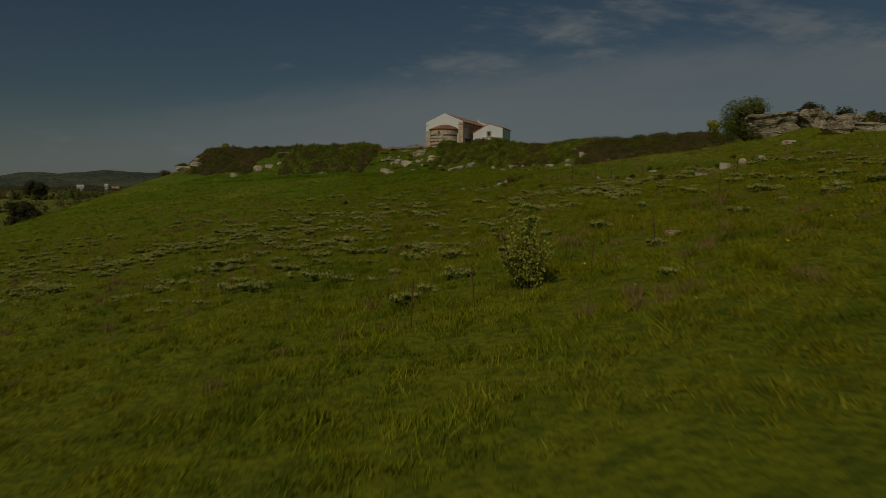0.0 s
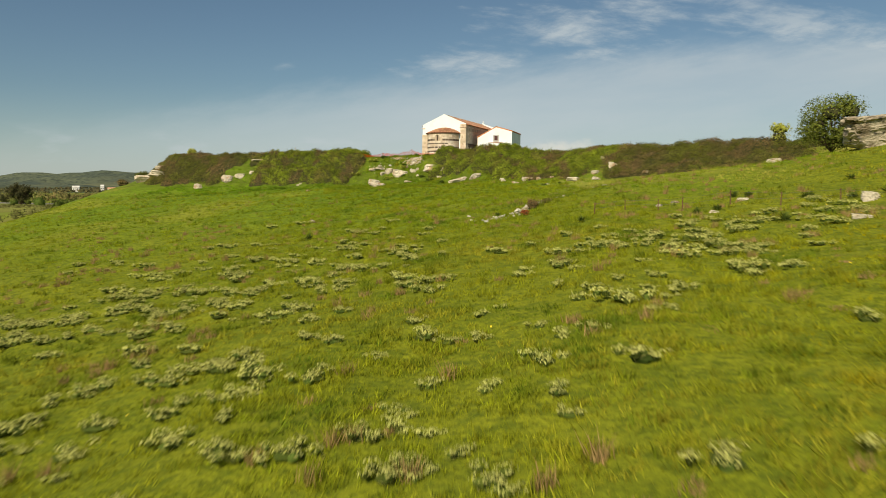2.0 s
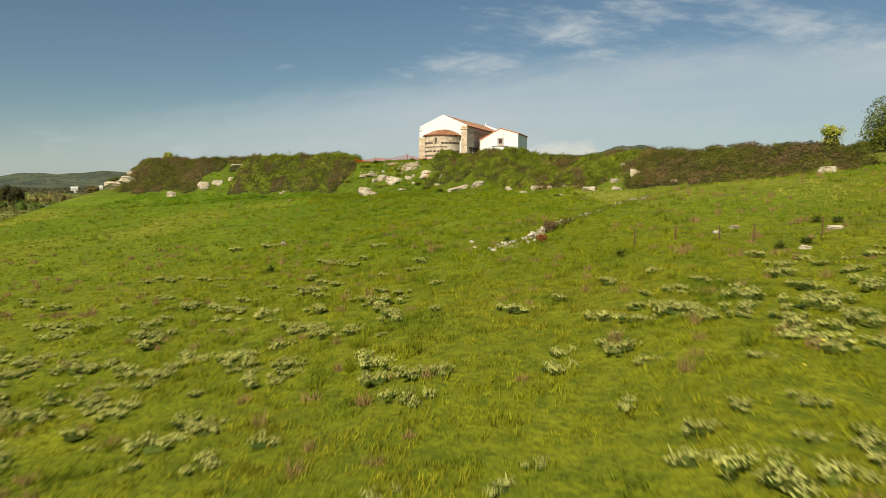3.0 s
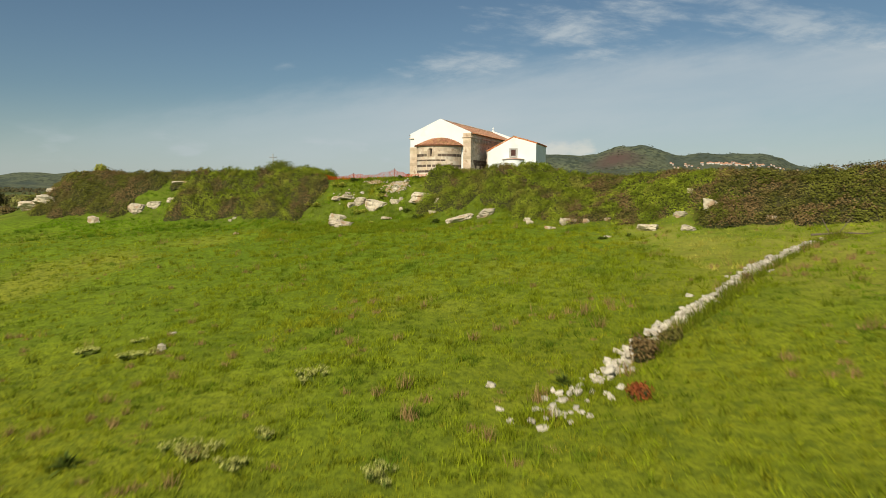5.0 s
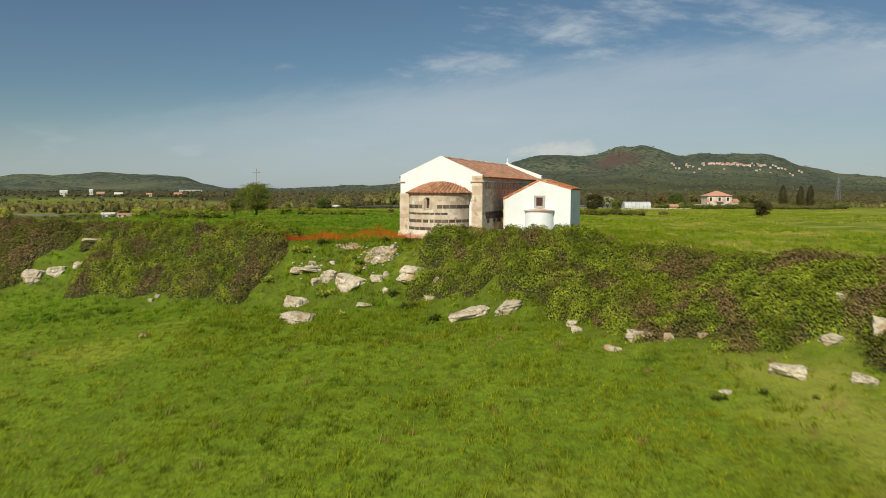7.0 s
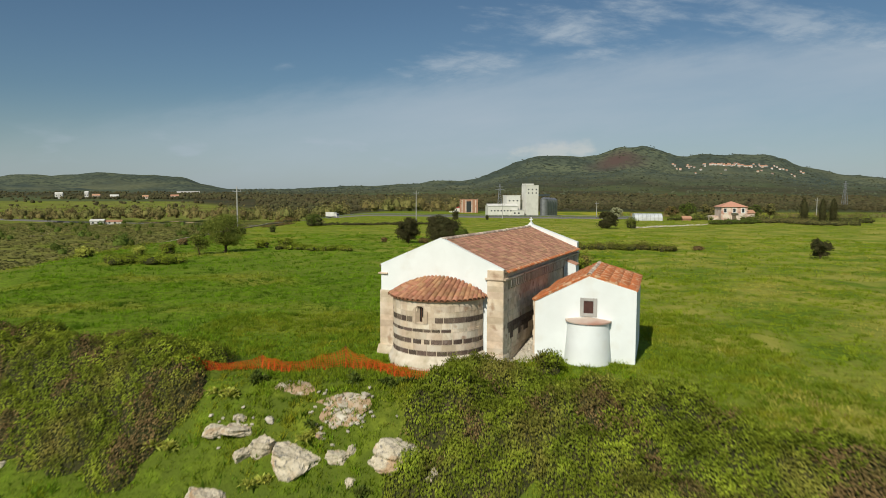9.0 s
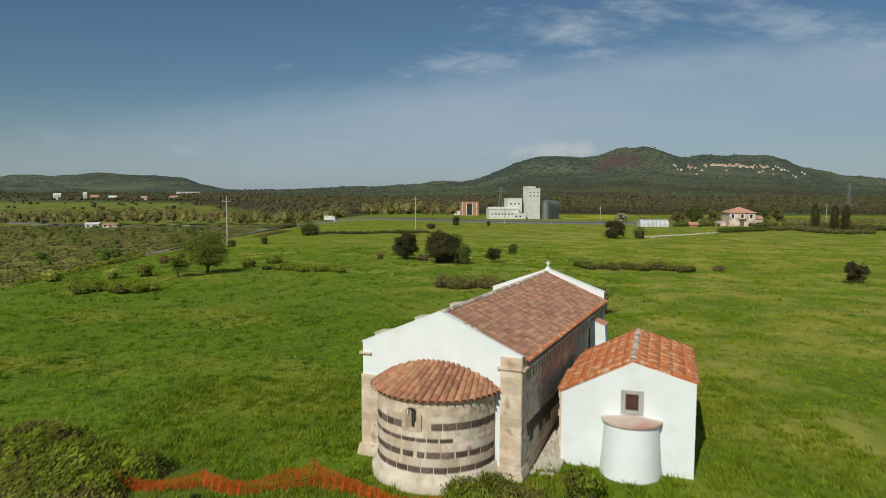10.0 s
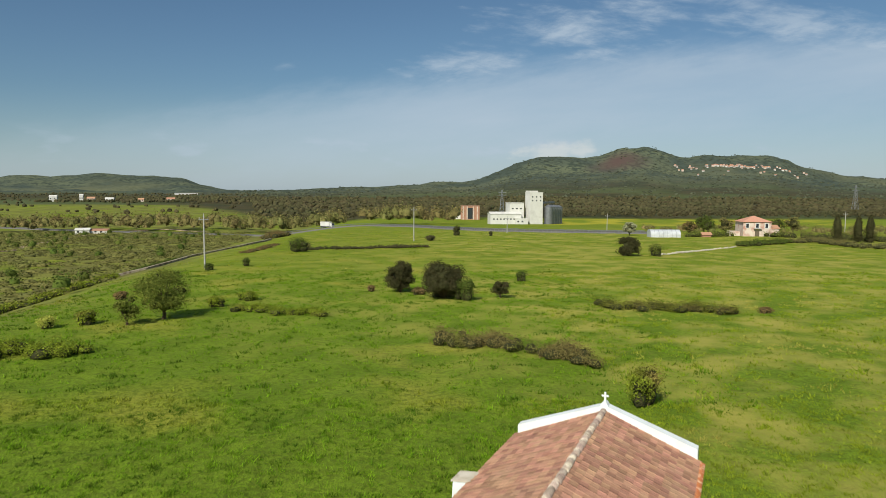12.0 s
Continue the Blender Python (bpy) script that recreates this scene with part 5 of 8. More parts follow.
    k = rg.choice(np.nonzero(keep)[0], min(m, int(keep.sum())), replace=False)
    a = rg.uniform(0, 6.28, len(k))
    way = np.stack([np.cos(a), np.sin(a), rg.uniform(0.1, 1.1, len(k))], -1)
    v, f = blades(p[k], way, rg.uniform(0.25, 0.7, len(k)), rg.uniform(0.02, 0.05, len(k)), 0.25)
    tagged(add_mesh("bramble_spray", arrays_mesh("bramble_spray", v, f, leaf), t), kind="stuff")
    return t


thicket("dense green bramble thicket below the church apse", 1.6, 14.3, 0.9, 7.5, "bramble", 11, 0.80, 950, 0.084, 0.06)
thicket("green bramble thicket over the rocky bank", -21.5, -8.0, 0.0, 6.6, "bramble", 12, 0.78, 800, 0.086, 0.12)
thicket("half-withered bramble thicket along the bank", 12.0, 24.9, 0.2, 7.4, "bramble", 13, 0.37, 740, 0.092, 0.30)
thicket("half-withered bramble hedge along the bank", 23.0, 41.0, 0.0, 5.8, "bramble_dark", 14, 0.47, 470, 0.108, 0.30)
thicket("brownish bramble thicket on the rocky nose", -42.0, -26.5, 0.2, 7.4, "bramble_dark", 15, 0.62, 400, 0.115, 0.40)
thicket("low brambles on the bank behind pale slabs", -28.0, -20.0, 3.6, 7.4, "bramble_dark", 17, 0.62, 420, 0.10, 0.20)
thicket("brown bramble on top of the outcrop", 49.5, 66.0, -4.0, 1.5, "bramble_dark", 16, 1.1, 110, 0.22, 0.45)
bush("bush", 5.2, -0.5, 1.9, 0.95, "green bramble bush against the chapel wall", leaf="bramble", seed=31, size=0.12, n=1300)
bush("bush", -36.5, -5.2, 1.8, 1.7, "fresh green bush on the bank", leaf="leaf_fresh", seed=32, size=0.2, n=1200)
bush("bush", -43.6, -7.6, 3.2, 1.2, "brownish bramble bush on the rocky nose", leaf="bramble_dark", seed=38, size=0.12, n=1500)
bush("bush", -45.4, -9.4, 2.6, 0.9, "low brown bramble bush on the rocky nose", leaf="bramble_brown", seed=39, size=0.12, n=1000)
bush("bush", -39.0, -5.0, 1.6, 1.2, "yellow-green bush on the bank", leaf="leaf_fresh", seed=33, size=0.2, n=900)
tree("shrub_tree", 40.9, -22.6, 4.9, 4.7, "many-stemmed green shrub tree beside a boulder", "leaf_mid", seed=34, size=0.15, n=12000, clear=0.04, lumps=26, dense=False)
bush("bush", 37.8, -14.0, 1.8, 2.3, "light green bush on the bank", leaf="leaf_fresh", seed=35, size=0.16, n=1200)
bush("bush", 49.3, -21.0, 3.2, 2.3, "dark bush above the boulders", leaf="leaf_dark", seed=36, size=0.18, n=1500)
bush("bush", 46.2, -25.2, 3.0, 2.45, "low dark bush on top of the boulder", leaf="leaf_dark", seed=37, size=0.2, n=2200, lumps=10)

# the young shrub in the meadow, with pale new leaves
rg = np.random.RandomState(41)
shrub = thing("young_shrub", "young shrub with pale yellow-green upright shoots in the meadow", "shrub", pose(37.0, -80.2, z_at(37.0, -80.2) - 0.04))
vf, vd = [], []
for k in range(40):
    a, d = rg.uniform(0, 6.28), 0.55 * math.sqrt(rg.rand())
    root = Vector((0.25 * d * math.cos(a), 0.25 * d * math.sin(a), 0))
    tip = Vector((d * math.cos(a) * rg.uniform(0.8, 1.25), d * math.sin(a) * rg.uniform(0.8, 1.25), rg.uniform(0.8, 1.75) * (1.0 - 0.4 * d)))
    part("shoot", tube(bmesh.new(), root, tip, 0.014, 0.004, 5), "bark", shrub)
    m = 120
    u = rg.uniform(0.22 if k % 6 else 0.06, 1.04, m)
    p = np.array(root)[None] + (np.array(tip) - np.array(root))[None] * u[:, None] + rg.normal(0, 0.05, (m, 3))
    nr_ = rg.normal(0, 1, (m, 3)) + np.array((0, -0.3, 0.6))
    (vf if k % 6 else vd).append(leaf_quads(p, nr_ / np.linalg.norm(nr_, axis=1)[:, None], 0.08, rg, 0.5))
v, f = joined(vf)
add_mesh("young_leaves", arrays_mesh("young_leaves", v, f, "leaf_fresh"), shrub)
v, f = joined(vd)
add_mesh("old_leaves", arrays_mesh("old_leaves", v, f, "leaf"), shrub)


def dome_mesh(seed, domes, leaf, r=0.20, n=130, upright=0.55, wide=0.05, droop=0.35, ln=0.22):
    """A low plant of several domes of narrow leaves."""
    rg = np.random.RandomState(seed)
    vf = []
    for k in range(domes):
        a, d = rg.uniform(0, 6.28), (rg.uniform(0.15, 0.62) if k else 0)
        c = np.array((d * math.cos(a), d * math.sin(a) * 0.7, 0.02))
        w = rg.normal(0, 1, (n, 3))
        w[:, 2] = np.abs(w[:, 2]) * 0.9 + upright * 0.4
        w /= np.linalg.norm(w, axis=1)[:, None]
        q = c + w * (r * rg.uniform(0.25, 0.75, n))[:, None] * np.array((1, 1, 0.8))
        vf.append(blades(q, w + rg.normal(0, 0.25, (n, 3)), ln * rg.uniform(0.55, 1.1, n), wide * rg.uniform(0.7, 1.2, n), droop))
    v, f = joined(vf)
    return arrays_mesh("leaves", v, f, leaf)


def lobed_mesh(seed, lobes, leaf):
    """A cushion plant: rounded lobes of small pale leaves over a core whose darker green stands for the shade in the
    gaps between them.
    """
    rg = np.random.RandomState(seed)
    vf, inner = [], []
    for k in range(lobes):
        a, d = k * 2.4 + rg.uniform(-0.5, 0.5), 0.16 * math.sqrt(k) * rg.uniform(0.8, 1.25)
        rr = rg.uniform(0.10, 0.17)
        n = 42
        w = rg.normal(0, 1, (n, 3))
        w /= np.linalg.norm(w, axis=1)[:, None]
        w[:, 2] = np.abs(w[:, 2])
        c = np.array((1.25 * d * math.cos(a), d * math.sin(a), 0.11 + rg.uniform(-0.05, 0.08)))
        inner.append((c[0], c[1], c[2] - 0.05, rr * 0.66, rr * 0.42))
        p = c + w * np.array((rr, rr, rr * 0.62)) * rg.uniform(0.7, 1.12, (n, 1))
        vf.append(leaf_quads(p, w + np.array((0, 0, 0.5)), 0.06, rg, 0.45))
        q = np.tile(np.array((c[0], c[1], 0.0)), (5, 1))
        vf.append(blades(q, w[:5] * np.array((0.9, 0.9, 1)) + np.array((0, 0, 0.35)), rg.uniform(0.16, 0.3, 5), rg.uniform(0.02, 0.035, 5), 0.15))
    inner.append((0, 0, 0.02, 0.11 * math.sqrt(lobes), 0.06))
    v, f = joined(vf)
    v1, f1 = core_lumps(inner, seed + 5, 6, 1)
    me = arrays_mesh("leaves", np.concatenate([v, v1]), np.concatenate([f, f1 + len(v)]), leaf)
    me.materials.append(M["leaf"])
    me.polygons.foreach_set("material_index", np.repeat([0, 1], [len(f), len(f1)]).astype(np.int32))
    return me


SILVER = [lobed_mesh(50 + k, 3 + k, "silver") for k in range(6)]
rg = np.random.RandomState(61)
spots = [(31.5, -63.2), (28.4, -66.0), (29.8, -58.0), (33.8, -62.4), (35.5, -57.2), (30.5, -53.0), (33.9, -57.0), (32.4, -48.4), (39.8, -80.2), (34.6, -79.8), (21.4, -72.2), (30.0, -70.4),
         (26.8, -71.0), (22.0, -66.9), (28.6, -59.2), (3.7, -39.6), (14.4, -41.2), (7.0, -40.6), (5.2, -38.6), (32.6, -69.8)]
while len(spots) < 300:
    s, r = rg.uniform(-92, -50), rg.uniform(-28, 22)
    x, y = AX * s + AY * r, AY * s - AX * r
    dens = 0.5 + 0.5 * float(wave(np.array(x), np.array(y), 9, 13.0))
    band = math.exp(-((s + 66 - 0.15 * r) / 11.0) ** 2) + 0.25
    if (s < -84 and rg.rand() < 0.6) or (r > 1 and s > -58):
        continue
    if rg.rand() < dens * band:
        spots.append((x, y))
more = []
while len(more) < 420:
    s, r = rg.uniform(-88, -46), rg.uniform(-34, 26)
    x, y = AX * s + AY * r, AY * s - AX * r
    dens = 0.5 + 0.5 * float(wave(np.array(x), np.array(y), 9, 13.0))
    if (r > 1 and s > -58) or (r < -20 and s < -70):
        continue
    if rg.rand() < (0.55 if r > 4 else 1) * dens * (math.exp(-((s + 63 - 0.15 * r) / 12.0) ** 2) + 0.08):
        more.append((x, y))
vf, mi = [], []
for k, (x, y) in enumerate(more):
    me_ = SILVER[k % 6]
    q = np.array([v.co for v in me_.vertices]) * rg.uniform(0.55, 1.15)
    a = rg.uniform(0, 6.28)
    q = np.stack([q[:, 0] * math.cos(a) - q[:, 1] * math.sin(a) + x, q[:, 0] * math.sin(a) + q[:, 1] * math.cos(a) + y, q[:, 2] + z_at(x, y)], -1)
    vf.append((q, np.array([p.vertices for p in me_.polygons])))
    mi += [p.material_index for p in me_.polygons]
v, f = joined(vf)
me = arrays_mesh("silvery_shrublets", v, f, "silver")
me.materials.append(M["leaf"])
me.polygons.foreach_set("material_index", np.array(mi, dtype=np.int32))
tagged(new("silvery_shrublets", me), "many low silvery-green shrublets across the meadow", "shrublets", kind="stuff")
for k, (x, y) in enumerate(spots):
    sc = rg.uniform(0.65, 1.35)
    ob = new("silvery_shrublet", SILVER[k % 6])
    ob.matrix_world = pose(x, y, z_at(x, y) - 0.02, 0, 0, rg.uniform(0, 360)) @ Matrix.Diagonal((sc, sc, sc * rg.uniform(0.8, 1.05), 1))
    tagged(ob, "low silvery-green leafy shrublet in the meadow grass", "shrublet", "shrublets in the meadow")

SPIKY = [dome_mesh(70 + k, 1 + k % 2, "leaf", r=0.16, n=46, upright=1.4, wide=0.075, droop=0.15, ln=0.55) for k in range(3)]
for k, (x, y) in enumerate([(34.7, -41.9), (34.1, -46.2), (27.8, -46.5), (33.2, -46.8), (35.4, -42.4), (40.2, -39.2), (39.4, -47.0), (40.8, -46.4), (36.6, -52.4), (41.5, -43.5), (38.0, -44.4), (21.4, -40.6), (12.0, -47.0), (18.2, -18.2), (19.4, -17.6), (20.9, -17.9)]):
    ob = new("leafy_rosette", SPIKY[k % 3])
    sc = rg.uniform(0.6, 0.9) * (0.6 if k > 12 else 1)
    ob.matrix_world = pose(x, y, z_at(x, y) - 0.02, 0, 0, rg.uniform(0, 360)) @ Matrix.Diagonal((sc, sc, sc, 1))
    tagged(ob, "dark green rosette of upright strap leaves", "rosette plant", "rosettes in the meadow")
bush("dead_bush", 23.2, -38.9, 1.1, 0.6, "brown withered bush by the stone wall", leaf="bramble_brown", seed=81, size=0.09, n=900)
bush("dead_bush", 23.7, -38.0, 0.9, 0.45, "brown withered bush by the stone wall", leaf="bramble_brown", seed=82, size=0.09, n=700)
bush("rusty_bush", 23.3, -41.3, 0.8, 0.35, "low rust-red withered plant", leaf="rust_leaf", seed=83, size=0.09, n=500)
bush("dead_bush", 25.6, -31.0, 0.7, 0.45, "brown withered bush on the wall line", leaf="bramble_brown", seed=84, size=0.08, n=400)

WEEDS = [dome_mesh(90 + k, 2 + k, "leaf_fresh" if k == 1 else "leaf", r=0.16, n=40, upright=1.0, wide=0.10, droop=0.3, ln=0.36) for k in range(3)]
for k, (x, y) in enumerate([(-2.3, -6.9), (-2.0, -7.2), (-0.2, -4.6), (0.3, -4.3), (-6.3, -6.6), (-5.6, -5.6), (1.4, -3.6), (-3.0, -8.8), (0.9, -8.4), (-1.4, -5.0), (-7.6, -8.6), (2.6, -9.4), (4.6, -11.2), (-0.9, -10.9)]):
    ob = new("leafy_weed", WEEDS[k % 3])
    sc = rg.uniform(0.7, 1.2)
    ob.matrix_world = pose(x, y, z_at(x, y) - 0.02, 0, 0, rg.uniform(0, 360)) @ Matrix.Diagonal((sc, sc, sc, 1))
    tagged(ob, "bushy green weed between the stones", "weed", "weeds on the bank")

# bushes, hedges and trees on the flat top
tree("evergreen_tree", -38.1, 72.8, 3.9, 5.0, "dark dense evergreen with a short trunk", "leaf_dark", 101, 0.19, 11000, 0.0, lumps=30)
tree("evergreen_tree", -30.6, 70.2, 6.2, 5.0, "broad dark rounded evergreen", "leaf_dark", 102, 0.2, 13000, 0.0, lumps=32)
bush("bush", -27.4, 69.4, 3.0, 2.8, "paler green bush beside a dark evergreen", leaf="leaf", seed=103, size=0.22, n=1800)
tree("evergreen_tree", -23.9, 72.9, 2.4, 2.3, "small dark evergreen tree in the pasture", "leaf_dark", 104, 0.18, 2200, 0.15, lumps=10)
bush("bush", -27.0, 91.6, 2.1, 1.9, "small green bush in the pasture", leaf="leaf", seed=105, size=0.2, n=900)
tree("evergreen_tree", -20.1, 151.8, 5.4, 4.8, "round dark evergreen by a field wall", "leaf_dark", 106, 0.3, 8000, 0.0, lumps=30)
bush("bush", -14.6, 152.8, 4.5, 2.6, "yellow-green spreading bush in the pasture", leaf="leaf_mid", seed=107, size=0.3, n=1100)
tree("tree", -51.0, 44.0, 5.8, 5.6, "spreading green tree with a clear trunk", "leaf_mid", 108, 0.17, 15000, 0.15, 0.15, lumps=24, dense=False)
tree("tree", -51.6, 40.0, 2.7, 3.5, "thin yellow-green young tree", "leaf_mid", 109, 0.17, 3600, 0.1, lumps=12, dense=False)
tree("evergreen_tree", 20.9, 66.4, 2.6, 2.8, "small round dark evergreen in the pasture", "leaf_dark", 110, 0.2, 2800, 0.05, lumps=14)
bush("bush", -0.9, 33.6, 3.2, 2.3, "dark green bush behind the church", leaf="bramble", seed=111, size=0.16, n=2600)
for k, (x, y, w, h, lf) in enumerate([(-94.5, 129, 6.2, 3.4, "leaf"), (-82.2, 84.7, 2.0, 1.5, "leaf"), (-81.4, 94.1, 2.4, 1.5, "leaf"), (-51.5, 52.7, 3.0, 1.2, "bramble"), (-51.2, 57.7, 3.2, 1.1, "bramble"),
                                      (-55.2, 38.1, 3.0, 1.4, "bramble"), (-57.0, 35.5, 2.2, 1.2, "leaf_fresh"), (-93.5, 225.5, 4.6, 3.8, "leaf_dark"), (-82, 230.5, 2.2, 2.1, "leaf_dark"), (-42.0, 71.8, 1.5, 0.9, "bramble_brown"),
                                      (-34.6, 71.4, 2.2, 1.0, "bramble_brown"), (-98, 132, 3.4, 2.2, "leaf"), (-60.5, 30.5, 2.6, 1.3, "leaf_fresh"), (-66, 52, 2.4, 1.0, "bramble_brown"), (6.5, 74.5, 2.2, 0.7, "bramble_brown"),
                                      (-88, 190, 5.0, 1.6, "far_leaf"), (-100, 140, 3.0, 1.4, "far_leaf_light")]):
    bush("bush", x, y, w, h, "rounded green bush in the open pasture" if lf not in ("bramble_brown",) else "low brown withered bush in the pasture", leaf=lf, seed=120 + k, size=0.14 + 0.02 * w, n=int(300 + 260 * w), stems=False)


def hedge(label, pts, w, h, leaf, seed, per=60, size=0.2):
    rg = np.random.RandomState(seed)
    x0, y0 = pts[0]
    t = thing("hedge", label, "hedge", pose(x0, y0, z_at(x0, y0)))
    vf, inner = [], []
    size *= 0.72
    for (xa, ya), (xb, yb) in zip(pts, pts[1:]):
        ln = math.hypot(xb - xa, yb - ya)
        for k in range(int(ln / (0.13 * w)) + 1):
            u = rg.uniform(0, 1)
            x, y = xa + (xb - xa) * u + rg.normal(0, w * 0.27), ya + (yb - ya) * u + rg.normal(0, w * 0.27)
            rr = w * rg.uniform(0.2, 0.5)
            hh = h * rg.uniform(0.3, 0.8) * (0.55 + 0.45 * math.sin(math.pi * min(max(u, 0.04), 0.96)) ** 0.5)
            zc = z_at(x, y) - z_at(x0, y0) + h * 0.2
            inner.append((x - x0, y - y0, zc, rr * 0.6, hh * 0.5))
            p, dr = clump((x - x0, y - y0, zc), (rr, rr, hh), int(per * 1.25), rg)
            vf.append(leaf_quads(p, dr, size, rg, 0.6))
    v, f = joined(vf)
    add_mesh("foliage", arrays_mesh("foliage", v, f, leaf), t)
    v, f = core_lumps(inner, seed + 5)
    tagged(add_mesh("twig_mass", arrays_mesh("twig_mass", v, f, "shade_twigs", True), t), "inner twig lumps coloured dark for the shade between leaves", kind="stuff")
    return t


hedge("low brown-green hedge of brambles in the pasture", [(-20.6, 45.3), (-16, 45.5), (-12.7, 44.2), (-8.5, 43.6), (-5.8, 41.8)], 2.6, 1.7, "hedge_leaf", 140, 220, 0.17)
hedge("low dark bramble hedge in the pasture", [(-10.2, 71.3), (-3.3, 71.8), (3.4, 73.2)], 2.6, 1.4, "bramble_dark", 141, 200, 0.2)
hedge("low bramble hedge in the pasture", [(-47.5, 51.5), (-41.8, 52.2), (-36.5, 52.0)], 1.8, 1.0, "bramble", 142, 160, 0.18)
hedge("low bramble hedge at the edge of the flat", [(-52.5, 25.5), (-47, 26.9), (-44, 29.0)], 2.6, 1.5, "bramble", 143, 220, 0.18)
hedge("low straggling hedge in the far pasture", [(-98, 134), (-86, 145), (-74, 158)], 2.2, 1.0, "far_leaf", 144, 70, 0.32)


# ---- rocks ----
def rock_mesh(seed, rough=0.13, layers=3.2, sub=3, bedding=1.0):
    """A weathered block about 2 units wide: broken beds that step in and out, cut faces, fissures and pits."""
    rg = np.random.RandomState(seed)
    b = bmesh.new()
    bmesh.ops.create_icosphere(b, subdivisions=sub + 1, radius=1.0)
    cuts = [(Vector((q[0], q[1], q[2] * 0.5)).normalized(), rg.uniform(0.56, 0.90)) for q in rg.normal(0, 1, (12, 3))] + [(Vector((rg.normal(0, 0.12), rg.normal(0, 0.12), 1)).normalized(), rg.uniform(0.42, 0.6))]
    off = Vector(rg.uniform(0, 50, 3))
    beds = rg.uniform(-0.075, 0.045, 40) * bedding
    for v in b.verts:
        p = v.co.copy()
        if p.z < 0:
            wide = 1 / math.sqrt(max(0.3, 1 - p.z * p.z))
            p = Vector((p.x * wide, p.y * wide, p.z))
        for nrm, d in cuts:
            e = p.dot(nrm) - d
            if e > 0:
                p -= nrm * e
        n1 = noise.noise(p * 1.5 + off)
        n2 = noise.noise(p * 4.5 + off * 2)
        n4 = noise.noise(p * 11.0 + off)
        bed = beds[int((p.z + 1.2) * layers * 2.2 + n1 * 1.1) % 40]
        crack = max(0.0, 0.10 - abs(noise.noise(Vector((p.x * 1.8, p.y * 1.8, p.z * 3.0)) + off * 3)))
        sc = 1 + rough * 1.3 * n1 + rough * 0.6 * n2 + rough * 0.35 * n4 + bed * (1 - min(1, max(0, p.z) * 0.8)) - 1.3 * crack
        v.co = Vector((p.x * sc, p.y * sc, p.z * (1 + rough * 0.8 * n1) + 0.07 * n2 + 0.05 * n4 - 0.5 * crack))
    return mesh_of(b, "rock", "limestone")


ROCKS = [rock_mesh(200 + k) for k in range(9)]


def rock(k, x, y, w, h, deep=0.75, turn=0.0, sink=0.55, tilt=0.0, label="pale weathered limestone boulder in the grass", zb=None):
    ob = new("boulder", ROCKS[k % 9])
    h *= 0.86
    z = z_at(x, y) if zb is None else zb
    ob.matrix_world = pose(x, y, z + h * (0.5 - sink * 0.5), 0, tilt, turn) @ Matrix.Diagonal((w / 1.95, w * deep / 1.95, h * (1 + sink) / 1.95, 1))
    return tagged(ob, label, "boulder", "boulders on the bank")


for k, (x, y, w, h, turn, tilt) in enumerate([
        (-4.5, -9.9, 1.45, 1.0, 20, 5), (-2.6, -12.2, 2.1, 0.7, 24, 6), (-2.2, -8.0, 2.4, 1.1, 10, 12), (1.7, -7.3, 2.3, 0.85, 24, 4), (3.5, -7.8, 0.95, 0.6, 40, 14), (6.0, -10.0, 2.4, 0.75, 35, -14), (8.2, -9.9, 1.75, 0.75, 45, -10)]):
    rock(k, x, y, w, h * 0.85, 0.7, turn, 0.8, tilt)
for k, (x, y, w, h, turn) in enumerate([
        (-5.9, -7.75, 1.3, 0.34, 15), (-4.9, -7.6, 1.5, 0.38, 40), (-4.3, -8.2, 0.9, 0.55, 70), (-3.6, -7.9, 1.3, 1.0, 30), (-0.5, -9.3, 1.1, 0.28, 10), (3.3, -8.6, 1.1, 0.32, 30), (-0.5, -7.6, 1.0, 0.42, 20), (0.3, -8.2, 0.42, 0.42, 0), (-0.1, -7.4, 0.4, 0.42, 70),
        (11.5, -10.9, 0.65, 0.4, 0), (13.5, -10.8, 0.45, 0.35, 30), (-14.4, -11.1, 0.45, 0.36, 0)]):
    rock(k + 3, x, y, w, h * 0.85, 0.75, turn, 0.75)
for k, (x, y, w, h, turn) in enumerate([
        (-25.5, -10.6, 1.8, 1.0, 20), (-24.0, -10.1, 1.5, 0.8, 50), (-22.6, -9.5, 0.9, 0.45, 10), (-28.1, -13.2, 1.3, 0.8, 0), (-22.6, -7.8, 2.4, 0.42, 25), (-21.3, -7.4, 1.9, 0.34, 20),
        (11.8, -11.4, 0.65, 0.4, 20), (13.8, -13.6, 0.8, 0.36, 0), (14.8, -12.1, 1.55, 0.68, 30), (15.9, -12.3, 0.75, 0.4, 80), (17.2, -12.1, 0.5, 0.3, 0)]):
    rock(k + 1, x, y, w, h, 0.7, turn)
for k, (x, y, w, h, turn) in enumerate([
        (20.3, -15.7, 1.5, 0.55, -20), (21.8, -13.1, 1.05, 0.5, 0), (22.4, -16.0, 0.95, 0.46, -15), (23.4, -12.9, 1.1, 1.25, 20), (22.2, -11.6, 0.45, 0.7, 0), (18.3, -17.6, 0.5, 0.16, 0), (-14.4, -10.6, 0.4, 0.3, 40),
        (26.8, -14.6, 1.0, 0.55, 30), (-36.8, -10.9, 2.8, 1.0, 35), (-40.6, -9.6, 3.4, 1.2, 40), (-38.4, -9.2, 2.0, 0.9, 10)]):
    rock(k + 5, x, y, w, h, 0.75, turn)
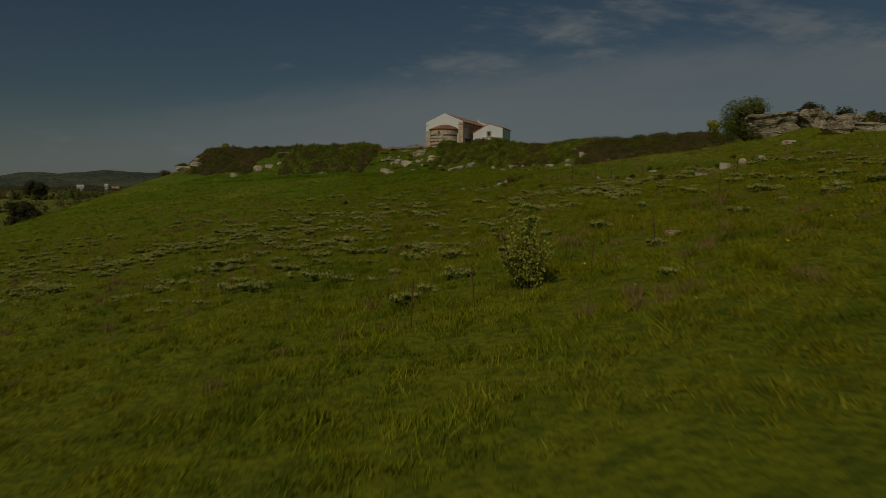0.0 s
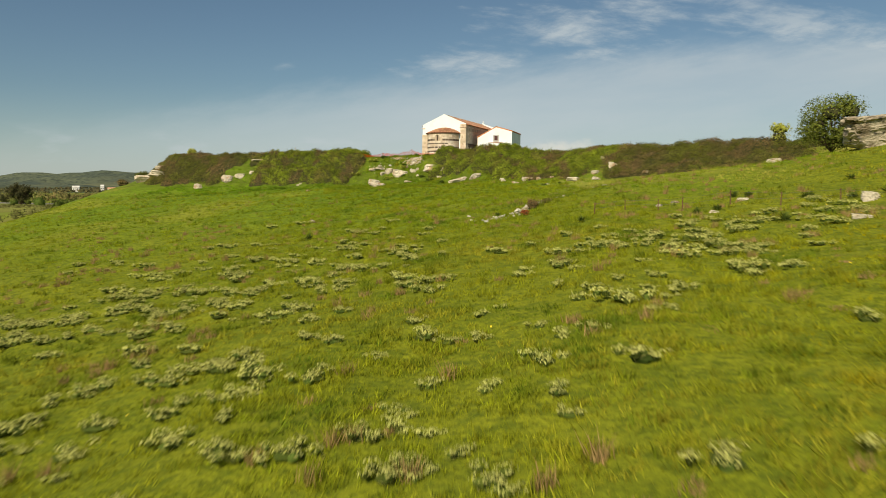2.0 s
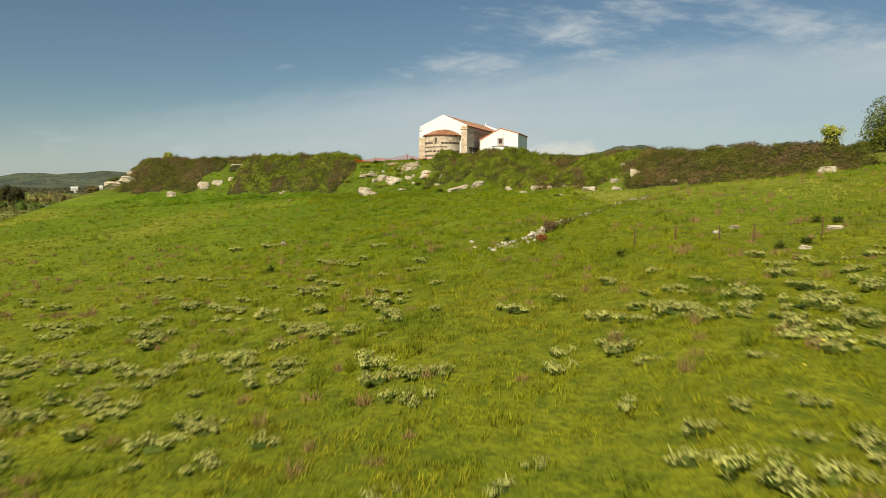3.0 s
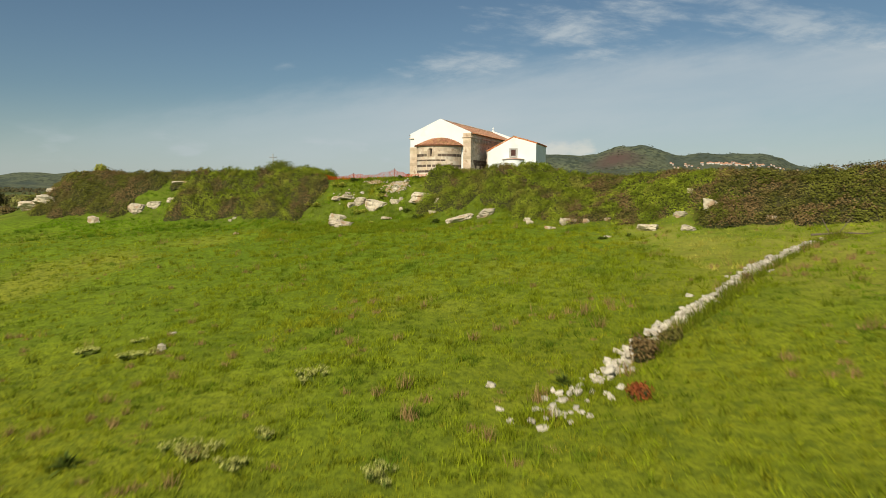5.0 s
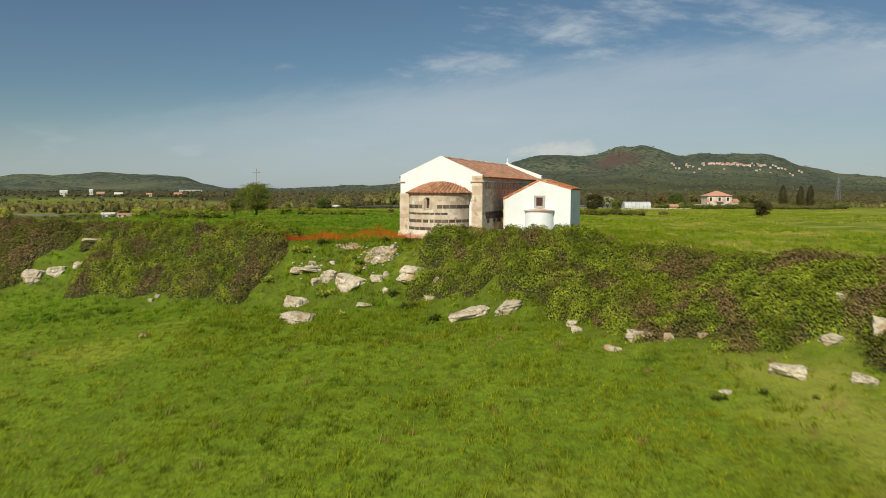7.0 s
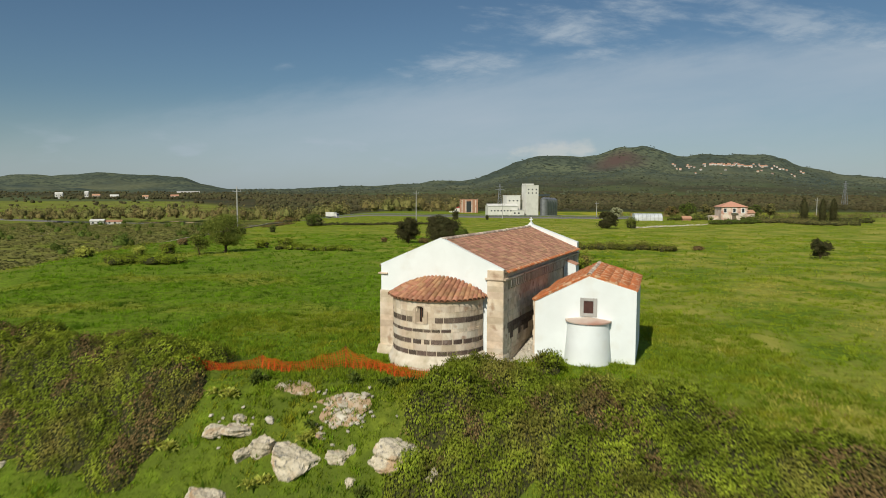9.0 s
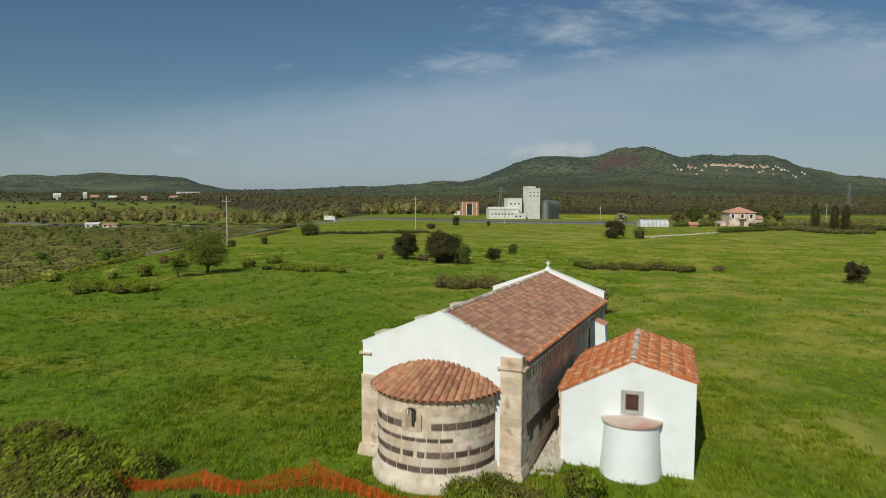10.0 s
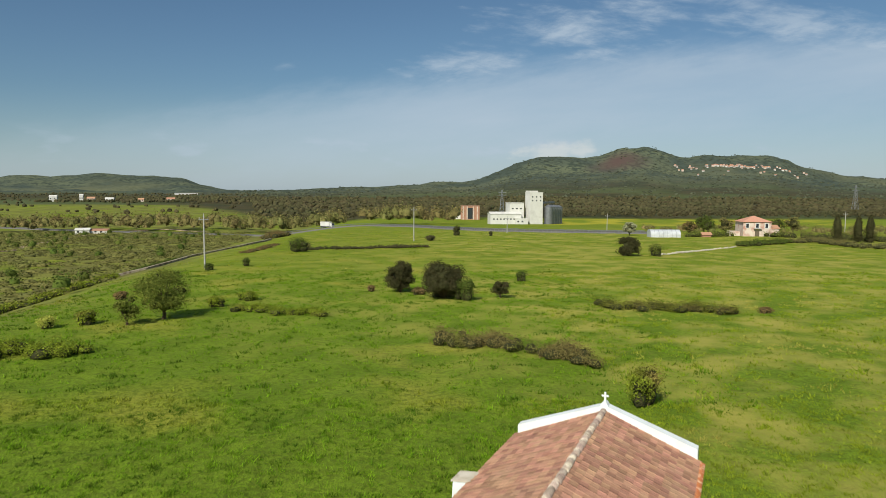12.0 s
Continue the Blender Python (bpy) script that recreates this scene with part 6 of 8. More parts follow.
for k, (x, y, w, h, turn) in enumerate([
        (37.3, -17.3, 1.3, 0.9, 20), (44.0, -34.6, 1.35, 0.42, 0), (34.0, -47.1, 0.5, 0.2, 0), (35.1, -43.8, 0.6, 0.25, 20), (31.7, -40.6, 0.6, 0.3, 0), (31.0, -42.1, 0.42, 0.2, 40), (38.8, -53.6, 0.75, 0.26, 10),
        (39.9, -47.8, 0.7, 0.62, 0), (40.9, -46.6, 0.8, 0.6, 60), (39.4, -75.0, 0.45, 0.24, 15), (42.0, -45.0, 0.6, 0.45, 30), (7.2, -39.6, 0.35, 0.25, 0), (7.4, -39.9, 0.25, 0.16, 60), (5.9, -37.8, 0.45, 0.14, 0), (-9.1, -16.6, 0.6, 0.22, 0)]):
    rock(k + 2, x, y, w, h, 0.8, turn)

# the great outcrop: three blocks split by joints, undercut at one end
for k, (x, y, w, h, dp, turn, tilt, zb) in enumerate([(43.2, -26.6, 5.2, 2.3, 0.62, 22, -5, -0.95), (46.3, -25.6, 3.5, 2.3, 0.85, 26, 2, -0.9), (48.9, -24.9, 2.3, 1.9, 0.9, 10, 4, -0.8), (47.3, -32.6, 2.3, 1.55, 0.8, 30, 0, -1.75), (50.2, -31.2, 2.9, 1.1, 0.7, 0, 6, -1.5)]):
    ob = new("outcrop_block", rock_mesh(230 + k, 0.15, 2.4, 4, 1.9))
    ob.matrix_world = pose(x, y, zb + h * 0.5, 0, tilt, turn) @ Matrix.Diagonal((w / 1.65, w * dp / 1.65, h / 1.45, 1))
    ob.data.materials[0] = M["outcrop"]
    tagged(ob, "large layered limestone block on the hillside", "rock outcrop", "outcrop blocks")

STONES = [rock_mesh(260 + k, 0.18, 2.0, 1) for k in range(6)]
for me in STONES:
    me.materials.clear()
    me.materials.append(M["rubble"])

# loose stones and weeds on the ramp between church and chapel
rg = np.random.RandomState(270)
for k in range(60):
    x, y = rg.uniform(3.1, 3.9), rg.uniform(0.7, 5.4)
    sz = rg.uniform(0.05, 0.13)
    piece("stone", STONES[k % 6], ramp, pose(x, y, max(0.02, 0.02 + (y - 1.2) * 0.166) + 0.02, rg.uniform(-15, 15), 0, rg.uniform(0, 360)) @ Matrix.Diagonal((sz, sz, sz * 0.6, 1)))

# bare stony ground above the ledges
rg = np.random.RandomState(240)
scree = thing("stony_patch", "patch of bare earth and broken stones on the bank", "stony patch", pose(-1.2, -6.2, 0))
for cx, cy, w, d in ((-1.2, -6.3, 1.2, 0.7), (-3.7, -5.7, 1.0, 0.35)):
    b = bmesh.new()
    ring = [b.verts.new((cx + 1.2 + w * rr * math.cos(a) * (1 + 0.22 * math.sin(3 * a + cx) + 0.1 * math.sin(7 * a)), cy + 6.2 + d * rr * math.sin(a), 0)) for rr in (0.35, 0.75, 1.0) for a in np.linspace(0, 6.283, 25)[:-1]]
    mid = b.verts.new((cx + 1.2, cy + 6.2, 0))
    for i in range(24):
        j = (i + 1) % 24
        b.faces.new((mid, ring[i], ring[j]))
        b.faces.new((ring[i], ring[24 + i], ring[24 + j], ring[j]))
        b.faces.new((ring[24 + i], ring[48 + i], ring[48 + j], ring[24 + j]))
    for v in b.verts:
        out_ = math.hypot((v.co.x - cx - 1.2) / w, (v.co.y - cy - 6.2) / d)
        v.co.z = z_at(v.co.x - 1.2, v.co.y - 6.2) + 0.035 + 0.03 * noise.noise(v.co * 4) - 0.16 * max(0, out_ - 0.6)
    part("bare_earth", b, "earth", scree, smooth=True)
for k in range(80):
    cx, cy = (-1.2, -6.4) if k < 58 else (-5.2, -7.5)
    x, y = cx + rg.normal(0, 0.75), cy + rg.normal(0, 0.42)
    sz = rg.uniform(0.07, 0.15) * (2.2 if k % 6 == 0 else 1)
    piece("stone", (ROCKS[k % 9] if k % 12 == 0 else STONES[k % 6]), scree, pose(x + 1.2, y + 6.2, z_at(x, y) + 0.05, 0, 0, rg.uniform(0, 360)) @ Matrix.Diagonal((sz, sz * 0.8, sz * 0.5, 1)))

# ---- the tumbled dry-stone wall ----
wall = thing("dry_stone_wall", "tumbled dry-stone wall of pale field stones", "stone wall", pose(21.0, -44.0, 0))
LINE = [(21.3, -43.4), (22.1, -40.9), (22.5, -39.5), (23.1, -37.4), (24.2, -33.8), (24.9, -31.6), (26.0, -27.8), (27.7, -23.6), (28.6, -21.6)]
lens_ = [math.hypot(b[0] - a[0], b[1] - a[1]) for a, b in zip(LINE, LINE[1:])]
loose = []
for k in range(660):
    u = rg.uniform(0, sum(lens_))
    i = 0
    while u > lens_[i]:
        u -= lens_[i]
        i += 1
    f = u / lens_[i]
    x, y = LINE[i][0] + (LINE[i + 1][0] - LINE[i][0]) * f, LINE[i][1] + (LINE[i + 1][1] - LINE[i][1]) * f
    low_ = i + f < 1.6
    if (low_ and rg.rand() < 0.42) or (not low_ and rg.rand() < 0.2) or (4.35 < i + f < 4.6 and rg.rand() < 0.7):
        continue
    off_ = rg.normal(0, 0.38 if low_ else 0.16)
    if k % 14 == 0:
        off_ *= 2.4
    x, y = x + 0.92 * off_, y - 0.38 * off_ + rg.normal(0, 0.1)
    sz = rg.uniform(0.075, 0.165) * (0.8 if low_ else 1)
    pile = rg.uniform(0, 0.12 if low_ else 0.27) * math.exp(-(off_ / 0.26) ** 2)
    m = pose(x - 21.0, y + 44.0, z_at(x, y) + 0.02 + pile, rg.uniform(-25, 25), rg.uniform(-25, 25), rg.uniform(0, 360)) @ Matrix.Diagonal((sz * 1.3, sz, sz * 0.8, 1))
    if -41.5 < y < -33.0 and len(wall.children) < 300:
        piece("stone", STONES[k % 6], wall, m)
    else:
        loose.append((np.array([m @ q.co for q in STONES[k % 6].vertices]), np.array([p.vertices for p in STONES[k % 6].polygons])))
v, f = joined(loose)
ob = add_mesh("stones", arrays_mesh("stones", v, f, "rubble_loose"), wall)
tagged(ob, kind="stuff")

# dead branch lying by the wall's end
b = bmesh.new()
for p, q, r0, r1 in (((28.2, -21.0, 0.25), (29.6, -20.2, 0.35), 0.05, 0.04), ((29.6, -20.2, 0.35), (31.8, -19.9, 0.28), 0.04, 0.02), ((29.4, -20.3, 0.33), (30.0, -19.6, 1.1), 0.03, 0.012), ((29.0, -20.5, 0.3), (28.7, -20.0, 1.0), 0.03, 0.01), ((30.4, -20.1, 0.33), (31.2, -20.9, 0.5), 0.02, 0.008)):
    zz = z_at(29, -20.4)
    tube(b, (p[0], p[1], p[2] + zz), (q[0], q[1], q[2] + zz), r0, r1, 6)
tagged(new("dead_branch", mesh_of(b, "dead_branch", "timber")), "bare bleached dead branch beside the wall end", "branch")

# ---- fence ----
fence = thing("wire_fence", "old wire fence with weathered wooden posts", "fence", pose(29.1, -42.0, 0))
POSTS = [(28.0, -44.2), (29.6, -44.4), (31.2, -44.1), (32.4, -44.7), (34.6, -45.3), (36.7, -46.0), (38.9, -47.4), (40.6, -50.4), (40.6, -58.0), (40.2, -66.0), (39.1, -76.2), (38.0, -78.6), (36.2, -81.2), (35.5, -82.7)]
tops = []
for k, (x, y) in enumerate(POSTS):
    h = (0.62 if k < 8 else 0.82) + 0.1 * math.sin(k * 5)
    tilt = Vector((0.10 * math.sin(k * 3.1), 0.08 * math.cos(k * 2.3), 0))
    z = z_at(x, y)
    p0, p1 = Vector((x - 29.1, y + 42.0, z - 0.1)), Vector((x - 29.1, y + 42.0, z + h)) + tilt
    thick = 0.026 if k < 8 else 0.013
    part("post", tube(bmesh.new(), p0, p1, thick, thick * 0.85, 7), "bark" if thick > 0.03 else "rust", fence)
    tops.append((p0, p1))
for (a0, a1), (b0, b1) in zip(tops[:8], tops[1:8]):
    for u in (0.55, 0.9):
        part("wire", tube(bmesh.new(), a0.lerp(a1, u), b0.lerp(b1, u), 0.004, n=4), "wire", fence)

# ---- orange safety net in front of the church ----
net = thing("safety_net", "sagging orange plastic safety net before the apse", "safety net", pose(-4.0, -3.0, 0))
NETL = [(-9.6, -6.2, 0.30), (-8.9, -5.8, 0.55), (-8.2, -5.5, 0.35), (-7.3, -5.0, 0.30), (-6.4, -4.4, 0.60), (-5.6, -4.5, 0.50), (-4.8, -4.4, 0.45), (-3.9, -3.7, 0.65), (-3.0, -3.1, 0.95), (-2.2, -3.0, 0.60), (-1.5, -3.0, 0.45), (-0.6, -3.3, 0.50), (0.3, -3.5, 0.50), (1.4, -2.9, 0.45), (2.3, -2.4, 0.35)]
b = bmesh.new()
cols = []
fine = 16
for i in range((len(NETL) - 1) * fine + 1):
    k, f = min(i // fine, len(NETL) - 2), 0
    f = i / fine - k
    a, c = NETL[k], NETL[k + 1]
    x, y, h = (a[j] + (c[j] - a[j]) * f for j in range(3))
    h -= 0.16 * math.sin(math.pi * f) * h
    z = z_at(x, y)
    cols.append([b.verts.new((x + 4.0, y + 3.0 + 0.07 * math.sin(i * 0.9) * (1 - j / 7) - 0.16 * (1 - j / 7), z + h * j / 7)) for j in range(8)])
for p, q in zip(cols, cols[1:]):
    for j in range(7):
        b.faces.new((p[j], q[j], q[j + 1], p[j + 1]))
ob = part("net", b, "net", net)
wm = ob.modifiers.new("mesh", "WIREFRAME")
wm.thickness, wm.use_even_offset = 0.024, False
for x, y, h in (NETL[4], NETL[8], NETL[11]):
    part("net_post", tube(bmesh.new(), (x + 4.0, y + 3.0, z_at(x, y) - 0.1), (x + 4.0, y + 3.0, z_at(x, y) + h + 0.02), 0.018, n=6), "rust", net)

# ---- the far plain: buildings, road, poles, woods ----
FACE = 23.7                              # most far buildings stand about square to the road


def at_sr(s, r):
    return AX * s + AY * r, AY * s - AX * r


def building(name, x, y, w, d, h, turn, wall_mat, label, category="building", roof=None, roof_h=1.5, over=0.3, windows=(), door=None, roof_mat="flat_tile", pane="glass", frames=None):
    """A far house: walls, roof, and windows set into the front as separate parts. windows: (x, z, w, h) on the front."""
    t = thing(name, label, category, pose(x, y, z_at(x, y) - 0.3, 0, 0, turn))
    if roof == "gable":
        part("wall", slab(bmesh.new(), [(-d / 2, 0), (d / 2, 0), (d / 2, h), (0, h + roof_h), (-d / 2, h)], "x", -w / 2, w / 2), wall_mat, t)
        part("roof", slab(bmesh.new(), [(-d / 2 - over, h - 0.1), (0, h + roof_h + 0.05), (d / 2 + over, h - 0.1), (d / 2 + over, h + 0.1), (0, h + roof_h + 0.28), (-d / 2 - over, h + 0.1)], "x", -w / 2 - over, w / 2 + over), roof_mat, t)
    else:
        part("wall", box(bmesh.new(), -w / 2, w / 2, -d / 2, d / 2, 0, h), wall_mat, t)
        if roof == "hip":
            b = bmesh.new()
            lo = [b.verts.new((sx * (w / 2 + over), sy * (d / 2 + over), h)) for sx, sy in ((-1, -1), (1, -1), (1, 1), (-1, 1))]
            k = max(0.0, (w - d) / 2)
            t0, t1 = b.verts.new((-k, 0, h + roof_h)), b.verts.new((k, 0, h + roof_h))
            b.faces.new((lo[0], lo[1], t1, t0)), b.faces.new((lo[2], lo[3], t0, t1)), b.faces.new((lo[1], lo[2], t1)), b.faces.new((lo[3], lo[0], t0)), b.faces.new(lo[::-1])
            part("roof", b, roof_mat, t)
        elif roof == "flat":
            part("parapet", box(bmesh.new(), -w / 2 - 0.15, w / 2 + 0.15, -d / 2 - 0.15, d / 2 + 0.15, h, h + 0.35), wall_mat, t)
    for wx, wz, ww, wh in windows:
        o = part("window", box(bmesh.new(), wx - ww / 2, wx + ww / 2, -d / 2 - 0.03, -d / 2 - 0.004, wz, wz + wh), pane, t)
        if frames:
            b = bmesh.new()
            for x0, x1, z0, z1 in ((-ww / 2 - 0.15, -ww / 2, -0.15, wh + 0.15), (ww / 2, ww / 2 + 0.15, -0.15, wh + 0.15), (-ww / 2, ww / 2, wh, wh + 0.15), (-ww / 2, ww / 2, -0.15, 0)):
                box(b, wx + x0, wx + x1, -d / 2 - 0.08, -d / 2 - 0.004, wz + z0, wz + z1)
            part("window_frame", b, frames, o)
    if door:
        part("door", box(bmesh.new(), door[0] - door[1] / 2, door[0] + door[1] / 2, -d / 2 - 0.04, -d / 2 - 0.004, 0.3, door[2]), "timber", t)
    return t


# grain store with its tower, halls and steel silos
tower = building("grain_tower", -133.4, 464.0, 9.6, 9.0, 22.6, FACE + 16, "silo_white", "tall white concrete grain tower", "grain tower", "flat", windows=[(-3 + 3 * k, 19.2, 0.9, 1.0) for k in range(3)] + [(-3 + 3 * k, 16.6, 0.9, 1.0) for k in range(3)])
part("head_house", box(bmesh.new(), -4.8, 1.5, -3.5, 4.0, 22.9, 24.0), "silo_white", tower)
building("grain_hall", -146.2, 459.5, 10.5, 10.0, 15.2, FACE + 12, "silo_white", "white flat-roofed hall beside the tower", "industrial hall", "flat", windows=[(-3.0 + 3 * k, 11.0, 1.2, 0.9) for k in range(3)])
building("storage_shed", -151.0, 451.0, 22.0, 10.0, 7.4, FACE + 8, "silo_white", "long low white storage hall", "industrial hall", "gable", 1.4, windows=[(-8.5 + 2.4 * k, 3.6, 1.1, 0.9) for k in range(8)], roof_mat="silo_white")
building("storage_shed", -139.5, 453.0, 9.0, 5.0, 4.2, FACE + 8, "silo_white", "small white annex of the grain store", "industrial annex", "flat", windows=[(-2.5, 1.8, 1.2, 1.0), (0.5, 1.8, 1.2, 1.0)])
for k in range(5):
    x, y = -124.4 + 0.25 * k, 470.0 + 6.1 * k
    t = thing("steel_silo", "corrugated galvanised grain silo with a conical top", "silo", pose(x, y, z_at(x, y) - 0.3), "steel silos in a row")
    b = bmesh.new()
    for j in range(11):
        tube(b, (0, 0, j * 1.15), (0, 0, j * 1.15 + 1.12), 3.0 if j % 2 else 2.93, n=22)
    part("shell", b, "steel", t)
    part("cone_roof", tube(bmesh.new(), (0, 0, 12.6), (0, 0, 14.3), 3.1, 0.4, 22), "steel", t)
    part("ladder", box(bmesh.new(), -0.3, 0.3, -3.15, -3.05, 0, 12.6), "steel", t)
gant = thing("conveyor", "raised steel conveyor over the silos", "conveyor", pose(-128.5, 467.5, z_at(-128.5, 467.5) + 14.6, 0, 0, 86))
part("bridge", box(bmesh.new(), 0, 26, -0.7, 0.7, 0, 1.3), "steel", gant)
for k in range(4):
    part("leg", box(bmesh.new(), 3 + 7 * k, 3.25 + 7 * k, -0.15, 0.15, -14.6, 0), "steel", gant)
orange_block = building("office_block", -208.5, 531.0, 15.6, 11.0, 11.6, FACE, "brick_red", "brick-red block with pale upright panels", "office block", "flat", windows=[(0.0, 1.0, 4.2, 9.2)])
for k in (-5.9, -2.6, 2.6, 5.9):
    part("panel", box(bmesh.new(), k - 0.4, k + 0.4, -5.75, -5.505, 0.4, 11.4), "pink", orange_block, "pale upright panel")
hut = building("roadside_hut", -222.5, 533.0, 9.6, 5.0, 3.8, FACE, "silo_white", "small white roadside hut with a red sign", "hut", "flat", windows=[(-1.8, 1.4, 1.1, 1.0), (1.2, 1.4, 1.1, 1.0)])
part("sign", box(bmesh.new(), -2.4, 3.6, -2.7, -2.5, 4.2, 7.4), "red_paint", hut, "red sign board")
for k in range(2):
    part("sign_bar", box(bmesh.new(), -0.7, 2.3, -2.76, -2.702, 4.7 + 0.9 * k, 5.1 + 0.9 * k), "silo_white", hut, "pale bars of writing")
tunnel = thing("greenhouse", "long pale plastic greenhouse tunnel with bare hoops", "greenhouse", pose(-22.9, 252.8, z_at(-22.9, 252.8) - 0.1, 0, 0, FACE - 4))
arch_ = [(2.9 * math.cos(t), 1.2 + 1.7 * math.sin(t)) for t in np.linspace(0, math.pi, 13)]
part("cover", slab(bmesh.new(), [(2.9, 0)] + arch_ + [(-2.9, 0)], "x", -5.4, 5.4), "film", tunnel, "milky plastic sheeting")
part("door", box(bmesh.new(), 5.4, 5.44, -0.7, 0.7, 0.1, 2.1), "glass", tunnel)
hoop = slab(bmesh.new(), [(2.98, 0)] + [(q[0] * 1.03, q[1] * 1.03) for q in arch_] + [(-2.98, 0), (-2.91, 0)] + [(q[0] * 1.004, q[1] * 1.004) for q in arch_[::-1]] + [(2.91, 0)], "x", -0.04, 0.04)
hoop_me = mesh_of(hoop, "hoop", "steel")
for k in range(8):
    piece("hoop", hoop_me, tunnel, pose(-5.35 + k * 1.53, 0, 0))
building("low_shed", -9.0, 262.0, 3.2, 2.4, 1.1, FACE, "brick_red", "small low tiled shed", "shed", "gable", 0.7)
fh = building("farmhouse", 7.0, 281.0, 10.2, 9.6, 5.9, FACE - 6, "pink", "old two-storey pink farmhouse with a hipped tile roof", "farmhouse", "hip", 2.2, 0.5, windows=[(-3.6, 3.7, 1.0, 1.6), (3.4, 3.7, 1.0, 1.6), (0.0, 3.7, 1.0, 1.6)], door=(0.0, 1.6, 2.6), frames="plaster")
part("balcony", box(bmesh.new(), -1.4, 1.4, -5.9, -5.0, 3.4, 3.6), "concrete", fh)
part("wing", box(bmesh.new(), 5.5, 8.5, -3.5, 3.5, 0, 3.4), "pink", fh, "low side wing")
part("wing_roof", slab(bmesh.new(), [(-3.8, 3.35), (0, 4.5), (3.8, 3.35), (3.8, 3.5), (0, 4.7), (-3.8, 3.5)], "x", 5.4, 8.8), "flat_tile", fh)
part("wing", box(bmesh.new(), -9.0, -5.5, -2.5, 2.5, 0, 2.2), "pink", fh, "ruined low wing")
for x, y, w, h, m, lab in ((-403, 316, 9.0, 3.2, "silo_white", "white roadside shed in the valley"), (-395.6, 323.4, 11.0, 2.6, "brick_red", "low white shed with a red roof")):
    building("valley_shed", x, y, w, 6.0, h, FACE + 12, "silo_white", lab, "shed", "gable", 1.0, windows=[(-2.5, 1.4, 1.3, 1.2), (1.0, 1.4, 1.3, 1.2)], roof_mat=m)
for x, y, w, h, rm in ((-1110, 823, 12, 9, "silo_white"), (-1071, 848, 6, 11, "silo_white"), (-1058, 857, 13, 6, "flat_tile"), (-1030, 872, 14, 5, "silo_white"), (-985, 900, 10, 4, "flat_tile"), (-940, 925, 14, 5, "flat_tile"), (-1406, 1442, 60, 2.5, "concrete")):
    building("far_house", x, y, w, 10.0, h, FACE + 20, "silo_white" if rm != "flat_tile" else "pink", "far pale farm building among trees", "house", "gable", 2.5, windows=[(-w * 0.3, h * 0.5, 1.6, 2.0), (w * 0.25, h * 0.5, 1.6, 2.0)], roof_mat=rm)

# village on the mountain's flank
rg = np.random.RandomState(301)
for k in range(110):
    p = rg.normal(1312, 40) if k < 90 else rg.uniform(1180, 1440)
    s = rg.normal(2965, 13) if k < 90 else rg.uniform(2700, 3000)
    r = s * (p - 784) / 1215
    x, y = at_sr(s, r)
    hh = rg.uniform(3, 5)
    ob = new("village_house", None)
    ob.matrix_world = pose(x, y, z_at(x, y) - 2.0, 0, 0, FACE + rg.uniform(-30, 30))
    tagged(ob, "small pale village house with a tiled roof", "house", "village houses")
    wv, dv = rg.uniform(5.5, 10), rg.uniform(6, 8)
    part("wall", box(bmesh.new(), -wv / 2, wv / 2, -dv / 2, dv / 2, 0, hh + 2), ("pink", "concrete", "silo_white")[k % 3], ob)
    part("roof", slab(bmesh.new(), [(-dv / 2 - 0.5, hh + 2), (0, hh + 4.4), (dv / 2 + 0.5, hh + 2)], "x", -wv / 2 - 0.4, wv / 2 + 0.4), "flat_tile", ob)

# ---- the road with its crash barrier ----
ROADL = [at_sr(s, r) for s, r in ((560, -420), (455, -170), (378, -32), (318, 8), (298, 24), (285, 48), (277, 72), (271, 92))]


def smooth_line(pts, n):
    out_ = []
    for i in range(len(pts) - 1):
        p = [Vector((*pts[max(0, min(len(pts) - 1, i + j))], 0)) for j in (-1, 0, 1, 2)]
        for k in range(n):
            u = k / n
            out_.append(0.5 * ((2 * p[1]) + (p[2] - p[0]) * u + (2 * p[0] - 5 * p[1] + 4 * p[2] - p[3]) * u * u + (3 * p[1] - p[0] - 3 * p[2] + p[3]) * u * u * u))
    return out_


def strip(line, half, lift, thick=0.25):
    b = bmesh.new()
    rows = []
    for i, p in enumerate(line):
        q = line[min(i + 1, len(line) - 1)] - line[max(i - 1, 0)]
        sd = Vector((q.y, -q.x, 0)).normalized()
        z = z_at(p.x, p.y) + lift
        rows.append([b.verts.new((p.x + sd.x * h, p.y + sd.y * h, z - dz)) for h, dz in ((-half - 1.2, 1.2), (-half, 0), (half, 0), (half + 1.2, 1.2))])
    for a, c in zip(rows, rows[1:]):
        for j in range(3):
            b.faces.new((a[j], c[j], c[j + 1], a[j + 1]))
    bmesh.ops.recalc_face_normals(b, faces=b.faces[:])
    return b


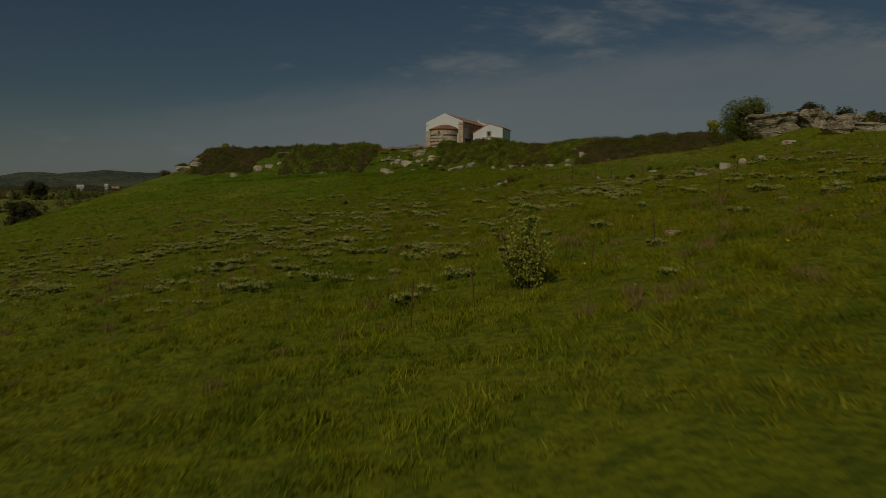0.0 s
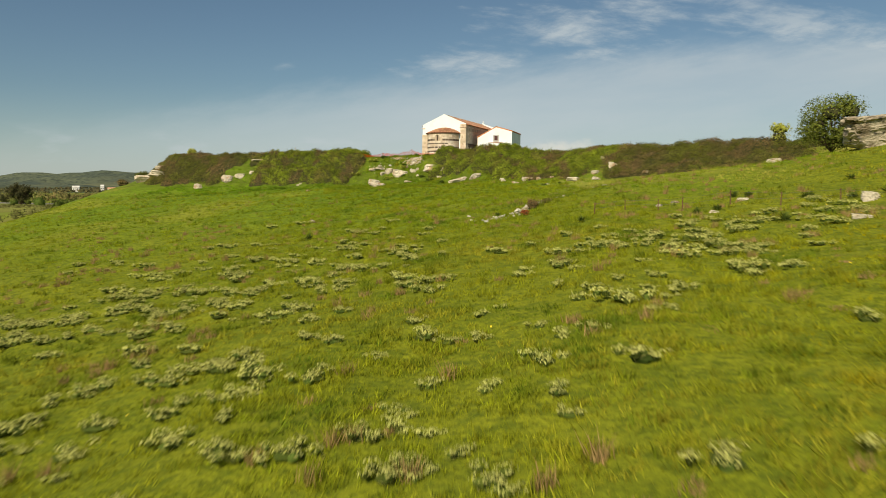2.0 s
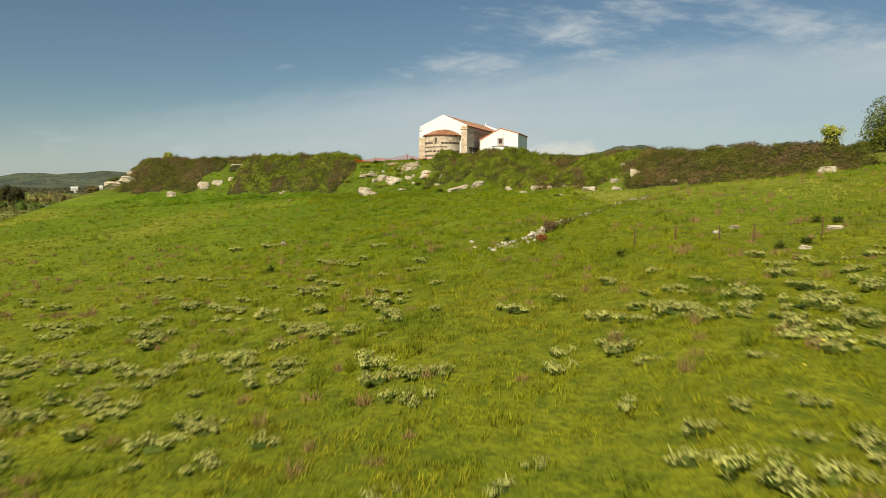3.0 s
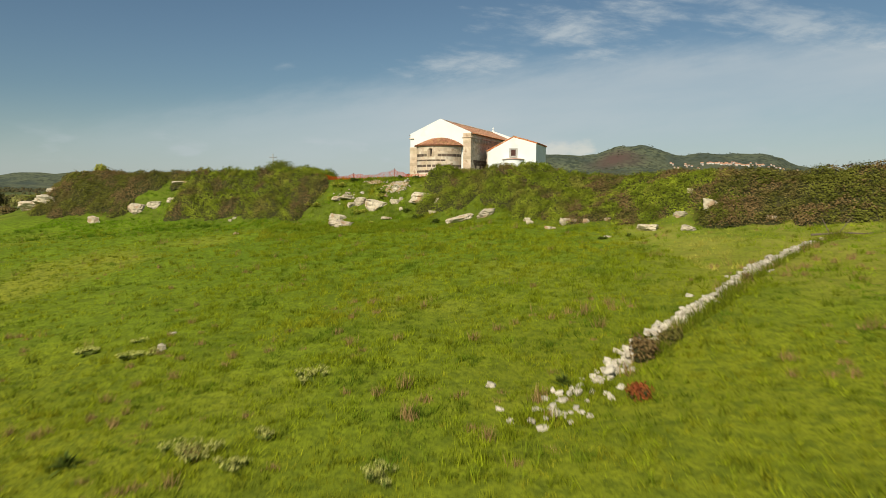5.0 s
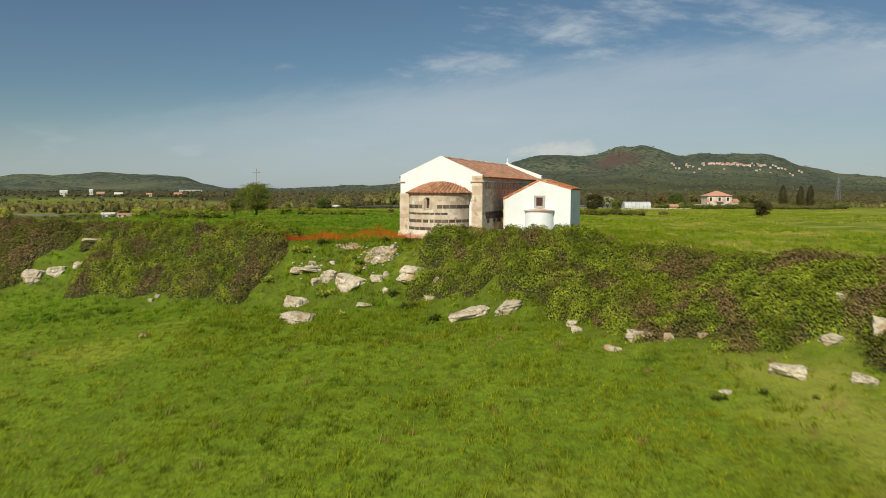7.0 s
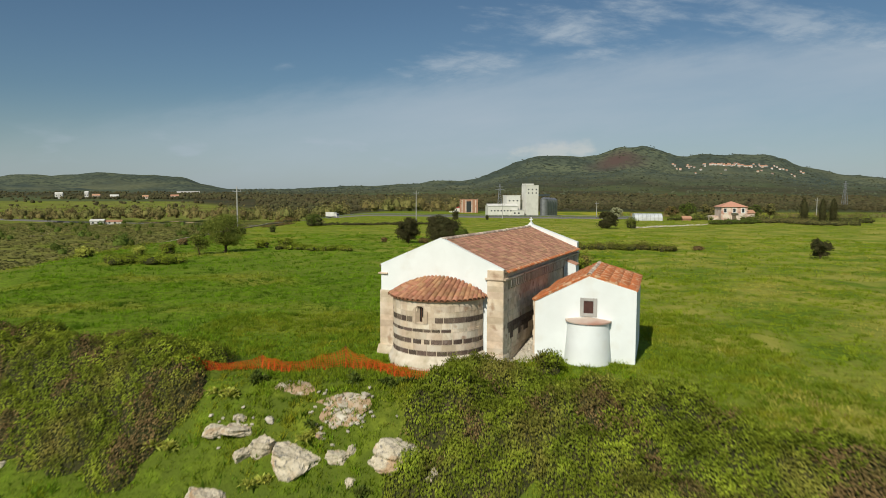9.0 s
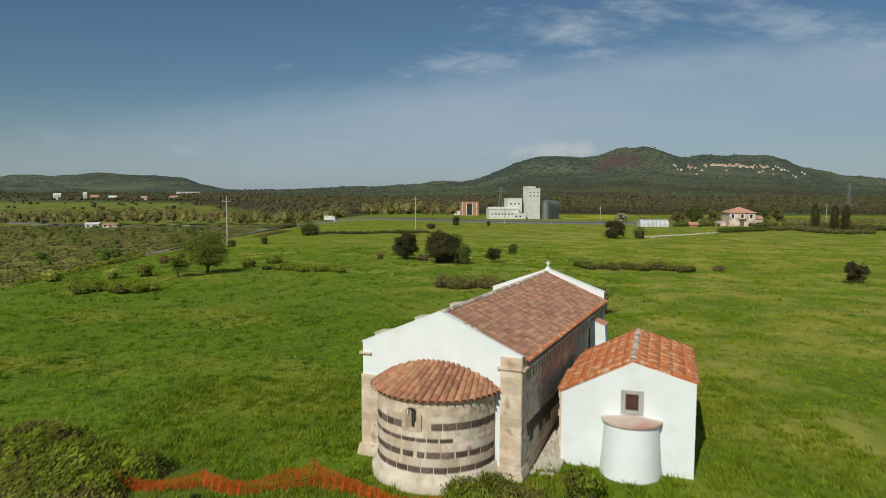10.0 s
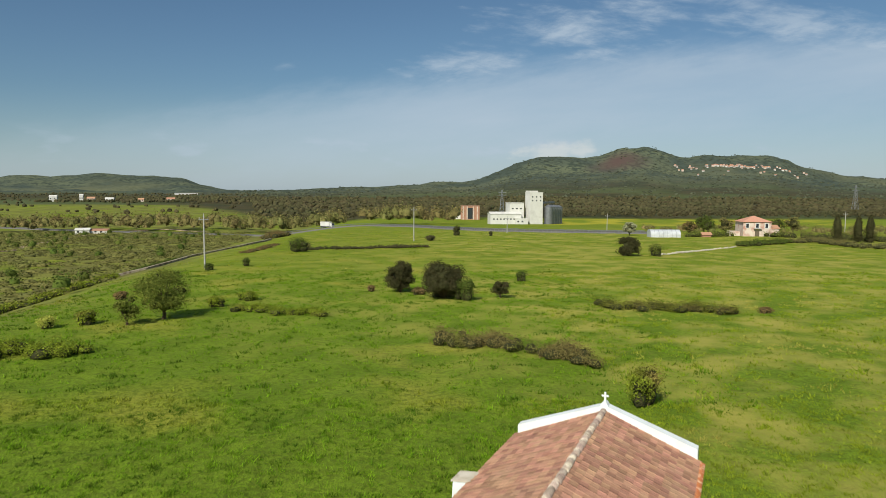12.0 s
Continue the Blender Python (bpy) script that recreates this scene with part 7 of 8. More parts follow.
road_line = smooth_line(ROADL, 14)
tagged(new("road", mesh_of(strip(road_line, 4.2, 0.7), "road", "asphalt")), "grey asphalt country road across the plain", "road", kind="structure")
rail = thing("crash_barrier", "galvanised steel crash barrier along the road", "crash barrier")
b = bmesh.new()
for p, q in zip(road_line[20:-6], road_line[21:-6]):
    d = (q - p)
    sd = Vector((d.y, -d.x, 0)).normalized()
    if sd.y > 0:
        sd = -sd
    a_, c_ = p + sd * 4.4, q + sd * 4.4
    for z0 in (1.05, 1.25):
        tube(b, (a_.x, a_.y, z_at(p.x, p.y) + 0.0 + z0 + 0.25), (c_.x, c_.y, z_at(q.x, q.y) + z0 + 0.25), 0.09, n=5)
    part("post", tube(bmesh.new(), (a_.x, a_.y, z_at(a_.x, a_.y)), (a_.x, a_.y, z_at(p.x, p.y) + 1.5), 0.07, n=5), "steel", rail)
part("beam", b, "steel", rail)

track = [Vector((*p, 0)) for p in ((-280.0, 180.0), (-322.4, 226.0), (-360.0, 272.0), (-391.8, 311.0), (-412.0, 352.0), (-405.0, 388.0), (-372.0, 384.0), (-340.7, 377.6))]
tagged(new("track", mesh_of(strip(smooth_line([(p.x, p.y) for p in track], 5), 1.8, 0.25), "track", "earth")), "pale gravel farm track in the valley", "track", kind="structure")

# the lorry on the road
ip = min(range(len(road_line) - 1), key=lambda i: abs(AY * road_line[i].x - AX * road_line[i].y + 69))
p = road_line[ip]
q = road_line[ip + 1] - road_line[ip]
lorry = thing("lorry", "white box lorry on the country road", "lorry", pose(p.x, p.y, z_at(p.x, p.y) + 0.72, 0, 0, math.degrees(math.atan2(q.y, q.x))))
part("cargo_box", box(bmesh.new(), -4.5, 2.6, -1.2, 1.2, 1.0, 3.7, 0.05), "silo_white", lorry, "plain white cargo box")
cab = part("cab", slab(bmesh.new(), [(2.8, 0.6), (4.6, 0.6), (4.6, 1.8), (4.2, 3.0), (2.8, 3.0)], "y", -1.15, 1.15), "silo_white", lorry, "white cab")
part("windscreen", slab(bmesh.new(), [(4.63, 1.85), (4.66, 1.85), (4.27, 2.9), (4.24, 2.9)], "y", -1.0, 1.0), "glass", cab)
part("chassis", box(bmesh.new(), -4.5, 4.4, -0.9, 0.9, 0.55, 1.0), "rubber", lorry)
for wx in (-3.4, -2.2, 3.6):
    for wy in (-1.0, 1.0):
        part("wheel", tube(bmesh.new(), (wx, wy - 0.15, 0.5), (wx, wy + 0.15, 0.5), 0.5, n=14), "rubber", lorry)


# ---- poles and pylons ----
def pole(x, y, h, label, lamp=False):
    t = thing("utility_pole", label, "utility pole", pose(x, y, z_at(x, y) - 0.2, 0, 0, FACE))
    part("shaft", tube(bmesh.new(), (0, 0, 0), (0, 0, h), 0.17, 0.11, 9), "concrete", t)
    part("crossarm", box(bmesh.new(), -0.9, 0.9, -0.06, 0.06, h - 0.9, h - 0.75), "steel", t)
    for k in (-0.8, 0.0, 0.8):
        part("insulator", tube(bmesh.new(), (k, 0, h - 0.75 if k else h), (k, 0, h - 0.4 if k else h + 0.3), 0.06, 0.04, 6), "concrete", t)
    return t


pole(-85.9, 87.8, 9.9, "pale concrete power pole on the slope")
pole(-90.8, 184.3, 10.8, "pale concrete power pole in the pasture")
pole(-86.0, 262.0, 7.0, "slim pole beside the road")
pole(-52.0, 300.0, 8.0, "slim pole beside the road")
pole(40.0, 300.0, 9.5, "power pole beyond the farmhouse")


def pylon(s, r, h):
    x, y = at_sr(s, r)
    t = thing("pylon", "grey steel lattice pylon above the woods", "pylon", pose(x, y, z_at(x, y), 0, 0, FACE))
    for sx in (-1, 1):
        for sy in (-1, 1):
            part("leg", tube(bmesh.new(), (sx * h * 0.09, sy * h * 0.09, 0), (sx * 0.4, sy * 0.4, h), 0.22, 0.12, 5), "steel", t)
    for k in range(7):
        f0, f1 = k / 7, (k + 1) / 7
        w0, w1 = h * 0.09 * (1 - f0) + 0.4 * f0, h * 0.09 * (1 - f1) + 0.4 * f1
        b = bmesh.new()
        for sy in (-1, 1):
            tube(b, (-w0, sy * w0, f0 * h), (w1, sy * w1, f1 * h), 0.10, n=4)
            tube(b, (w0, sy * w0, f0 * h), (-w1, sy * w1, f1 * h), 0.10, n=4)
        part("brace", b, "steel", t)
    for z, w in ((0.80, 4.2), (0.90, 3.4)):
        part("crossarm", box(bmesh.new(), -w, w, -0.15, 0.15, h * z, h * z + 0.35), "steel", t)


pylon(620, 54, 25)
pylon(820, 497, 32)

# ---- field walls ----
def field_wall(label, pts, h, w, seed, n, mat="rubble"):
    rg = np.random.RandomState(seed)
    t = thing("field_wall", label, "stone wall", pose(pts[0][0], pts[0][1], 0))
    for k in range(n):
        f = rg.uniform(0, len(pts) - 1.001)
        i = int(f)
        x, y = (pts[i][j] + (pts[i + 1][j] - pts[i][j]) * (f - i) for j in (0, 1))
        sz = rg.uniform(0.25, 0.5) * w
        piece("stone", STONES[k % 6], t, pose(x - pts[0][0] + rg.normal(0, 0.1 * w), y - pts[0][1] + rg.normal(0, 0.1 * w), z_at(x, y) + rg.uniform(0.1, 0.8) * h, 0, 0, rg.uniform(0, 360)) @ Matrix.Diagonal((sz * 1.3, sz, sz * 0.8, 1)))


field_wall("pale dry-stone field wall in the pasture", [(-15.0, 155.0), (-8.0, 170.0), (2.4, 198.3)], 0.35, 0.65, 320, 280)
VALLEY_WALL = [(-110, 78), (-117, 88), (-123.3, 99.6), (-120.7, 106.7), (-128, 122), (-136.5, 137.2), (-138.5, 152), (-139.5, 167.5), (-146.5, 182.0), (-156.1, 197.4)]
low = thing("low_wall", "low dark stone wall along the valley edge", "stone wall", pose(0, 0, 0))
for p, q in zip(VALLEY_WALL, VALLEY_WALL[1:]):
    d = Vector((q[0] - p[0], q[1] - p[1], 0))
    sd = Vector((d.y, -d.x, 0)).normalized() * 0.3
    b = bmesh.new()
    vs = [b.verts.new((c[0] + k * sd.x, c[1] + k * sd.y, z_at(*c) + h)) for c in (p, q) for h in (-0.5, 0.6) for k in (-1, 1)]
    for f in ((0, 1, 3, 2), (4, 6, 7, 5), (0, 4, 5, 1), (2, 3, 7, 6), (0, 2, 6, 4), (1, 5, 7, 3)):
        b.faces.new([vs[i] for i in f])
    bmesh.ops.recalc_face_normals(b, faces=b.faces[:])
    part("wall_length", b, "outcrop", low)
hedge("green bramble bushes along the valley wall", [(-86, 44), (-96, 60), (-104, 72), (-112, 84), (-121, 98)], 3.0, 1.6, "bramble", 322, 70, 0.34)
hedge("green bramble bushes along the valley wall", [(-124, 106), (-129, 119), (-135, 131)], 2.2, 1.3, "leaf", 323, 60, 0.3)
hedge("brown brambles on the slope above the valley", [(-105, 122), (-112, 138), (-121, 154)], 3.0, 0.7, "bramble_brown", 324, 40, 0.3)


# ---- scattered scrub, riverside trees, woods ----
def blob_cloud(centers, radii, seed, squash=0.8):
    """Rough leafy crowns as low-poly lumps, joined."""
    rg = np.random.RandomState(seed)
    b = bmesh.new()
    bmesh.ops.create_icosphere(b, subdivisions=1, radius=1.0)
    base = np.array([v.co for v in b.verts])
    fc = np.array([[v.index for v in f.verts] for f in b.faces if f.calc_center_median().z > -0.45])
    b.free()
    n = len(centers)
    v = base[None] * (1 + rg.uniform(-0.28, 0.28, (n, len(base), 1)))
    ang = rg.uniform(0, 6.28, n)
    ca_, sa_ = np.cos(ang)[:, None], np.sin(ang)[:, None]
    v = np.stack([v[..., 0] * ca_ - v[..., 1] * sa_, v[..., 0] * sa_ + v[..., 1] * ca_, v[..., 2] * squash], -1)
    v = v * radii[:, None, None] + centers[:, None, :]
    f = fc[None] + (np.arange(n) * len(base))[:, None, None]
    return v.reshape(-1, 3), f.reshape(-1, 3)


def leafy_cloud(centers, radii, seed, per, size, squash=0.75):
    rg = np.random.RandomState(seed)
    n = len(centers)
    d = rg.normal(0, 1, (n, per, 3))
    d /= np.linalg.norm(d, axis=2)[..., None]
    d[..., 2] = np.where(d[..., 2] < -0.2, -d[..., 2], d[..., 2])
    r = rg.uniform(0.55, 1.08, (n, per, 1)) * (1 + 0.25 * np.sin(d[..., :1] * 4 + np.arange(n)[:, None, None]) * np.sin(d[..., 1:2] * 5 + np.arange(n)[:, None, None]))
    p = centers[:, None] + d * r * radii[:, None, None] * np.array((1, 1, squash))
    return leaf_quads(p.reshape(-1, 3), d.reshape(-1, 3), size, rg, 0.7)


def bush_cloud(centers, radii, seed, per, size, squash=0.75):
    """Far bushes and trees: an uneven lump with leaf clumps standing out of it."""
    v0, f0 = blob_cloud(centers, radii * 0.5, seed, squash)
    v1, f1 = leafy_cloud(centers, radii * 1.04, seed + 1, per, size, squash)
    q = f1.reshape(-1, 4)
    tri = np.concatenate([q[:, [0, 1, 2]], q[:, [0, 2, 3]]]) + len(v0)
    return np.concatenate([v0, v1]), np.concatenate([f0, tri])


def scatter(n, s0, s1, r0, r1, seed, keep=None):
    rg = np.random.RandomState(seed)
    s, r = rg.uniform(s0, s1, n), rg.uniform(r0, r1, n)
    x, y = at_sr(s, r)
    if keep is not None:
        k = keep(s, r, x, y, rg)
        s, r, x, y = s[k], r[k], x[k], y[k]
    return s, r, x, y


def stuff(name, v, f, mat, label, category, smooth=False):
    return tagged(new(name, arrays_mesh(name, v, f, mat, smooth)), label, category, kind="stuff")


# scrub of the valley
s, r, x, y = scatter(7500, 50, 470, -300, -40, 401, lambda s, r, x, y, g: (r < np.minimum(-63 - 0.09 * (s - 94), -38 - 0.22 * (s - 40))) & (r > -0.72 * s - 40) & (wave(x, y, 402, 40.0) + 0.5 * wave(x, y, 403, 15.0) > g.uniform(-0.9, 0.8, len(s))))
rad = np.random.RandomState(404).uniform(0.7, 2.5, len(s))
v, f = bush_cloud(np.stack([s, r / 2.0, land(x, y) + 0.15 * rad], -1), rad, 405, 34, 0.42, 0.55)
x, y = at_sr(v[:, 0], v[:, 1] * 2.0)
v = np.stack([x, y, v[:, 2]], -1)
stuff("scrub", v, f, "scrub_leaf", "dark low scrub scattered over the valley", "scrub", True)
s, r, x, y = scatter(120, 90, 440, -260, -50, 406, lambda s, r, x, y, g: (r < -45 - 0.25 * (s - 40)) & (r > -0.72 * s - 40))
rad = np.random.RandomState(407).uniform(1.6, 3.2, len(s))
v, f = bush_cloud(np.stack([x, y, land(x, y) + 0.8 * rad], -1), rad, 408, 110, 0.45, 0.9)
stuff("valley_trees", v, f, "leaf", "small dark trees in the valley scrub", "trees", True)
# scrub on the flank below the meadow's edge
s, r, x, y = scatter(900, -30, 75, -170, -50, 454, lambda s, r, x, y, g: (r < -58 - 0.15 * np.maximum(s, 0)) & (s < 45) & (r > -0.66 * (s + 110)) & (wave(x, y, 455, 22.0) > g.uniform(-1.0, 0.7, len(s))))
rad = np.random.RandomState(456).uniform(0.6, 2.0, len(s))
v, f = bush_cloud(np.stack([x, y, land(x, y) + 0.35 * rad], -1), rad, 457, 60, 0.36, 0.7)
stuff("scrub", v, f, "scrub_leaf", "olive scrub on the flank of the hill", "scrub", True)
tree("evergreen_tree", -343.0, 182.0, 15.0, 14.5, "large dark rounded evergreen in the valley", "leaf_dark", 463, 0.9, 2600, 0.08, lumps=18)
for k, (s, r, w, h) in enumerate(((14, -72, 6.5, 5.5), (8, -66, 4.0, 3.6), (36, -92, 5.0, 4.2))):
    x, y = at_sr(s, r)
    tree("evergreen_tree", x, y, w, h, "dark rounded evergreen on the flank of the hill", "leaf_dark", 460 + k, 0.3, 2600, 0.06, lumps=18)
# lighter trees along the stream and road
s, r, x, y = scatter(1500, 400, 600, -420, 10, 409, lambda s, r, x, y, g: (np.abs(s - 490 - 22 * np.sin(r / 45) + 0.5 * np.maximum(r + 70, 0)) < 14 + 18 * g.rand(len(s))) & (wave(x, y, 399, 60.0) > -0.6))
rad = np.random.RandomState(410).uniform(2.6, 6.6, len(s))
v, f = bush_cloud(np.stack([x, y, land(x, y) + 1.25 * rad], -1), rad, 411, 95, 1.0, 1.1)
stuff("streamside_trees", v, f, "far_leaf_light", "light brownish-green trees along the stream", "trees", True)
# trees round the farmhouse
s, r, x, y = scatter(240, 205, 330, 90, 260, 412, lambda s, r, x, y, g: (np.hypot(x - 7, y - 281) > 13) & (s > 255 - 0.35 * (r - 95)))
rad = np.random.RandomState(413).uniform(1.1, 2.8, len(s))
v, f = bush_cloud(np.stack([x, y, land(x, y) + 0.6 * rad], -1), rad, 414, 70, 0.4, 0.9)
stuff("farmyard_bushes", v, f, "far_leaf_light", "green bushes and small trees round the farmhouse", "bushes", True)
hedge("tall green bushes between greenhouse and farmhouse", [(-15.0, 258.0), (-8.0, 266.0), (-2.0, 272.0)], 4.5, 3.0, "leaf_mid", 419, 110, 0.4)
hedge("tall mixed bushes beside the farmhouse", [(15.0, 274.0), (26.0, 264.0), (38.0, 256.0), (52.0, 250.0)], 6.0, 3.6, "leaf_mid", 415, 90, 0.45)
hedge("green hedge of bushes below the farmhouse", [(3.1, 203.1), (9.1, 214.0), (17.3, 227.9)], 3.0, 2.0, "leaf", 416, 120, 0.35)
hedge("mixed green bushes along the farm plot", [(17.3, 227.9), (24.7, 241.3), (29.0, 222.0), (36.0, 208.4), (44.0, 214.0)], 3.4, 2.2, "far_leaf_light", 417, 90, 0.35)
for k, (x, y, h) in enumerate([(31.4, 244.0, 9.0), (37.2, 244.0, 8.6), (40.4, 243.4, 8.8)]):
    cypress(x, y, 3.2, h, "tall narrow dark cypress", 420 + k)
hedge("reddish-brown bare bushes by the stream", [(-200.0, 250.0), (-190.0, 243.0), (-177.4, 232.6)], 6.0, 4.0, "bramble_brown", 418, 90, 0.5)
tree("tree", -36.5, 262.0, 5.6, 5.6, "whitish-green flowering tree beside the road", "leaf_pale", 430, 0.4, 2600, 0.12, lumps=14)
tree("tree", -15.5, 270.0, 6.0, 6.0, "dark reddish-leaved tree by the farm", "bramble_brown", 431, 0.4, 2200, 0.15, lumps=12)
tree("tree", -12.0, 305.0, 8.0, 7.5, "round green tree behind the farm", "leaf", 432, 0.45, 2600, 0.15, lumps=14)
for k in range(6):
    tree("tree", -10.0 + 6.5 * k, 300.0 + 7 * (k % 3), 7.0, 6.0 + (k % 3), "green tree behind the farmhouse", "far_leaf_light" if k % 2 else "leaf", 433 + k, 0.5, 1500, 0.1, lumps=12)
# the great wood on the plain
s, r, x, y = scatter(11000, 690, 1500, -700, 950, 440, lambda s, r, x, y, g: (np.abs(r) < 0.72 * s + 30) & (g.rand(len(s)) < np.clip(1.5 - s / 1400, 0.15, 1)) & ~((s < 1150) & (r < -0.28 * s)))
rad = np.random.RandomState(441).uniform(2.0, 3.6, len(s)) * (0.7 + s / 2200)
v, f = blob_cloud(np.stack([x, y, land(x, y) + 0.55 * rad], -1), rad, 442)
stuff("oak_wood", v, f, "far_leaf", "dark brownish-green oak wood across the plain", "woods")
s, r, x, y = scatter(900, 598, 700, -130, 520, 450, lambda s, r, x, y, g: np.abs(r) < 0.72 * s + 30)
rad = np.random.RandomState(451).uniform(2.2, 4.0, len(s))
v, f = bush_cloud(np.stack([x, y, land(x, y) + 0.9 * rad], -1), rad, 452, 24, 0.9, 0.95)
stuff("oak_wood", v, f, "far_leaf", "edge of the dark oak wood behind the fields", "woods")
s, r, x, y = scatter(6500, 1450, 3250, -2000, 2100, 443, lambda s, r, x, y, g: (np.abs(r) < 0.70 * s) & (r > -0.3 * s))
rad = np.random.RandomState(444).uniform(2.4, 4.4, len(s))
v, f = blob_cloud(np.stack([x, y, land(x, y) + 0.2 * rad], -1), rad, 445, 0.6)
stuff("hill_wood", v, f, "hill_leaf", "far macchia and woods on the hills", "woods")
s, r, x, y = scatter(1800, 600, 2000, -1400, -150, 446, lambda s, r, x, y, g: (r > -0.75 * s) & (r < -0.26 * s) & (wave(x, y, 447, 160.0) + 0.4 * wave(x, y, 453, 50.0) > 1.15 - s / 1000))
rad = np.random.RandomState(448).uniform(1.8, 3.6, len(s))
v, f = blob_cloud(np.stack([x, y, land(x, y) + 0.5 * rad], -1), rad, 449)
stuff("far_hedgerows", v, f, "far_leaf", "dark hedgerow trees on the far fields", "trees")

# ---- grass ----
def grass_field(name, label, n, s0, s1, r0, r1, seed, height, width, mat="grass", keep=None, lean=0.8, tuft=9, spread=0.06):
    """Blades in tufts over a stretch of the meadow; one triangle a blade."""
    rg = np.random.RandomState(seed)
    m = n // tuft
    s, r = rg.uniform(s0, s1, m), rg.uniform(r0, r1, m)
    x, y = AX * s + AY * r, AY * s - AX * r
    if keep is not None:
        k = keep(s, r, x, y, rg)
        x, y = x[k], y[k]
    lush = np.clip(0.75 + 0.25 * wave(x, y, 501, 5.5) + 0.35 * wave(x, y, 502, 1.3) + 0.45 * wave(x, y, 503, 0.62), 0.22, 1.9)
    m = len(x)
    bx = (x[:, None] + rg.normal(0, spread, (m, tuft))).ravel()
    by = (y[:, None] + rg.normal(0, spread, (m, tuft))).ravel()
    h = (lush[:, None] * rg.uniform(*height, (m, tuft))).ravel()
    bz = np.repeat(land(x, y), tuft) - 0.03
    k = len(bx)
    a, a2 = rg.uniform(0, 6.283, k), rg.uniform(0, 6.283, k)
    ln = rg.uniform(0.1, lean * 1.6, k) * h
    w = rg.uniform(*width, k)
    root = np.stack([bx, by, bz], -1)
    sd = np.stack([np.cos(a), np.sin(a), np.zeros(k)], -1) * w[:, None] / 2
    tip = root + np.stack([np.cos(a2) * ln, np.sin(a2) * ln, h], -1)
    v = np.stack([root - sd, root + sd, tip], 1).reshape(-1, 3)
    return stuff(name, v, np.arange(3 * k).reshape(k, 3), mat, label, "grass")


def in_brambles(x, y):
    d = y - np.vectorize(foot_line)(x)
    k = np.zeros(len(x), bool)
    for x0, x1, d0, d1 in ((1.2, 13.5, 1.6, 7.0), (-21, -7.6, 1.0, 6.6), (12.8, 24.3, 1.0, 6.0), (24, 40.5, 0.8, 5.4), (-41.5, -27, 1.2, 7.0)):
        k |= (x > x0) & (x < x1) & (d > d0) & (d < d1)
    return k


def clear_of_walls(s, r, x, y, g):
    main = (np.abs(x) < 3.2) & (y > -0.1) & (y < 14.5) | (np.hypot(x, y) < 2.35)
    side_ = (x > 3.0) & (x < 8.35) & (y > 2.2) & (y < 7.8) | (np.hypot(x - 6.2, y - 2.3) < 1.1)
    return ~(main | side_ | in_brambles(x, y))


def in_view(s, r, x, y, g):
    return (np.abs(r) < 0.74 * (s + 102)) & clear_of_walls(s, r, x, y, g)


def olive(s, r, x, y, g):
    return in_view(s, r, x, y, g) & (g.rand(len(s)) < 1 - sm(-64, -40, s - 0.25 * np.abs(r) + 6 * wave(x, y, 31, 14.0)))


def olive_side(s, r, x, y, g):
    return in_view(s, r, x, y, g) & (g.rand(len(s)) < sm(2, 7, r + 1.5 * wave(x, y, 549, 9.0) - 0.3 * (s + 84)))


def fresh_side(s, r, x, y, g):
    return in_view(s, r, x, y, g) & (g.rand(len(s)) > sm(2, 7, r + 1.5 * wave(x, y, 549, 9.0) - 0.3 * (s + 84)))


def mid(s, r, x, y, g):
    return in_view(s, r, x, y, g) & (g.rand(len(s)) > 1 - sm(-64, -40, s - 0.25 * np.abs(r) + 6 * wave(x, y, 31, 14.0)))


grass_field("grass", "olive-green meadow grass of the lower slope", 330000, -96.5, -36, -11, 11, 510, (0.07, 0.20), (0.017, 0.034), "grass", olive)
grass_field("grass", "lush green meadow grass of the upper slope", 330000, -74, -9, -11, 11, 523, (0.09, 0.24), (0.017, 0.034), "grass_mid", mid)
grass_field("grass", "fine olive meadow grass near the path", 110000, -97, -72, -4, 19, 546, (0.06, 0.19), (0.014, 0.028), "grass_mid", fresh_side, 0.9, 11, 0.07)
grass_field("grass", "yellow-olive meadow grass of the lower slope", 90000, -97, -66, 2, 22, 548, (0.06, 0.17), (0.016, 0.032), "grass_olive", olive_side, 0.9, 11, 0.07)
grass_field("grass", "olive-green meadow grass at the sides", 95000, -92, -36, 11, 42, 511, (0.08, 0.20), (0.03, 0.055), "grass", olive, spread=0.1)
grass_field("grass", "olive-green meadow grass at the sides", 105000, -92, -36, -48, -11, 512, (0.08, 0.20), (0.03, 0.055), "grass", olive, spread=0.1)
grass_field("grass", "green meadow grass at the sides", 130000, -80, -5, 11, 42, 524, (0.09, 0.22), (0.03, 0.055), "grass_yellow", mid, spread=0.1)
grass_field("grass", "green meadow grass at the sides", 130000, -80, -5, -48, -11, 525, (0.09, 0.22), (0.03, 0.055), "grass_mid", mid, spread=0.1)
grass_field("grass", "fresh green grass round the church", 150000, -9, 32, -36, 8, 513, (0.10, 0.24), (0.035, 0.065), "grass_top", keep=clear_of_walls, spread=0.1)
grass_field("grass", "yellowish grass beside the chapel", 95000, -9, 32, 5, 34, 540, (0.10, 0.22), (0.035, 0.065), "grass_yellow", keep=clear_of_walls, spread=0.1)
grass_field("grass", "rough pasture grass behind the church", 75000, 30, 110, -52, 20, 514, (0.13, 0.28), (0.07, 0.13), "grass_top", keep=clear_of_walls, spread=0.2)
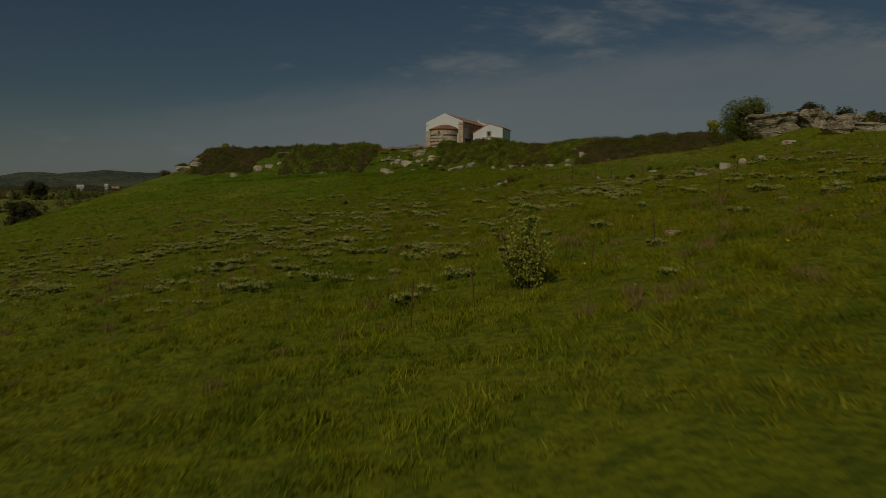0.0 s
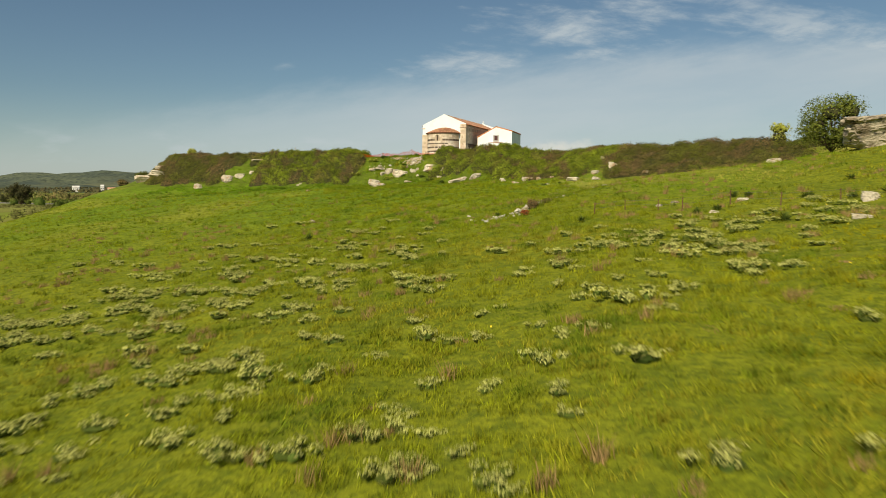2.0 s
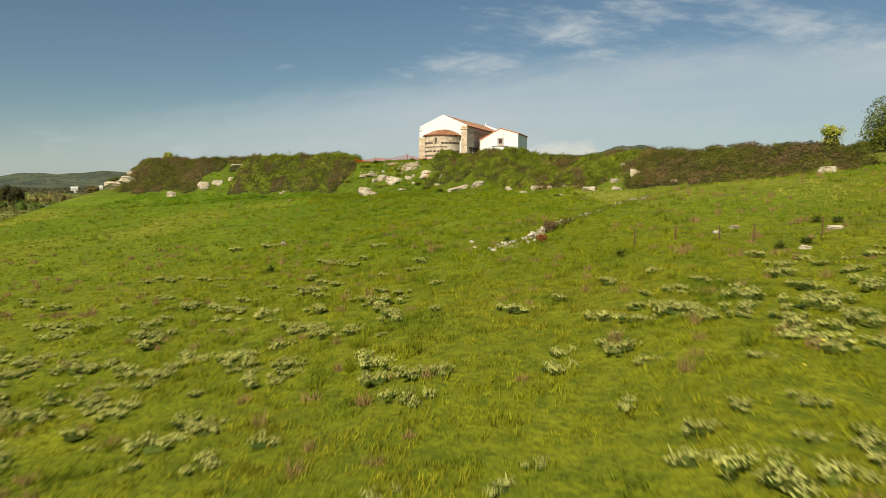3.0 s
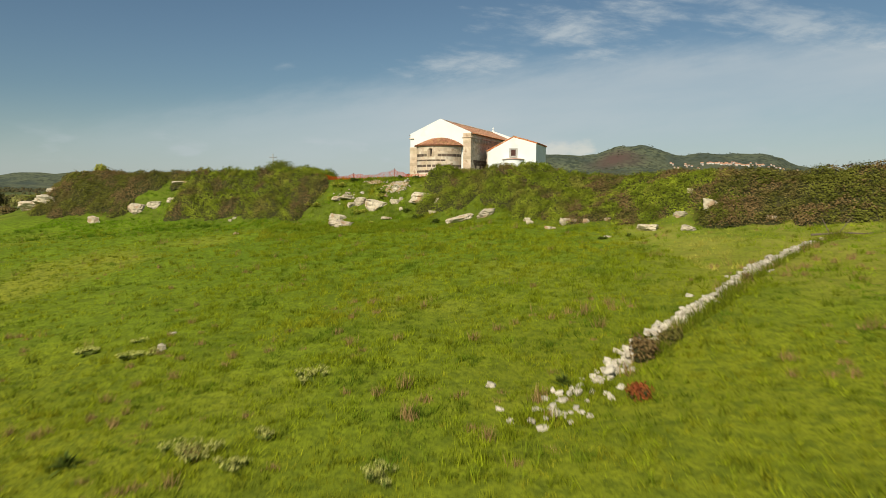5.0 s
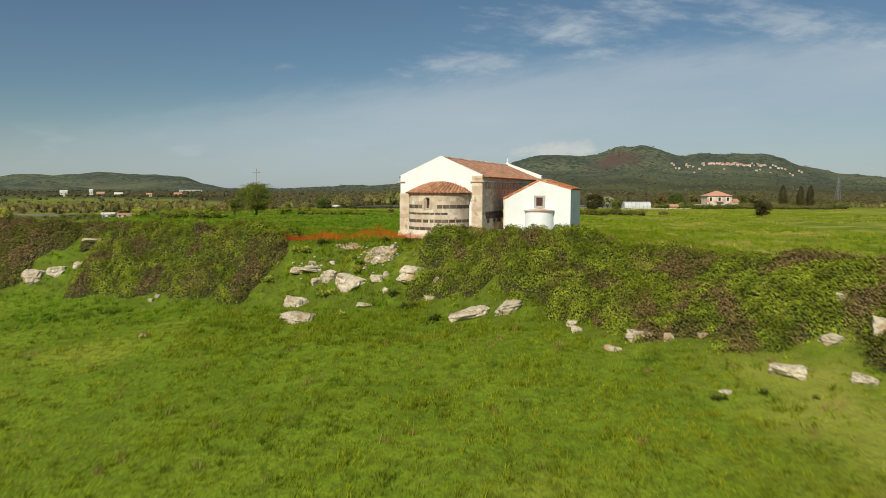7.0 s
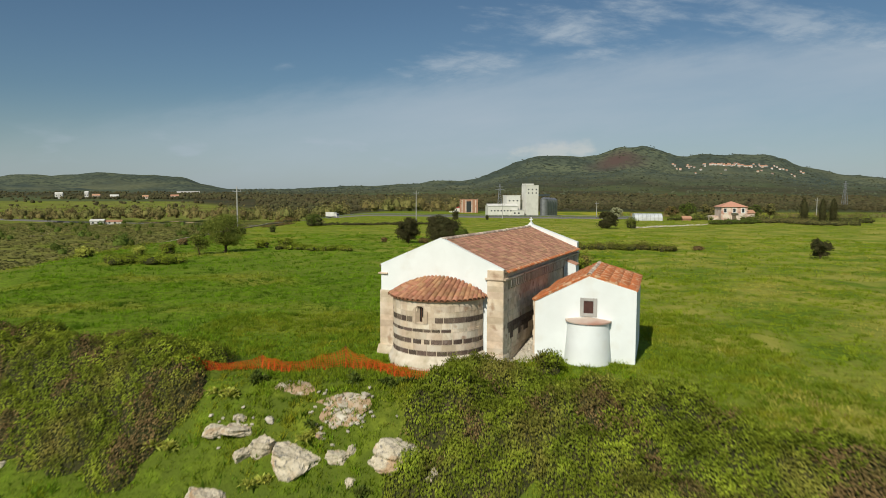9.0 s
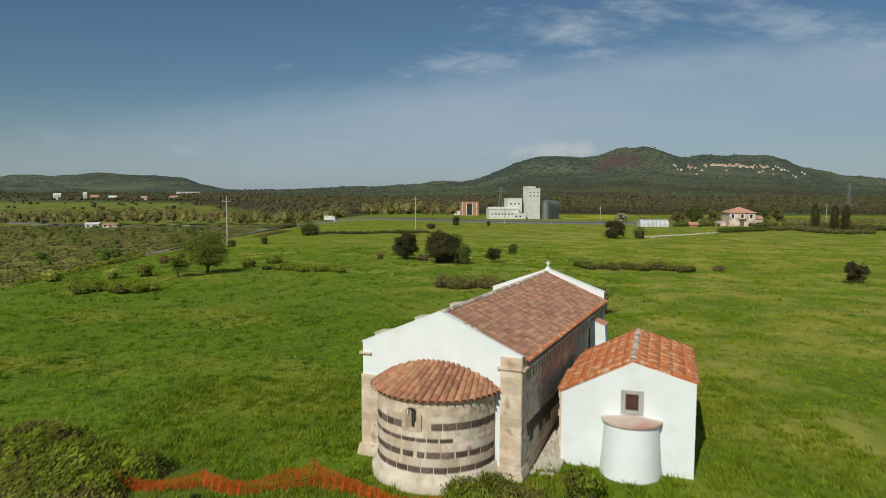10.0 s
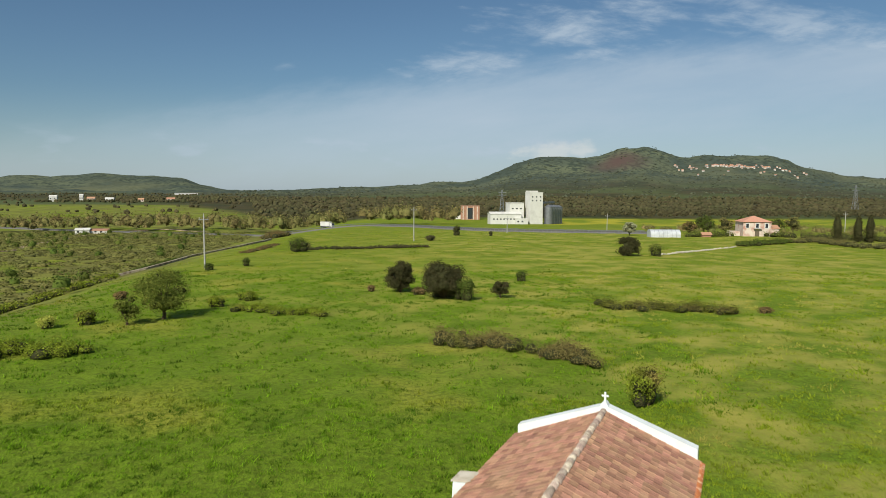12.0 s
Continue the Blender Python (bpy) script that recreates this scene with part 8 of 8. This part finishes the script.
grass_field("grass", "yellowish pasture grass behind the chapel", 65000, 30, 110, 12, 74, 541, (0.13, 0.26), (0.07, 0.13), "grass_yellow", keep=clear_of_walls, spread=0.2)
grass_field("grass", "rough grass of the far pasture", 70000, 105, 290, -60, 150, 542, (0.10, 0.24), (0.12, 0.24), "grass_yellow", keep=lambda s, r, x, y, g: np.abs(r) < 0.72 * (s + 12), spread=0.6)
grass_field("grass", "darker weeds of the far pasture", 26000, 60, 290, -60, 150, 543, (0.10, 0.22), (0.12, 0.24), "grass_coarse", keep=lambda s, r, x, y, g: (np.abs(r) < 0.72 * (s + 12)) & (wave(x, y, 544, 22.0) + 0.6 * wave(x, y, 545, 7.0) > 0.1), spread=0.7)
grass_field("grass", "long fresh grass on the bank below the church", 180000, -15, 12, -13, 16, 522, (0.10, 0.24), (0.03, 0.06), "grass_bank", keep=clear_of_walls, spread=0.08)
grass_field("dry_grass", "tufts of pinkish dry grass in the meadow", 150000, -92, -34, -30, 26, 515, (0.14, 0.30), (0.016, 0.03), "dry_grass",
            lambda s, r, x, y, g: (wave(x, y, 516, 9.0) + 0.4 * wave(x, y, 517, 2.2) > 0.15) & (g.rand(len(s)) < 0.75) & in_view(s, r, x, y, g), 0.4, 46, 0.085)
grass_field("dry_grass", "sparse dry grass stems on the bank", 30000, -40, -6, -40, 36, 518, (0.2, 0.45), (0.012, 0.025), "dry_grass",
            lambda s, r, x, y, g: (wave(x, y, 519, 4.0) > 0.55) & in_view(s, r, x, y, g), 0.4, 16, 0.14)
grass_field("grass", "darker coarse grass tufts in the meadow", 60000, -90, -8, -34, 30, 530, (0.16, 0.32), (0.02, 0.04), "grass_coarse",
            lambda s, r, x, y, g: (wave(x, y, 531, 6.0) + 0.7 * wave(x, y, 532, 1.7) > 0.2) & in_view(s, r, x, y, g), 0.45, 22, 0.10)
grass_field("dry_grass", "small brown withered tufts in the green slope", 26000, -62, -14, -26, 26, 533, (0.14, 0.28), (0.015, 0.03), "dry_grass",
            lambda s, r, x, y, g: (wave(x, y, 534, 5.0) + 0.8 * wave(x, y, 535, 1.5) > 0.3) & (g.rand(len(s)) < 0.5) & in_view(s, r, x, y, g), 0.5, 30, 0.06)
WALL_Y, WALL_X = [q[1] for q in LINE], [q[0] for q in LINE]
grass_field("grass", "tall grass along the tumbled wall", 60000, -52, -24, 0, 24, 547, (0.16, 0.36), (0.02, 0.04), "grass_mid",
            lambda s, r, x, y, g: np.abs(x - np.interp(y, WALL_Y, WALL_X)) < 0.25 + 0.5 * g.rand(len(s)), 0.5, 12, 0.08)
grass_field("grass", "rank weeds along the outer side of the tumbled wall", 420000, -50, -18, 2, 30, 550, (0.30, 0.55), (0.02, 0.045), "grass_coarse",
            lambda s, r, x, y, g: (np.abs(x - np.interp(y, WALL_Y, WALL_X) - 0.62) < 0.30) & (y > -39) & (y < -20), 0.5, 12, 0.09)
grass_field("dry_grass", "brown dead stems along the outer side of the tumbled wall", 300000, -50, -18, 2, 30, 551, (0.22, 0.44), (0.015, 0.035), "dry_grass",
            lambda s, r, x, y, g: (np.abs(x - np.interp(y, WALL_Y, WALL_X) - 0.62) < 0.25) & (y > -40) & (y < -20) & (wave(x, y, 552, 3.0) > -0.1), 0.5, 12, 0.09)
rg = np.random.RandomState(520)
s, r = rg.uniform(-96, -60, 420), rg.uniform(-14, 16, 420)
k = (wave(s, r, 521, 6.0) > 0.1) & (rg.rand(420) < np.clip(0.25 + (r - 1) * 0.1, 0.12, 1))
x, y = AX * s[k] + AY * r[k], AY * s[k] - AX * r[k]
p = np.stack([x, y, land(x, y) + rg.uniform(0.15, 0.3, len(x))], -1)
v, f = leaf_quads(p, np.tile(np.array((0, -0.3, 1.0)), (len(p), 1)), 0.055, rg, 0.9)
stuff("yellow_flowers", v, f, "flower", "small yellow flowers among the grass", "flowers")
